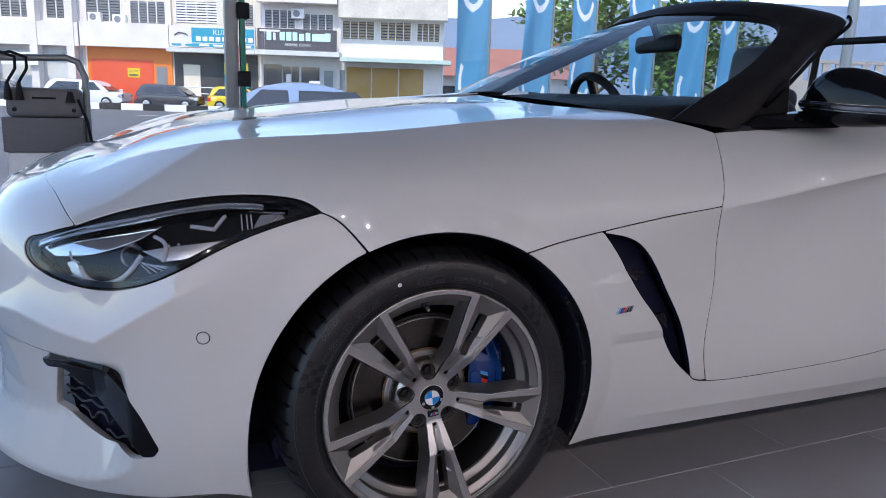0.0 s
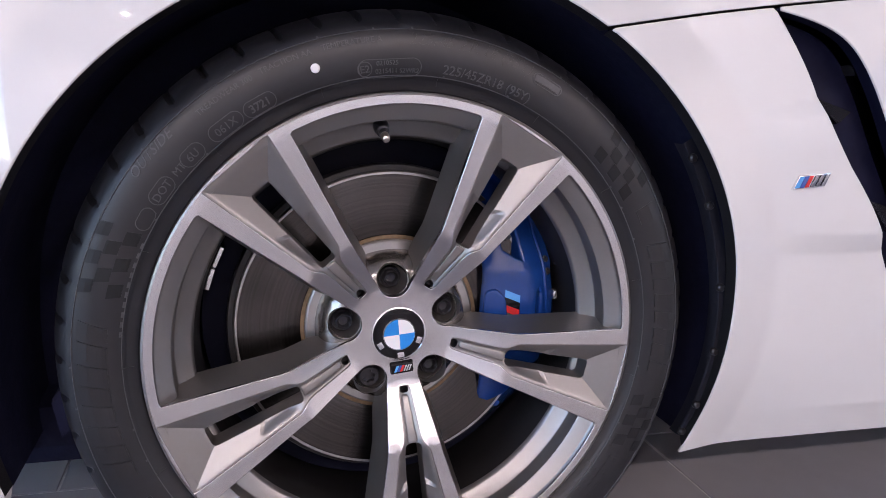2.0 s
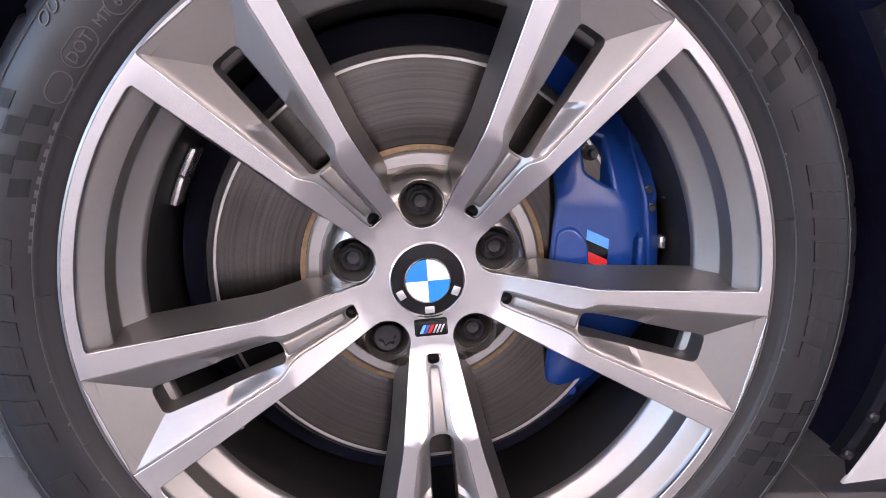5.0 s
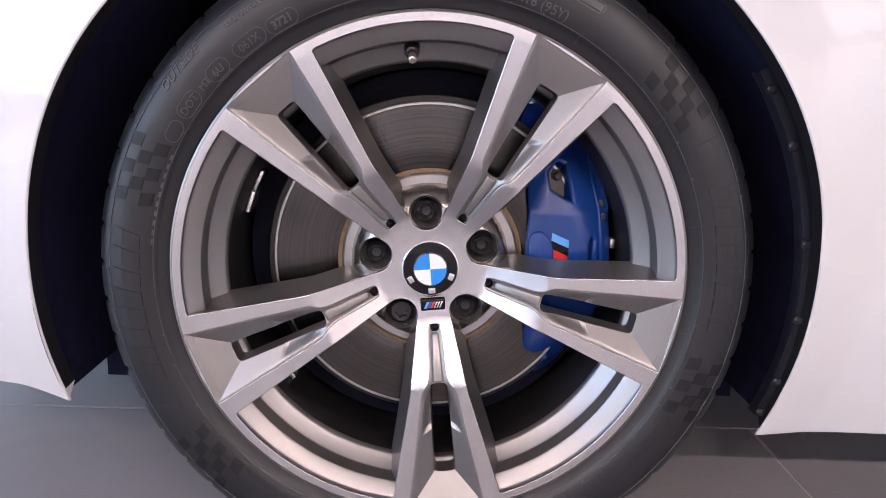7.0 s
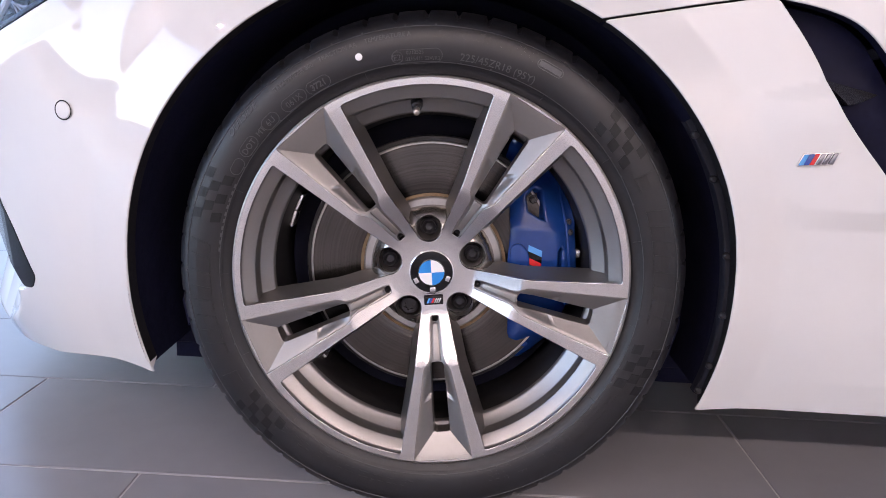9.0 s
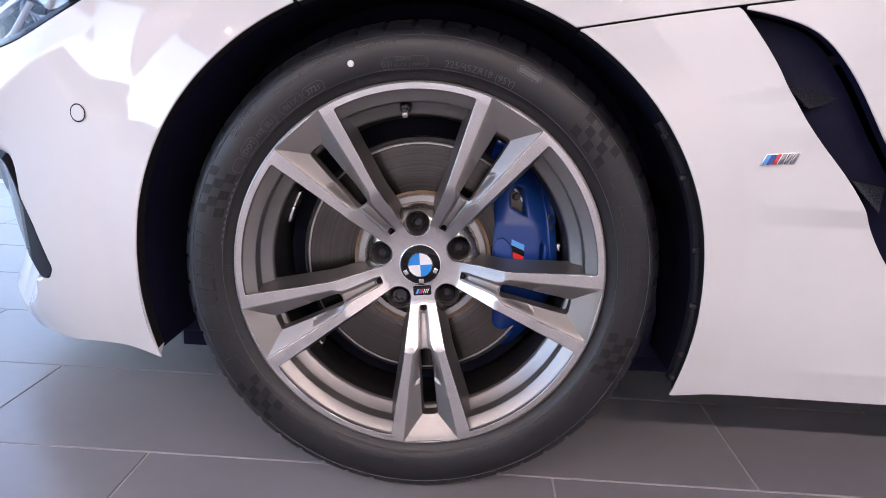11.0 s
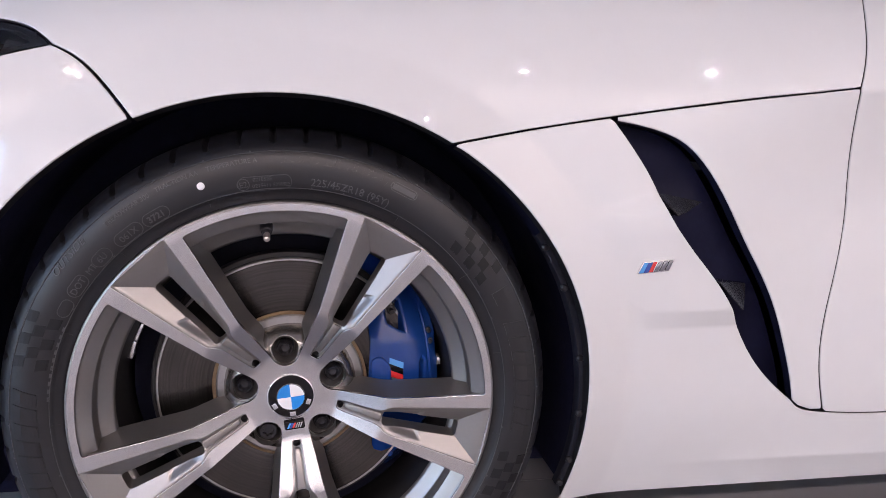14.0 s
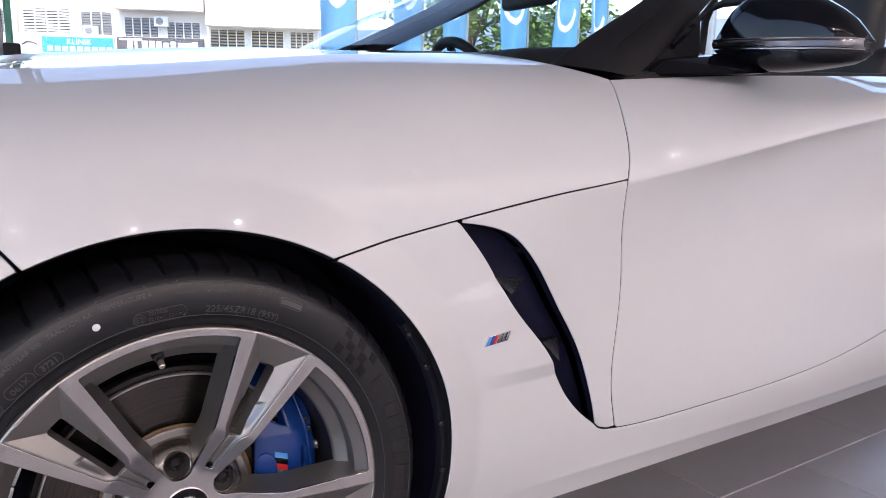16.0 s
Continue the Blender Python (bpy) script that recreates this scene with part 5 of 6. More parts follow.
def mirror_shell(name, tips, front, squash, down, mat, label=""):
    """Half a mirror case: a dome over the middle line, or a bowl under it."""
    bm, rows = bmesh.new(), []
    for y, z0, z1, x0 in zip(SHELL_Y, SHELL_MID + down, tips, front):
        x1 = max(x0 + .012, 1.155)
        row = []
        for k in range(15):
            a = math.pi * k / 14
            c, h = math.cos(a), math.sin(a)
            row.append(bm.verts.new(((x0 + x1) / 2 - (x1 - x0) / 2 * math.copysign(abs(c) ** squash, c), y, z0 + (z1 - z0) * h ** squash)))
        rows.append(row)
    for r, q in zip(rows, rows[1:]):
        for k in range(14):
            bm.faces.new((r[k], r[k + 1], q[k + 1], q[k]))
        bm.faces.new((r[14], r[0], q[0], q[14]))
    bm.faces.new(rows[0])
    bm.faces.new(rows[-1][::-1])
    bmesh.ops.recalc_face_normals(bm, faces=bm.faces[:])
    return part(name, bm, mat, mirror, label, smooth=45)


mirror_shell("mirror_housing", SHELL_TOP, SHELL_FRONT, .72, .0045, BLACK_GLOSS)
mirror_shell("mirror_base_shell", SHELL_LOW, SHELL_FRONT + .004, .62, -.0125, BLACK_GLOSS, "gloss black lower mirror case")
# the indicator band between the two, clear at its outer half
bm, rows = bmesh.new(), []
for y, x, z in zip(SHELL_Y, SHELL_FRONT, SHELL_MID - .004):
    rows.append([bm.verts.new((x + dx, y, z + dz)) for dx, dz in ((.012, .008), (-.002, .0075), (-.0045, .003), (-.003, -.004), (.003, -.0085), (.014, -.0085))])
for r, q in zip(rows, rows[1:]):
    for k in range(5):
        bm.faces.new((r[k], r[k + 1], q[k + 1], q[k]))
bmesh.ops.recalc_face_normals(bm, faces=bm.faces[:])
part("indicator", bm, DARK_CHROME, mirror, "slim chrome and clear indicator strip", smooth=25)
part("trim_line", tube_bm([(x - .0028, y, z + .0085) for x, y, z in zip(SHELL_FRONT, SHELL_Y, SHELL_MID - .004)], .0012, 6), CHROME, mirror)
part("trim_line", tube_bm([(x + .001, y, z - .0095) for x, y, z in zip(SHELL_FRONT, SHELL_Y, SHELL_MID - .004)], .0012, 6), CHROME, mirror)
# flat foot that leaves the belt line and carries the case
bm = bmesh.new()
for v in ((.868, .128, .882), (.905, .122, .912), (.930, .128, .918), (1.050, .118, .932), (1.060, .090, .926), (1.085, .030, .896), (1.075, .030, .893), (1.000, .085, .884), (.930, .110, .882),
          (.880, .170, .882), (.930, .172, .916), (1.120, .150, .932), (1.130, .060, .900), (1.130, .150, .890)):
    bm.verts.new(v)
bmesh.ops.convex_hull(bm, input=bm.verts[:])
bmesh.ops.dissolve_limit(bm, angle_limit=radians(6), verts=bm.verts[:], edges=bm.edges[:])
bmesh.ops.bevel(bm, geom=bm.edges[:], offset=.003, segments=2, affect="EDGES")
part("mirror_foot", bm, BLACK_GLOSS, mirror, "flat gloss black foot", smooth=30)
verts = [(.875, .158, .884), (1.042, .158, .890), (1.041, .158, .932), (1.034, .160, 1.010), (.875, .170, .884), (1.042, .170, .890), (1.041, .170, .932), (1.034, .172, 1.010)]
mesh_object("mirror_sail", verts, [(0, 1, 2, 3), (7, 6, 5, 4), (0, 4, 5, 1), (1, 5, 6, 2), (2, 6, 7, 3), (3, 7, 4, 0)], BLACK_PLASTIC, mirror, "black sail panel", smooth=20)
part("glass_edge", tube_bm([(1.0425, .160, .930), (1.0355, .162, 1.008)], .0011, 6), CHROME, mirror, "pale edge of the side glass")
# ---- wheel: lettering, valve, small parts ----
SIDE = [(r, y) for r, y in PROFILE[1:13]]


def wall_y(r):
    return np.interp(r, [p[0] for p in SIDE], [p[1] for p in SIDE])


def flat_text(text, size, shear=0.0, bold=0.0):
    """The outline mesh of a word in the built-in font: its points and faces, middled on the origin."""
    cu = bpy.data.curves.new("word", "FONT")
    cu.body, cu.size, cu.align_x, cu.shear, cu.offset = text, size, "CENTER", shear, bold
    cu.resolution_u = 3
    ob = new("word", cu)
    me = bpy.data.meshes.new_from_object(ob.evaluated_get(bpy.context.evaluated_depsgraph_get()))
    v = np.array([tuple(p.co) for p in me.vertices])
    f = [tuple(p.vertices) for p in me.polygons]
    bpy.data.objects.remove(ob)
    bpy.data.curves.remove(cu)
    bpy.data.meshes.remove(me)
    return v, f


def raised(name, flat, faces, raise_by, mat, parent, label=""):
    """A thin raised shape from places on the sidewall: top faces and a skirt."""
    n = len(flat)
    top = np.array(flat)
    top[:, 1] -= raise_by
    edges = {}
    for f in faces:
        for a, b in zip(f, f[1:] + f[:1]):
            edges[(a, b)] = edges.get((a, b), 0) + 1
    skirt = [(a, a + n, b + n, b) for a, b in edges if (b, a) not in edges]
    return mesh_object(name, np.vstack([top, flat]), list(faces) + skirt, mat, parent, label, smooth=0)


def on_wall(v, r0, angle):
    """Bends flat points round the tyre: x clockwise along the ring, y outwards."""
    r = r0 + v[:, 1]
    a = radians(angle) - v[:, 0] / r0
    return np.stack([r * np.cos(a), wall_y(r), r * np.sin(a)], 1)


def wall_word(text, size, r0, angle, shear=0.0, mat=RUBBER_GLINT, bold=0.0, lift_by=0.0010):
    v, f = flat_text(text, size, shear, bold)
    raised("lettering", on_wall(v, r0 - size * 0.35, angle), f, lift_by, mat, tyre)


def wall_bar(w, h, r0, angle, mat=RUBBER_GLINT, lean=0.0, lift_by=0.0008, n=6):
    xs = np.linspace(-w / 2, w / 2, n)
    m = 2 if h < .007 else 7
    v = np.array([(x + lean * h * s, s * h / 2, 0) for s in np.linspace(-1, 1, m) for x in xs])
    f = [(j * n + i, j * n + i + 1, (j + 1) * n + i + 1, (j + 1) * n + i) for j in range(m - 1) for i in range(n - 1)]
    raised("sidewall_mark", on_wall(v, r0, angle), f, lift_by, mat, tyre)


def wall_oval(w, h, r0, angle, line=0.0007):
    pts = [(math.copysign(1, math.cos(a)) * (w - h) / 2 + h / 2 * math.cos(a), h / 2 * math.sin(a)) for a in np.linspace(0.05, 2 * math.pi + .05, 41)[:-1]]
    inner = inset(pts, line)
    outer_ = pts if signed_area(pts) > 0 else pts[::-1]
    v = np.array([(x, y, 0) for x, y in outer_ + inner])
    n = len(pts)
    raised("sidewall_ring", on_wall(v, r0, angle), [(i, (i + 1) % n, n + (i + 1) % n, n + i) for i in range(n)], .0006, RUBBER_GLINT, tyre)


wall_word("TREADWEAR 300", .0072, .2885, 119.3)
wall_word("TRACTION AA", .0072, .2895, 107.5)
wall_word("TEMPERATURE A", .0072, .2900, 95.5)
wall_word("3721", .0098, .2655, 115.0, bold=.0002)
wall_oval(.031, .0145, .2655, 115.0)
wall_word("061X", .0098, .2660, 122.4)
wall_oval(.034, .0150, .2660, 122.4)
wall_word("6U", .0098, .2665, 130.4)
wall_oval(.024, .0150, .2665, 130.4)
wall_word("MT", .0090, .2670, 134.0)
wall_word("DOT", .0098, .2670, 139.0)
wall_oval(.027, .0150, .2670, 139.0)
wall_oval(.021, .0130, .2660, 145.0)
wall_word("OUTSIDE", .0120, .2930, 135.0, .35)
wall_word("E2", .0090, .2650, 94.0)
wall_oval(.0135, .0130, .2650, 94.0)
wall_word("0210525", .0058, .2690, 89.5)
wall_word("0215411 S2WR2", .0058, .2620, 87.6)
wall_oval(.058, .0165, .2650, 89.0)
wall_word("225/45ZR18 (95Y)", .0118, .2655, 68.6)
wall_word("225/45 ZR 18 (95Y)", .0150, .2905, 73.0, .3, RUBBER_DARK, lift_by=.0004)
wall_oval(.033, .0110, .2860, 57.0)
wall_bar(.028, .0060, .2860, 57.0, RUBBER_GLINT)
# maker's lettering as plain blocks, twice round, with a round mark and chequered ends
for mid in (181, -1):
    for k in range(8):
        wall_bar(.0130 if k % 3 else .0155, .0245, .2815, mid + 13.6 - 3.85 * k, RUBBER_BLOCK, .12, .0010)
    wall_bar(.0170, .0210, .2810, mid + 22.5, RUBBER_BLOCK, 0, .0008)
    for at in (mid + 34.5, mid - 26.5):
        for i in range(5):
            for j in range(3):
                if (i + j) % 2 == 0:
                    wall_bar(.0122, .0118, .2685 + .0120 * j, at + 2.55 * (i - 2), RUBBER_CHECK, -.12, .0006, 4)
# fine rows of small print as short bars
for a in list(range(218, 262, 2)) + list(range(282, 330, 2)):
    for j, r0 in enumerate((.2625, .2690, .2755)):
        w = .0035 + .0022 * random.random()
        if random.random() < .8:
            wall_bar(w, .0032, r0, a + random.random(), RUBBER_BLOCK, 0, .0004, 3)
for a in range(150, 170, 2):
    wall_bar(.005, .0022, .2590, a, RUBBER_GLINT, 0, .0003, 3)
# bead ticks and vent pips
for k in range(15):
    wall_bar(.0008, .0085, .2535, 24 * k + 7, RUBBER_DARK, 0, .0008, 3)
for k in range(48):
    wall_bar(.0016, .0016, random.choice((.2585, .2995)), 7.5 * k + random.random() * 4, RUBBER_GLINT, 0, .0012, 3)
lathe("wall_line", [(.2975, float(wall_y(.2975)) - .0002), (.2981, float(wall_y(.2981)) - .0009), (.2987, float(wall_y(.2987)) - .0002)], RUBBER_GLINT, tyre, segments=200)
lathe("wall_line", [(.2572, float(wall_y(.2572)) - .0002), (.2577, float(wall_y(.2577)) - .0008), (.2582, float(wall_y(.2582)) - .0002)], RUBBER_GLINT, tyre, segments=200)
# balance dot
inv = wheel.matrix_world.inverted()
dot = inv @ Vector((-.092, .006, .579))
o = lathe("paint_dot", [(.0, -.0016), (.0036, -.0016), (.0042, -.0008)], WHITE_ENAMEL, tyre, "small white paint dot", segments=24)
o.matrix_basis = pose(dot.x, float(wall_y(math.hypot(dot.x, dot.z))), dot.z)

# chip on the rim below the cap
CHIP_R = .0362
part("rim_chip", box_bm(-.0115, .0115, .0385, .046, -CHIP_R - .0058, -CHIP_R + .0058, .0016), BLACK_GLOSS, wheel, "small black inset badge with colour stripes")
for x0, mat in ((-.0075, BLUE_LIGHT), (-.0045, BLUE_DARK), (-.0015, RED_ENAMEL)):
    bm = box_bm(x0, x0 + .0026, .0376, .0390, -CHIP_R - .0032, -CHIP_R + .0032, .0003)
    for v in bm.verts:
        v.co.x += .5 * (v.co.z + CHIP_R)
    part("chip_stripe", bm, mat, wheel)
for x0 in (.0020, .0046, .0072):
    bm = box_bm(x0, x0 + .0017, .0376, .0390, -CHIP_R - .0032, -CHIP_R + .0032, .0003)
    for v in bm.verts:
        v.co.x += .5 * (v.co.z + CHIP_R)
    part("chip_bar", bm, CHROME, wheel)
# valve
v0 = Vector((.2120 * math.cos(radians(90.5)), .030, .2120 * math.sin(radians(90.5))))
base_ = lathe("valve", [(.0, -.016), (.0028, -.016), (.0034, -.0145), (.0036, -.008), (.0046, -.0075), (.0046, -.003), (.0062, -.002), (.0075, .003), (.0078, .014)], STEEL_DARK, wheel, "tyre valve with metal cap", segments=20)
base_.matrix_basis = Matrix.Translation(v0 + Vector((0, -.004, -.004))) @ pose(0, 0, 0, 28, 0, 0)
lathe("valve_cap", [(.0, -.0175), (.0026, -.0172), (.0037, -.0160), (.0039, -.0080)], HUB_METAL, base_, segments=20)
# wheel weights on the inner barrel
for a in (150, 157, 214):
    bm = box_bm(-.011, .011, -.012, .012, -.0025, .0025, .001)
    o = part("balance_weight", bm, SILVER, wheel, "stick-on balance weight")
    o.matrix_basis = pose(.193 * math.cos(radians(a)), .085, .193 * math.sin(radians(a))) @ pose(0, 0, 0, 0, -a + 90, 0)
# roundel marks where letters stand
for a in (205, 270, 335):
    bm = box_bm(-.0036, .0036, .0400, .0416, -.0028, .0028, .0006)
    o = part("cap_mark", bm, SILVER, cap)
    o.matrix_basis = pose(.0222 * math.cos(radians(a)), 0, .0222 * math.sin(radians(a))) @ pose(0, 0, 0, 0, -a - 90, 0)

# arch liner: screws, flaps
for deg in (33, 24, 9, -3, -14, -20):
    o = lathe("liner_screw", [(.0, .0145), (.0030, .0147), (.0046, .0165), (.0050, .0205)], STEEL_DARK, car, "liner screw", segments=18)
    reach = float(arch_radius(deg)) - .0040
    o.matrix_world = pose(ARCH_X + reach * math.cos(radians(deg)), 2.0 * (reach + .0040 - ARCH_R) - .0080, ARCH_Z + reach * math.sin(radians(deg)))
for outline, y0, y1 in (([(-.330, .262), (-.300, .302), (-.250, .325), (-.250, .300), (-.285, .280), (-.322, .222)], .06, .22),
                        ([(.318, .300), (.330, .320), (.336, .250), (.322, .195), (.316, .200), (.324, .250)], .09, .14)):
    bm = bmesh.new()
    f = bm.faces.new([bm.verts.new((x, y0, z)) for x, z in outline])
    ext = bmesh.ops.extrude_face_region(bm, geom=[f])
    bmesh.ops.translate(bm, vec=(0, y1 - y0, 0), verts=[v for v in ext["geom"] if isinstance(v, bmesh.types.BMVert)])
    bmesh.ops.recalc_face_normals(bm, faces=bm.faces[:])
    bmesh.ops.bevel(bm, geom=bm.edges[:], offset=0.002, segments=2, affect="EDGES")
    part("liner_flap", bm, LINER, car, "black splash flap")
part("underbody", box_bm(-.45, 3.2, .20, 1.62, .14, .20, .02), LINER, car, "black underbody")
o = tube_bm([(-.28, .20, .30), (.28, .20, .30)], .02)
part("control_arm", o, LINER, car)
# ---- outside ----
GROUND_Z = -0.55
ASPHALT = material("asphalt", (0.13, 0.13, 0.13), 0.85, vary=0.2, scale=0.5, bump=0.2, bump_scale=60)
ground = mesh_object("ground", [(-900, -900, GROUND_Z), (900, -900, GROUND_Z), (900, 1200, GROUND_Z), (-900, 1200, GROUND_Z)], [(0, 1, 2, 3)], ASPHALT)
tagged(ground, "grey asphalt street surface", "ground", kind="structure")
plinth = part("plinth", box_bm(GLASS_X - .25, FAR_X + .2, BACK_Y - .2, GLASS_Y + .25, GROUND_Z - .05, -0.02), WALL_PAINT)
tagged(plinth, "concrete plinth under the showroom", "plinth", kind="structure")

CREAM = material("cream_plaster", (0.72, 0.66, 0.54), 0.8, vary=0.10, scale=0.8)
WHITE_PLASTER = material("white_plaster", (0.74, 0.69, 0.65), 0.8, vary=0.16, scale=0.8)
STAINED = material("stained_fascia", (0.62, 0.58, 0.50), 0.85, vary=0.35, scale=1.2)
ORANGE = material("orange_shopfront", (0.80, 0.22, 0.03), 0.6, vary=0.08, scale=1)
RED_ORANGE = material("red_orange_shutter", (0.78, 0.10, 0.03), 0.5, vary=0.06, scale=2)
TEAL = material("teal_sign", (0.0, 0.30, 0.42), 0.4)
SIGN_GREY = material("dark_grey_sign", (0.065, 0.062, 0.07), 0.4)
SIGN_YELLOW = material("yellow_sign", (0.80, 0.60, 0.02), 0.5)
MINT = material("mint_lettering", (0.55, 0.85, 0.80), 0.5)
DARK_GLASS = material("dark_shop_glass", (0.03, 0.035, 0.04), 0.08, coat=0.5)
LOUVRE = material("grey_louvre_glass", (0.20, 0.21, 0.22), 0.3, vary=0.15, scale=3)
BROWN_LOUVRE = material("brown_louvre", (0.38, 0.28, 0.18), 0.5, vary=0.2, scale=3)
SHUTTER = material("ochre_roller_shutter", (0.45, 0.27, 0.08), 0.6, vary=0.15, scale=2)
CANOPY = material("pale_canopy", (0.60, 0.62, 0.60), 0.6, vary=0.1, scale=1)
GREEN_CANOPY = material("pale_green_canopy", (0.45, 0.58, 0.52), 0.6, vary=0.1, scale=1)
WHITE_METAL = material("white_metal", (0.78, 0.78, 0.78), 0.4, vary=0.04, scale=4)
# flat dark colour for the shade inside shops and behind louvres
SHOP_SHADE = material("painted_shop_shade", (0.04, 0.045, 0.05), 0.7, vary=0.2, scale=2)
TERRACOTTA = material("terracotta_roof", (0.36, 0.15, 0.11), 0.8, vary=0.2, scale=2)
KERB_BLACK = material("black_kerb_paint", (0.02, 0.02, 0.02), 0.7)

STREET = Matrix.Translation((-.568 + 50 * .403, -1.28 + 50 * .915, 0)) @ pose(0, 0, 0, 0, 0, -23.77)


def block(name, x0, x1, y0, y1, z0, z1, mat, parent, label="", bevel=0.0):
    o = part(name, box_bm(x0, x1, y0, y1, z0, z1, bevel), mat, parent, label, smooth=0)
    return o


def louvre_window(parent, x0, x1, z0, z1, mat, bays=4):
    # solid dark block in place of the shaded room behind the louvres
    win = block("window", x0, x1, -.02, .06, z0, z1, SHOP_SHADE, parent)
    w = (x1 - x0) / bays
    for b in range(bays):
        block("window_frame", x0 + b * w - .03, x0 + b * w + .03, -.07, 0, z0, z1, WHITE_METAL, win)
        n = max(3, int((z1 - z0) / .16))
        bm = bmesh.new()
        for k in range(n):
            z = z0 + (k + .5) * (z1 - z0) / n
            box_bm(x0 + b * w + .04, x0 + (b + 1) * w - .04, -.055, -.03, z - .055, z + .045, bm=bm)
        part("louvre", bm, mat, win, smooth=0)
    block("window_frame", x1 - .03, x1 + .03, -.07, 0, z0, z1, WHITE_METAL, win)
    return win


def air_unit(parent, x, z):
    u = block("air_conditioner", x - .42, x + .42, -.45, -.08, z - .30, z + .30, WHITE_METAL, parent, "white outdoor air conditioner", .03)
    lathe_ob = lathe("fan_guard", [(.0, -.47), (.20, -.47), (.22, -.455)], LOUVRE, u, segments=24)
    lathe_ob.matrix_basis = pose(x - .08, 0, z)


def word(text, size, x, z, y, mat, parent, name="lettering"):
    v, f = flat_text(text, size)
    return mesh_object(name, [(x + p[0], y, z + p[1]) for p in v], f, mat, parent, smooth=0)


def shop(label, x0, x1, wall_mat, top=8.5):
    s = thing("shophouse", label, "shop", STREET, "shophouses across the street")
    block("wall", x0, x1, 0, 8, GROUND_Z, top, wall_mat, s)
    return s


# unit with the orange shutter
s = shop("cream two-storey shophouse with orange shutter and white balcony band", -24.0, -18.3, CREAM)
block("balcony_band", -24.0, -18.25, -.9, 0, 3.25, 4.75, WHITE_PLASTER, s)
block("shopfront", -23.95, -18.35, -.12, 0, GROUND_Z, 3.25, ORANGE, s, "orange shopfront surround")
sh = block("shutter", -23.7, -19.6, -.16, -.12, GROUND_Z, 2.5, RED_ORANGE, s, "closed red-orange shutter")
for z in np.arange(-.4, 2.4, .22):
    block("shutter_slat", -23.7, -19.6, -.18, -.16, z, z + .18, RED_ORANGE, sh)
block("door", -19.4, -18.7, -.16, -.12, GROUND_Z, 2.1, LOUVRE, s)
block("notice", -21.3, -20.5, -.20, -.18, 1.35, 1.95, SIGN_YELLOW, s, "yellow notice")
word("TO LET", .20, -20.9, 1.68, -.21, SIGN_GREY, s)
block("notice_line", -21.2, -20.6, -.21, -.205, 1.45, 1.55, SIGN_GREY, s)
block("notice", -23.3, -21.4, -.9, -.85, .10, .55, WHITE_METAL, s)
block("notice", -22.9, -21.8, -.92, -.90, .15, .48, SIGN_YELLOW, s, "yellow notice")
louvre_window(s, -23.9, -21.6, 4.9, 6.3, LOUVRE, 3)
louvre_window(s, -21.0, -18.7, 4.85, 6.2, LOUVRE, 4)
air_unit(s, -23.2, 5.1)
air_unit(s, -21.6, 5.0)

# clinic with the teal sign
s = shop("cream shophouse with teal and white clinic sign", -18.3, -12.55, CREAM)
block("sign_board", -18.15, -12.6, -1.0, -.8, 3.38, 4.72, WHITE_PLASTER, s, "teal and cream shop sign")
block("sign_panel", -16.7, -12.65, -1.02, -1.0, 3.68, 4.60, TEAL, s)
word("KLINIK", .46, -14.6, 4.18, -1.04, WHITE_METAL, s)
for x in np.arange(-16.4, -13.0, .42):
    block("sign_bar", x, x + .30, -1.04, -1.02, 3.78, 4.06, WHITE_METAL, s)
block("sign_panel", -16.7, -12.65, -1.02, -1.0, 3.42, 3.62, TEAL, s)
for x in np.arange(-18.0, -13.0, .9):
    block("sign_bar", x, x + .62, -1.04, -1.021, 3.46, 3.58, WHITE_METAL if x > -16.8 else TEAL, s)
part("sign_eye", tube_bm([(-17.8, -1.03, 4.1), (-17.5, -1.03, 4.28), (-17.1, -1.03, 4.22), (-16.95, -1.03, 4.1)], .04, 6), SIGN_GREY, s)
block("canopy", -18.3, -12.6, -1.3, 0, 3.05, 3.32, CANOPY, s)
# dark block on the solid wall stands for the shaded shop inside
block("shopfront", -18.2, -12.7, -.1, 0, GROUND_Z, 3.05, SHOP_SHADE, s)
block("door", -17.6, -16.5, -.16, -.1, -.1, 2.3, CREAM, s)
block("poster", -14.9, -13.3, -.16, -.1, .9, 2.5, TEAL, s, "blue and yellow poster")
block("poster_top", -14.9, -13.3, -.18, -.16, 1.75, 2.5, SIGN_YELLOW, s)
block("poster_panel", -14.7, -13.5, -.18, -.16, .98, 1.62, WHITE_METAL, s)
block("terrace", -18.2, -12.7, -2.0, 0, GROUND_Z, -.05, CREAM, s)
for z in (.45, .85):
    part("rail", tube_bm([(-18.0, -1.9, z), (-15.0, -1.9, z)], .035, 6), WHITE_METAL, s)
for x in (-18.0, -16.5, -15.0):
    part("rail_post", tube_bm([(x, -1.9, -.05), (x, -1.9, .87)], .035, 6), WHITE_METAL, s)
louvre_window(s, -18.0, -15.3, 4.95, 6.3, WHITE_METAL, 4)
louvre_window(s, -14.7, -12.9, 4.9, 6.2, LOUVRE, 3)
air_unit(s, -14.1, 5.05)
block("pilaster", -18.55, -18.25, -.3, 0, 3.2, 8.5, CREAM, s)

# animal clinic with the dark sign
s = shop("white shophouse with dark grey animal clinic sign", -12.55, -7.3, WHITE_PLASTER)
block("sign_board", -12.45, -7.35, -1.0, -.8, 3.40, 4.72, SIGN_GREY, s, "dark grey shop sign with mint lettering")
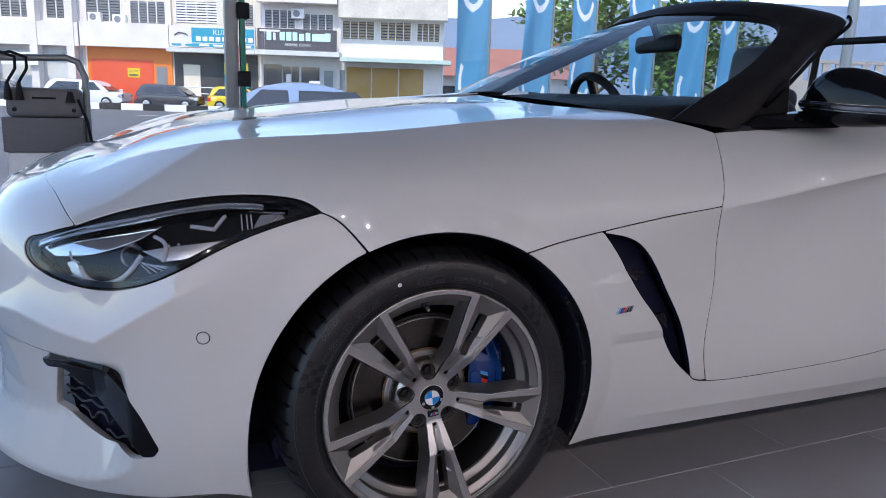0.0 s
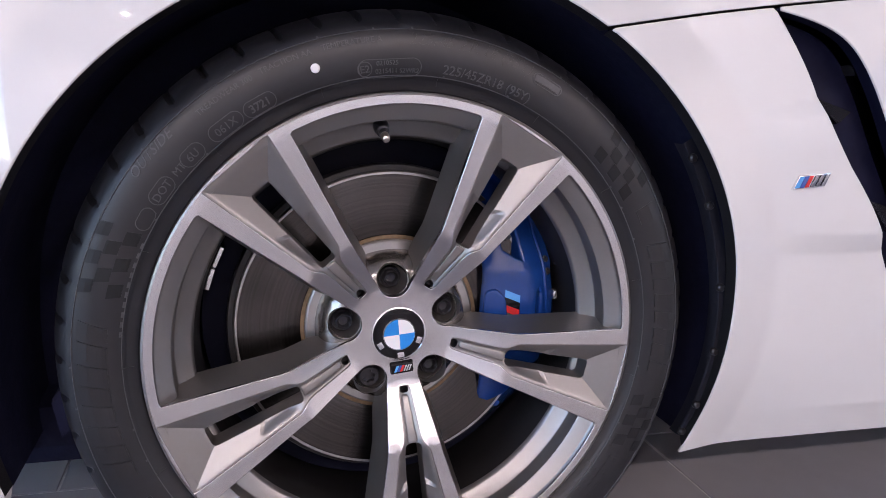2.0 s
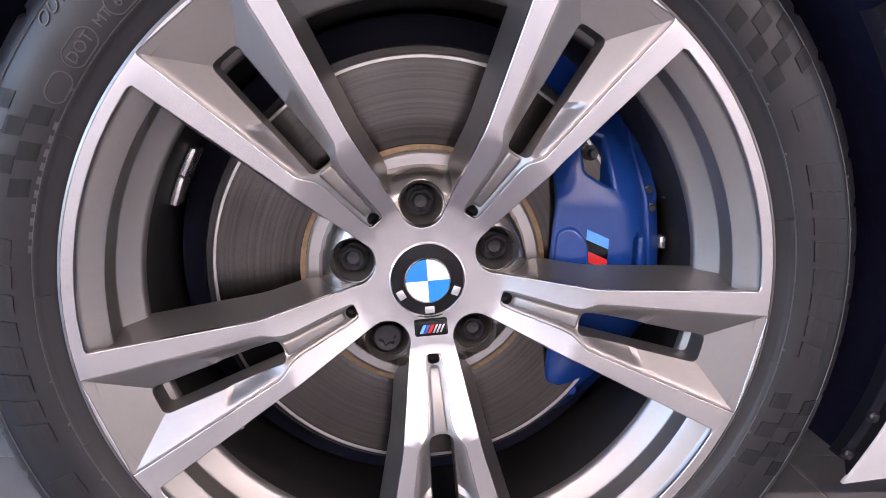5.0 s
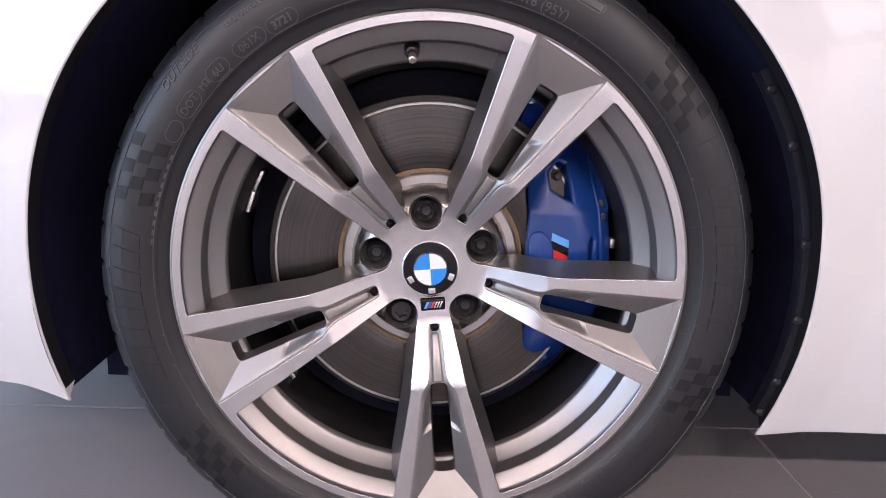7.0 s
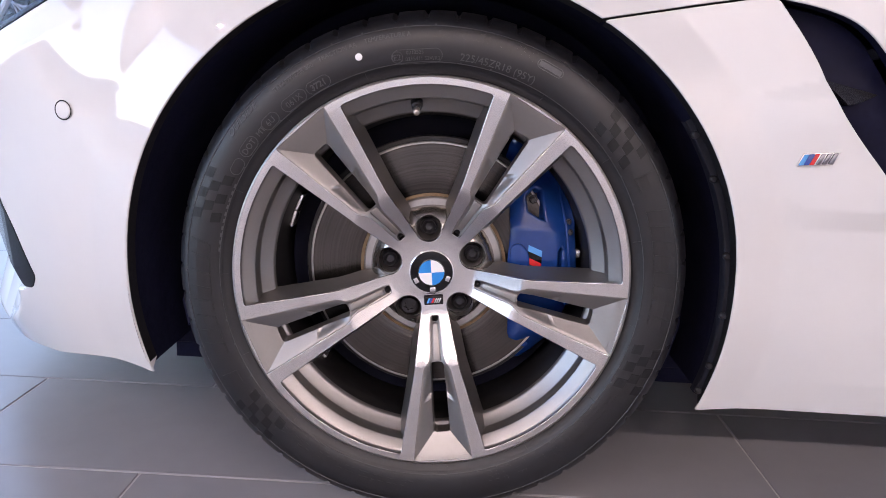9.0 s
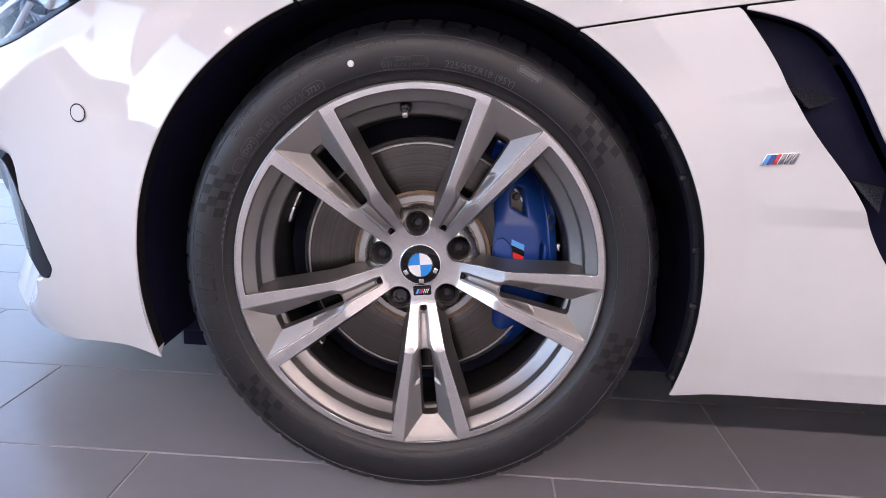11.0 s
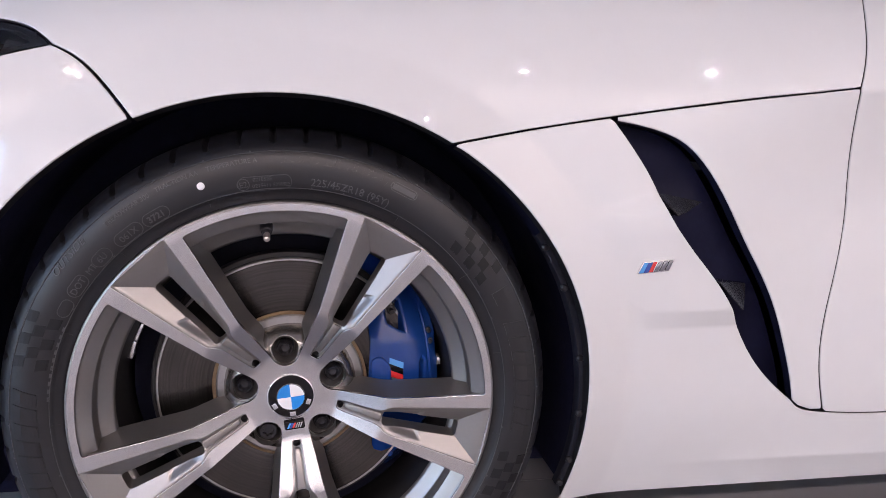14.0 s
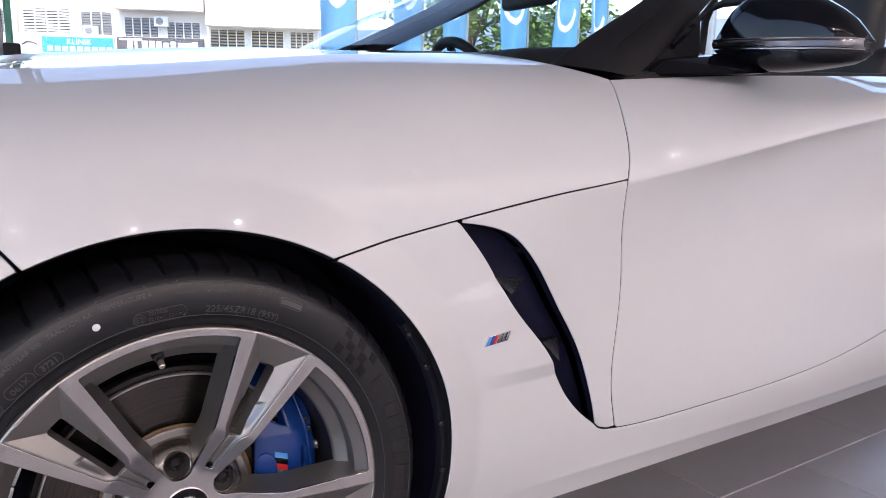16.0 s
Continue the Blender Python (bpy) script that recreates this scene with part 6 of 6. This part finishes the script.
for i, (w, h) in enumerate(((.30, .52), (.16, .46), (.34, .52), (.34, .52), (.30, .52), (.32, .44), (.30, .52), (.42, .46), (.42, .46), (.34, .52))):
    x = -11.85 + .42 * i
    block("sign_shape", x, x + w, -1.03, -1.0, 4.0, 4.0 + h, MINT, s)
word("ANIMAL CLINIC", .24, -9.85, 3.66, -1.02, WHITE_METAL, s)
block("sign_bar", -12.3, -11.0, -1.02, -1.0, 4.52, 4.64, WHITE_METAL, s)
block("canopy", -12.5, -7.1, -1.6, 0, 3.05, 3.35, CANOPY, s)
block("shopfront", -12.4, -7.5, -.05, 0, GROUND_Z, 3.05, CANOPY, s)
block("shop_window", -12.3, -11.1, -.12, -.05, .3, 2.5, DARK_GLASS, s)
block("shop_window", -9.8, -8.6, -.12, -.05, .3, 2.4, DARK_GLASS, s)
block("door", -11.0, -10.5, -.12, -.05, -.2, 2.4, DARK_GLASS, s)
block("door", -10.45, -9.95, -.12, -.05, -.2, 2.4, DARK_GLASS, s)
block("notice", -10.8, -10.5, -.15, -.12, 1.3, 1.9, WHITE_METAL, s)
block("door", -8.3, -7.7, -.12, -.05, -.2, 2.2, LOUVRE, s)
block("notice_board", -8.9, -8.2, -2.2, -2.1, .7, 1.5, WHITE_METAL, s)
for z in (.1, .5):
    part("rail", tube_bm([(-12.3, -2.0, z), (-10.5, -2.0, z)], .05, 6), WHITE_METAL, s)
louvre_window(s, -12.2, -10.2, 4.85, 5.95, LOUVRE, 4)
louvre_window(s, -9.7, -7.7, 4.75, 5.75, LOUVRE, 4)
air_unit(s, -9.95, 5.75)
block("roof_edge", -12.5, -7.3, -1.1, 0, 6.35, 8.5, WHITE_PLASTER, s)

# end unit with ochre shutters
s = shop("white end shophouse with stained fascia and ochre shutters", -7.3, -.45, WHITE_PLASTER)
block("fascia", -7.2, -.2, -1.2, 0, 5.55, 8.5, STAINED, s, "stained concrete roof fascia")
for x0, x1 in ((-7.1, -5.0), (-4.6, -2.6), (-2.2, -.7)):
    louvre_window(s, x0, x1, 4.3, 5.4, BROWN_LOUVRE, 4)
block("canopy", -7.0, .1, -1.9, 0, 2.80, 3.05, GREEN_CANOPY, s)
for x0, x1 in ((-6.8, -5.2), (-5.1, -3.4), (-3.3, -1.7)):
    d = block("shutter", x0, x1, -.06, 0, .2, 2.5, SHUTTER, s, "closed ochre shutter")
    bm = bmesh.new()
    for z in np.arange(.25, 2.45, .14):
        box_bm(x0, x1, -.085, -.06, float(z), float(z) + .10, bm=bm)
    part("shutter_ribs", bm, SHUTTER, d, smooth=0)
block("door", -7.25, -6.95, -.06, 0, .2, 2.3, LOUVRE, s)
for x in (-1.5,):
    block("pier", x - .2, x + .1, -.3, 0, GROUND_Z, 2.8, WHITE_PLASTER, s)

# white unit on the other side
s = shop("white shophouse with columns and plain upper windows", -38.0, -24.0, WHITE_PLASTER)
block("balcony_band", -38, -24.1, -.9, 0, 3.2, 4.7, WHITE_PLASTER, s)
for x in (-36, -33, -30, -27, -24.6):
    block("column", x - .25, x + .25, -1.0, -.4, GROUND_Z, 8.5, WHITE_PLASTER, s)
for x in (-35.5, -32.5, -29.5, -26.5):
    louvre_window(s, x, x + 2.0, 5.0, 6.4, LOUVRE, 3)
    block("shopfront", x - .2, x + 2.2, -.06, 0, GROUND_Z, 3.0, CANOPY, s)
block("sign_board", -29.0, -26.6, -1.3, -1.2, 1.9, 2.7, WHITE_METAL, s, "white signboard")
for x in np.arange(-28.8, -26.9, .36):
    block("sign_bar", float(x), float(x) + .24, -1.32, -1.3, 2.2, 2.42, SIGN_GREY, s)

# divider kerb in black and white
kerb = thing("kerb", "black and white painted concrete road divider", "kerb", STREET, kind="structure")
for i in range(34):
    x = -40 + 1.25 * i
    block("kerb_block", x, x + 1.25, -7.3, -6.9, GROUND_Z, -.18, WHITE_METAL if i % 2 else KERB_BLACK, kerb)
bm = bmesh.new()
for i in range(14):
    box_bm(-45 + 5 * i, -42.5 + 5 * i, -14.2, -14.05, GROUND_Z + .003, GROUND_Z + .008, bm=bm)
lane = part("lane_marks", bm, WHITE_METAL, None, smooth=0)
lane.matrix_world = STREET
tagged(lane, "white dashed lane markings", "road marking", kind="structure")


def parked_car(label, paint, m, length=4.4, width=1.8, height=1.5, group="", van=False):
    """A plain parked car, nose along +x: body loft, glasshouse, wheels, lamps."""
    c = thing("parked_car", label, "car", m, group)
    n = 26
    xs = np.linspace(-length / 2, length / 2, n)
    hood_z = .60 * height
    rows = []
    for x in xs:
        u = (x + length / 2) / length
        plan = width / 2 * (1 - .16 * abs(2 * u - 1) ** 4)
        shoulder = hood_z * (1 - .10 * max(0, u - .68) / .32 - .04 * max(0, .12 - u) / .12)
        endz = .30 * (1 if 0.02 < u < .98 else 1.3)
        rows.append([(x, -plan * .94, endz), (x, -plan, .5 * height * .75), (x, -plan * .97, shoulder - .06), (x, -plan * .86, shoulder), (x, 0, shoulder + .05),
                     (x, plan * .86, shoulder), (x, plan * .97, shoulder - .06), (x, plan, .5 * height * .75), (x, plan * .94, endz)])
    m9 = 9
    verts = [v for r in rows for v in r]
    faces = [(i * m9 + j, (i + 1) * m9 + j, (i + 1) * m9 + j + 1, i * m9 + j + 1) for i in range(n - 1) for j in range(m9 - 1)]
    faces += [tuple(range(m9)), tuple(range((n - 1) * m9 + m9 - 1, (n - 1) * m9 - 1, -1))]
    bm = bmesh.new()
    vs = [bm.verts.new(v) for v in verts]
    for f in faces:
        bm.faces.new([vs[i] for i in f])
    bmesh.ops.recalc_face_normals(bm, faces=bm.faces[:])
    part("body", bm, paint, c, smooth=50)
    x0, x1, x2, x3 = (-.48, -.40, .16, .34) if van else (-.42, -.20, .10, .30)
    line = curve_through([(x0 * length, hood_z - .02), (x1 * length, height * .93), ((x1 + x2) / 2 * length, height), (x2 * length, height * .95), (x3 * length, hood_z - .02)], .12)
    rows = [[(x, -width * .45 * (1 - .22 * (z - hood_z) / (height - hood_z)), z), (x, 0, z + .02), (x, width * .45 * (1 - .22 * (z - hood_z) / (height - hood_z)), z)] for x, z in line]
    verts = [v for r in rows for v in r]
    nn = len(rows)
    faces = [(i * 3 + j, (i + 1) * 3 + j, (i + 1) * 3 + j + 1, i * 3 + j + 1) for i in range(nn - 1) for j in range(2)]
    k = len(verts)
    verts += [(x, -width * .45, hood_z - .05) for x, z in line] + [(x, width * .45, hood_z - .05) for x, z in line]
    faces += [(i * 3, k + i, k + i + 1, (i + 1) * 3) for i in range(nn - 1)] + [(i * 3 + 2, (i + 1) * 3 + 2, k + nn + i + 1, k + nn + i) for i in range(nn - 1)]
    mesh_object("roof", verts, faces, paint, c, smooth=45)
    mid = ((x0 + x3) / 2 * length, hood_z + .42 * (height - hood_z))
    for side in (-1, 1):
        for a, b in (((x0 + .07) * length, -.03 * length), (0.0 * length, (x3 - .09) * length)):
            za, zb = hood_z + .06, height - .13
            pts = [(a, za), (b, za), (b - .10 * length * (1 if b > .1 else 0), zb), (a + .10 * length * (1 if a < -.3 * length else 0.1), zb)]
            vv = []
            for x, z in pts:
                w = width * .45 * (1 - .22 * (z - hood_z) / (height - hood_z)) + .012
                vv.append((x, side * w, z))
            mesh_object("side_window", vv, [(0, 1, 2, 3)], DARK_GLASS, c, smooth=0)
    for name, xa, za, xb, zb in (("windscreen", x2 * length + .02, height * .93, x3 * length - .02, hood_z + .05), ("rear_window", x0 * length + .02, hood_z + .05, x1 * length - .02, height * .90)):
        wa, wb = width * .34, width * .42
        if name == "rear_window":
            wa, wb = wb, wa
        mesh_object(name, [(xa + (.03 if name == "windscreen" else -.03), -wa, za + .02), (xa + (.03 if name == "windscreen" else -.03), wa, za + .02), (xb + (.05 if name == "windscreen" else -.05), wb, zb + .02), (xb + (.05 if name == "windscreen" else -.05), -wb, zb + .02)], [(0, 1, 2, 3)], DARK_GLASS, c, smooth=0)
    for x in (-.31 * length, .31 * length):
        for side in (-1, 1):
            w = new("wheel")
            w.parent = c
            w.matrix_basis = pose(x, side * (width / 2 - .04), .32)
            lathe("tyre", [(.20, -.07), (.30, -.07), (.32, -.03), (.32, .05)], RUBBER, w, segments=24)
            lathe("rim", [(.0, -.06), (.08, -.05), (.19, -.075), (.205, -.07)], SILVER, w, segments=20)
            if side > 0:
                w.rotation_euler = (0, 0, math.pi)
    for side in (-1, 1):
        block("headlight", length / 2 - .25, length / 2 + .005, side * width * .36 - .16, side * width * .36 + .16, .58 * hood_z + .08, .58 * hood_z + .26, SILVER, c)
        block("tail_light", -length / 2 - .01, -length / 2 + .16, side * width * .38 - .12, side * width * .38 + .12, hood_z - .30, hood_z - .08, RED_ENAMEL, c)
    block("bumper", -length / 2 - .04, -length / 2 + .1, -width * .44, width * .44, .28, .50, paint, c)
    return c


WHITE_PAINT = material("white_van_paint", (0.75, 0.76, 0.78), 0.3, coat=0.8)
GREY_PAINT = material("dark_grey_car_paint", (0.05, 0.05, 0.06), 0.3, coat=0.8)
YELLOW_PAINT = material("yellow_car_paint", (0.75, 0.55, 0.02), 0.3, coat=0.8)
BLUE_PAINT = material("pale_blue_car_paint", (0.22, 0.31, 0.46), 0.3, metal=0.3, coat=1.0)
RED_PAINT = material("red_car_paint", (0.60, 0.02, 0.04), 0.3, coat=0.8)
gz = GROUND_Z + .0
parked_car("white people carrier parked across the street", WHITE_PAINT, STREET @ pose(-22.4, -3.6, gz), 4.9, 1.85, 1.62, van=True)
parked_car("dark grey hatchback parked across the street", GREY_PAINT, STREET @ pose(-17.4, -3.2, gz), 3.9, 1.75, 1.48, van=True)
parked_car("small yellow hatchback parked across the street", YELLOW_PAINT, STREET @ pose(-13.4, -2.6, gz, 0, 0, 20), 3.6, 1.65, 1.48, van=True)
parked_car("dark hatchback parked across the street", GREY_PAINT, STREET @ pose(-27.5, -4.4, gz), 3.9, 1.75, 1.48, van=True)
parked_car("pale blue saloon parked outside the showroom window", BLUE_PAINT, pose(2.35, 12.6, gz, 0, 0, 168), 4.6, 1.82, 1.60)
parked_car("pale blue saloon parked beside the banners", BLUE_PAINT, pose(8.6, 10.6, gz, 0, 0, 150), 4.6, 1.82, 1.58)
parked_car("red hatchback parked beyond the banners", RED_PAINT, pose(10.2, 17.0, gz, 0, 0, 100), 3.9, 1.75, 1.48, van=True)

# ---- tall feather banners ----
CLOTH = material("blue_banner_cloth", (0.07, 0.29, 0.50), 0.7, vary=0.15, scale=2)
CLOTH_WHITE = material("banner_white", (0.75, 0.80, 0.85), 0.7)


def banner(x, y, height, width, turn, wave):
    b = thing("banner", "blue and white feather banner on a thin pole, outside the window", "banner", pose(x, y, GROUND_Z, 0, 0, turn), "feather banners outside")
    part("pole", tube_bm([(0, 0, 0), (0, 0, height + .15)], [.025, .012], 8), ALU, b)
    part("foot", box_bm(-.3, .3, -.3, .3, 0, .06, .01), ALU, b)
    nu, nv = 48, 192
    grid = []
    for j in range(nv + 1):
        z = 1.55 + (height - 1.55) * j / nv
        taper = 1 - .55 * max(0, (j / nv - .72) / .28) ** 2
        for i in range(nu + 1):
            u = i / nu
            grid.append((-u * width * taper * (1 - .18 * abs(math.sin(z * .7 + wave))), .10 * math.sin(u * 5 + z * 1.9 + wave) * u, z - .10 * u * math.sin(z + wave)))
    w = nu + 1
    cloth, mark = [], []
    for j in range(nv):
        for i in range(nu):
            f = (j * w + i, j * w + i + 1, (j + 1) * w + i + 1, (j + 1) * w + i)
            cx, cz = i / nu - .5, ((j / 2 + 14) % 40 - 20) / 20
            r = math.hypot(cx, cz * .62)
            (mark if .30 < r < .39 and cx * .8 - cz > -.1 else cloth).append(f)
    mesh_object("cloth", grid, cloth, CLOTH, b, smooth=70)
    mesh_object("cloth_emblem", grid, mark, CLOTH_WHITE, b, "white curved emblem", smooth=70)

for x, y, h, w, turn, wave in ((4.10, 8.0, 4.6, .54, -20, 0.3), (5.15, 8.1, 4.6, .48, -12, 1.9), (5.95, 8.2, 4.5, .42, -30, 3.0), (6.9, 8.0, 4.6, .42, -18, 4.1), (7.9, 8.0, 4.6, .44, -25, 5.2), (8.7, 8.2, 4.5, .36, -15, 0.9)):
    banner(x, y, h, w, turn, wave)

# ---- houses, trees and hills beyond ----
house = thing("house", "white bungalow with red tiled hipped roof", "house", pose(30, 62, GROUND_Z, 0, 0, -24))
block("wall", -9, 9, 0, 8, 0, 3.2, WHITE_PLASTER, house)
bm = bmesh.new()
for c in ((-10, -1.2, 3.2), (10, -1.2, 3.2), (10, 9.2, 3.2), (-10, 9.2, 3.2), (-5, 4, 6.0), (5, 4, 6.0)):
    bm.verts.new(c)
bm.verts.ensure_lookup_table()
for f in ((0, 1, 5, 4), (1, 2, 5), (2, 3, 4, 5), (3, 0, 4), (3, 2, 1, 0)):
    bm.faces.new([bm.verts[i] for i in f])
part("roof", bm, TERRACOTTA, house, smooth=0)
for x in (-6.5, -3, 1, 5):
    block("window", x, x + 1.6, -.05, .05, .9, 2.3, DARK_GLASS, house)
h2 = thing("house", "white building with red gabled roof beside the shophouses", "house", STREET @ pose(9.5, 26, GROUND_Z))
block("wall", -3, 5, 0, 8, 0, 4.0, WHITE_PLASTER, h2)
bm = bmesh.new()
for c in ((-3.8, -.8, 3.9), (5.8, -.8, 3.9), (1, -.8, 7.0), (-3.8, 8.8, 3.9), (5.8, 8.8, 3.9), (1, 8.8, 7.0)):
    bm.verts.new(c)
bm.verts.ensure_lookup_table()
for f in ((0, 1, 2), (5, 4, 3), (0, 2, 5, 3), (2, 1, 4, 5), (0, 3, 4, 1)):
    bm.faces.new([bm.verts[i] for i in f])
part("roof", bm, TERRACOTTA, h2, smooth=0)
block("fence_wall", -5, 8, -5.2, -5.0, 0, 1.6, CANOPY, h2)

LEAF = material("leaf_green", (0.12, 0.22, 0.035), 0.6, vary=0.4, scale=1.5)
LEAF_DARK = material("dark_leaf", (0.035, 0.075, 0.02), 0.6, vary=0.4, scale=1.5)
BARK = material("bark", (0.12, 0.09, 0.06), 0.9, vary=0.3, scale=5)


def tree(x, y, height, spread, seed, mat):
    rnd = random.Random(seed)
    t = thing("tree", "leafy green street tree with uneven crown", "tree", pose(x, y, GROUND_Z), "trees outside")
    bm = tube_bm([(0, 0, 0), (.1, 0, height * .3), (.05, .1, height * .6), (.1, .1, height * .85)], [.16, .12, .08, .03], 8)
    for k in range(6):
        a = k * 1.1
        z = height * (.35 + .07 * k)
        tube_bm([(.06, 0, z), (math.cos(a) * spread * .6, math.sin(a) * spread * .6, z + height * .18)], [.06, .015], 6, bm)
    part("trunk", bm, BARK, t)
    clumps = [(rnd.gauss(0, spread * .42), rnd.gauss(0, spread * .42), height * rnd.uniform(.42, 1.0), rnd.uniform(.18, .38) * spread) for _ in range(34)]
    verts, faces = [], []
    for cx, cy, cz, cr in clumps:
        for _ in range(75):
            d = Vector((rnd.gauss(0, 1), rnd.gauss(0, 1), rnd.gauss(0, .8))).normalized() * cr * rnd.uniform(.5, 1.05)
            p = Vector((cx, cy, cz)) + d
            a = Vector((rnd.uniform(-1, 1), rnd.uniform(-1, 1), rnd.uniform(-.6, .6))).normalized() * rnd.uniform(.07, .15)
            b = a.cross(Vector((rnd.uniform(-1, 1), rnd.uniform(-1, 1), 1))).normalized() * .06
            n = len(verts)
            verts += [p - a, p + b, p + a, p - b]
            faces.append((n, n + 1, n + 2, n + 3))
    mesh_object("crown", verts, faces, mat, t, smooth=0)


tree(11.0, 15.5, 4.6, 2.0, 1, LEAF)
tree(12.8, 14.5, 4.2, 1.8, 2, LEAF)
tree(14.6, 16.6, 3.6, 1.7, 3, LEAF_DARK)
tree(24, 24, 4.2, 2.2, 5, LEAF_DARK)
PALE_CONCRETE = material("weathered_concrete", (0.34, 0.32, 0.29), 0.8, vary=0.2, scale=1.5)
fence = thing("boundary_wall", "pale concrete boundary wall with upright pickets on top", "wall", pose(16.5, 17.5, GROUND_Z, 0, 0, -27))
block("wall", 0, 16, -.1, .1, 0, 2.3, PALE_CONCRETE, fence)
for k in range(40):
    block("picket", .1 + .4 * k, .32 + .4 * k, -.04, .04, 2.3, 2.85, PALE_CONCRETE, fence)
block("rail", 0, 16, -.06, .06, 2.85, 2.95, PALE_CONCRETE, fence)
pole = thing("street_lamp", "grey steel lamp post outside the window", "street lamp", pose(11.4, 8.3, GROUND_Z))
part("post", tube_bm([(0, 0, 0), (0, 0, 7.5)], [.11, .07], 14), ALU, pole)
part("arm", tube_bm([(0, 0, 7.4), (-.3, .4, 7.7), (-.8, 1.1, 7.8)], .035, 8), ALU, pole)
part("lamp_head", box_bm(-1.0, -.7, .95, 1.4, 7.74, 7.84, .02), ALU, pole)

HILL = material("hazy_blue_hills", (0.16, 0.22, 0.30), 0.9, vary=0.15, scale=0.01)
verts, n = [], 180
for i in range(n):
    a = radians(-180 + 360 * i / (n - 1))
    hgt = 38 + 30 * noise.noise((i * .09, 3.1, 0)) + 12 * noise.noise((i * .31, 7.7, 0)) + 85 * max(0, math.sin(1.3 * min(a, 1.5) + .1))
    verts += [(820 * math.sin(a), 820 * math.cos(a), -5), (860 * math.sin(a), 860 * math.cos(a), hgt * .6), (920 * math.sin(a), 920 * math.cos(a), hgt)]
hills = mesh_object("backdrop", verts, [(i * 3 + j, (i + 1) * 3 + j, (i + 1) * 3 + j + 1, i * 3 + j + 1) for i in range(n - 1) for j in range(2)], HILL)
tagged(hills, "hazy blue-green wooded hills on the horizon", "hills", kind="structure")

# ---- charger trolley by the window ----
CASE = material("grey_plastic_case", (0.16, 0.155, 0.16), 0.5, vary=0.12, scale=12, bump=0.1, bump_scale=300)
SHEET = material("grey_sheet", (0.15, 0.15, 0.16), 0.6, vary=0.08, scale=6)
tr = thing("charger_trolley", "grey charger case with black cables on a tube trolley", "trolley", pose(-.86, 2.18, 0))
part("frame", tube_bm([(.175, 0, 0.02), (.165, 0, .60), (.165, 0, .96), (.140, 0, 1.02), (.10, 0, 1.035), (-.16, 0, 1.025), (-.20, 0, .98), (-.20, 0, .02)], .014, 10), ALU, tr, "bent steel tube frame")
bm = box_bm(-.125, .150, -.06, .08, .795, .912, .022, 4)
part("case", bm, CASE, tr, "grey plastic charger case")
part("case_slot", box_bm(-.03, .055, -.064, -.058, .868, .876, .001), BLACK_PLASTIC, tr)
for x in (-.095, .118):
    o = lathe("case_screw", [(.0, -.064), (.008, -.064), (.009, -.058)], BLACK_PLASTIC, tr, segments=16)
    o.matrix_basis = pose(x, 0, .825)
part("panel", box_bm(-.145, .150, -.05, .05, .655, .793, .004), SHEET, tr, "plain dark grey panel")
part("lower_panel", box_bm(-.135, .160, -.03, .05, .10, .652, .004), WHITE_METAL, tr, "pale lower panel")
for x in (-.112, -.072):
    part("plug", tube_bm([(x, -.07, .862), (x, -.07, .905), (x, -.068, .93)], [.016, .012, .007], 10), BLACK_PLASTIC, tr)
    part("cable", tube_bm([(x, -.068, .93), (x + .03, -.05, .985), (x + .028, -.02, 1.03), (x - .03, 0, 1.05), (x - .10, .02, 1.03), (x - .14, .03, .9)], .006, 8), BLACK_PLASTIC, tr)
part("socket", tube_bm([(.108, -.07, .856), (.108, -.066, .90)], [.020, .010], 10), BLACK_PLASTIC, tr)
part("cable", tube_bm([(.135, -.06, .87), (.165, -.05, .78), (.18, -.04, .66), (.19, -.03, .3)], .006, 8), BLACK_PLASTIC, tr)
for x in (-.19, .175):
    o = lathe("castor", [(.0, -.015), (.03, -.015), (.03, .015), (.0, .015)], BLACK_PLASTIC, tr, segments=20)
    o.matrix_basis = pose(x, 0, .03)

# ---- floor tiles ----
TL, TW, G = 0.605, 0.302, 0.003
bm = box_bm(-TL / 2 + G / 2, TL / 2 - G / 2, -TW / 2 + G / 2, TW / 2 - G / 2, -0.012, 0.0, 0.0012, 1)
tile_mesh = bpy.data.meshes.new("tile")
bm.to_mesh(tile_mesh)
bm.free()
tile_mesh.materials.append(TILE)
rest_v, rest_f = [], []
for row in range(-23, 9):
    y = .066 + TW * (row + .5)
    off = -.097 if row % 2 == 0 else .205
    for k in range(-9, 13):
        x = off + TL * (k + .5)
        x0, x1, y0, y1 = max(x - TL / 2, GLASS_X), min(x + TL / 2, FAR_X), max(y - TW / 2, BACK_Y), min(y + TW / 2, GLASS_Y)
        if x1 - x0 < .02 or y1 - y0 < .02:
            continue
        if -2.2 < x < 3.4 and -2.2 < y and y1 - y0 > TW - .001:
            t = new("tile", tile_mesh)
            t.parent = floor
            t.location = (x, y, 0)
            t.rotation_euler = (0, 0, math.pi * random.randint(0, 1))
        else:
            n = len(rest_v)
            rest_v += [(a, b, 0) for a, b in ((x0 + G / 2, y0 + G / 2), (x1 - G / 2, y0 + G / 2), (x1 - G / 2, y1 - G / 2), (x0 + G / 2, y1 - G / 2))]
            rest_f.append((n, n + 1, n + 2, n + 3))
rest = mesh_object("tile_field", rest_v, rest_f, TILE, floor, smooth=0)
tagged(rest, kind="stuff")
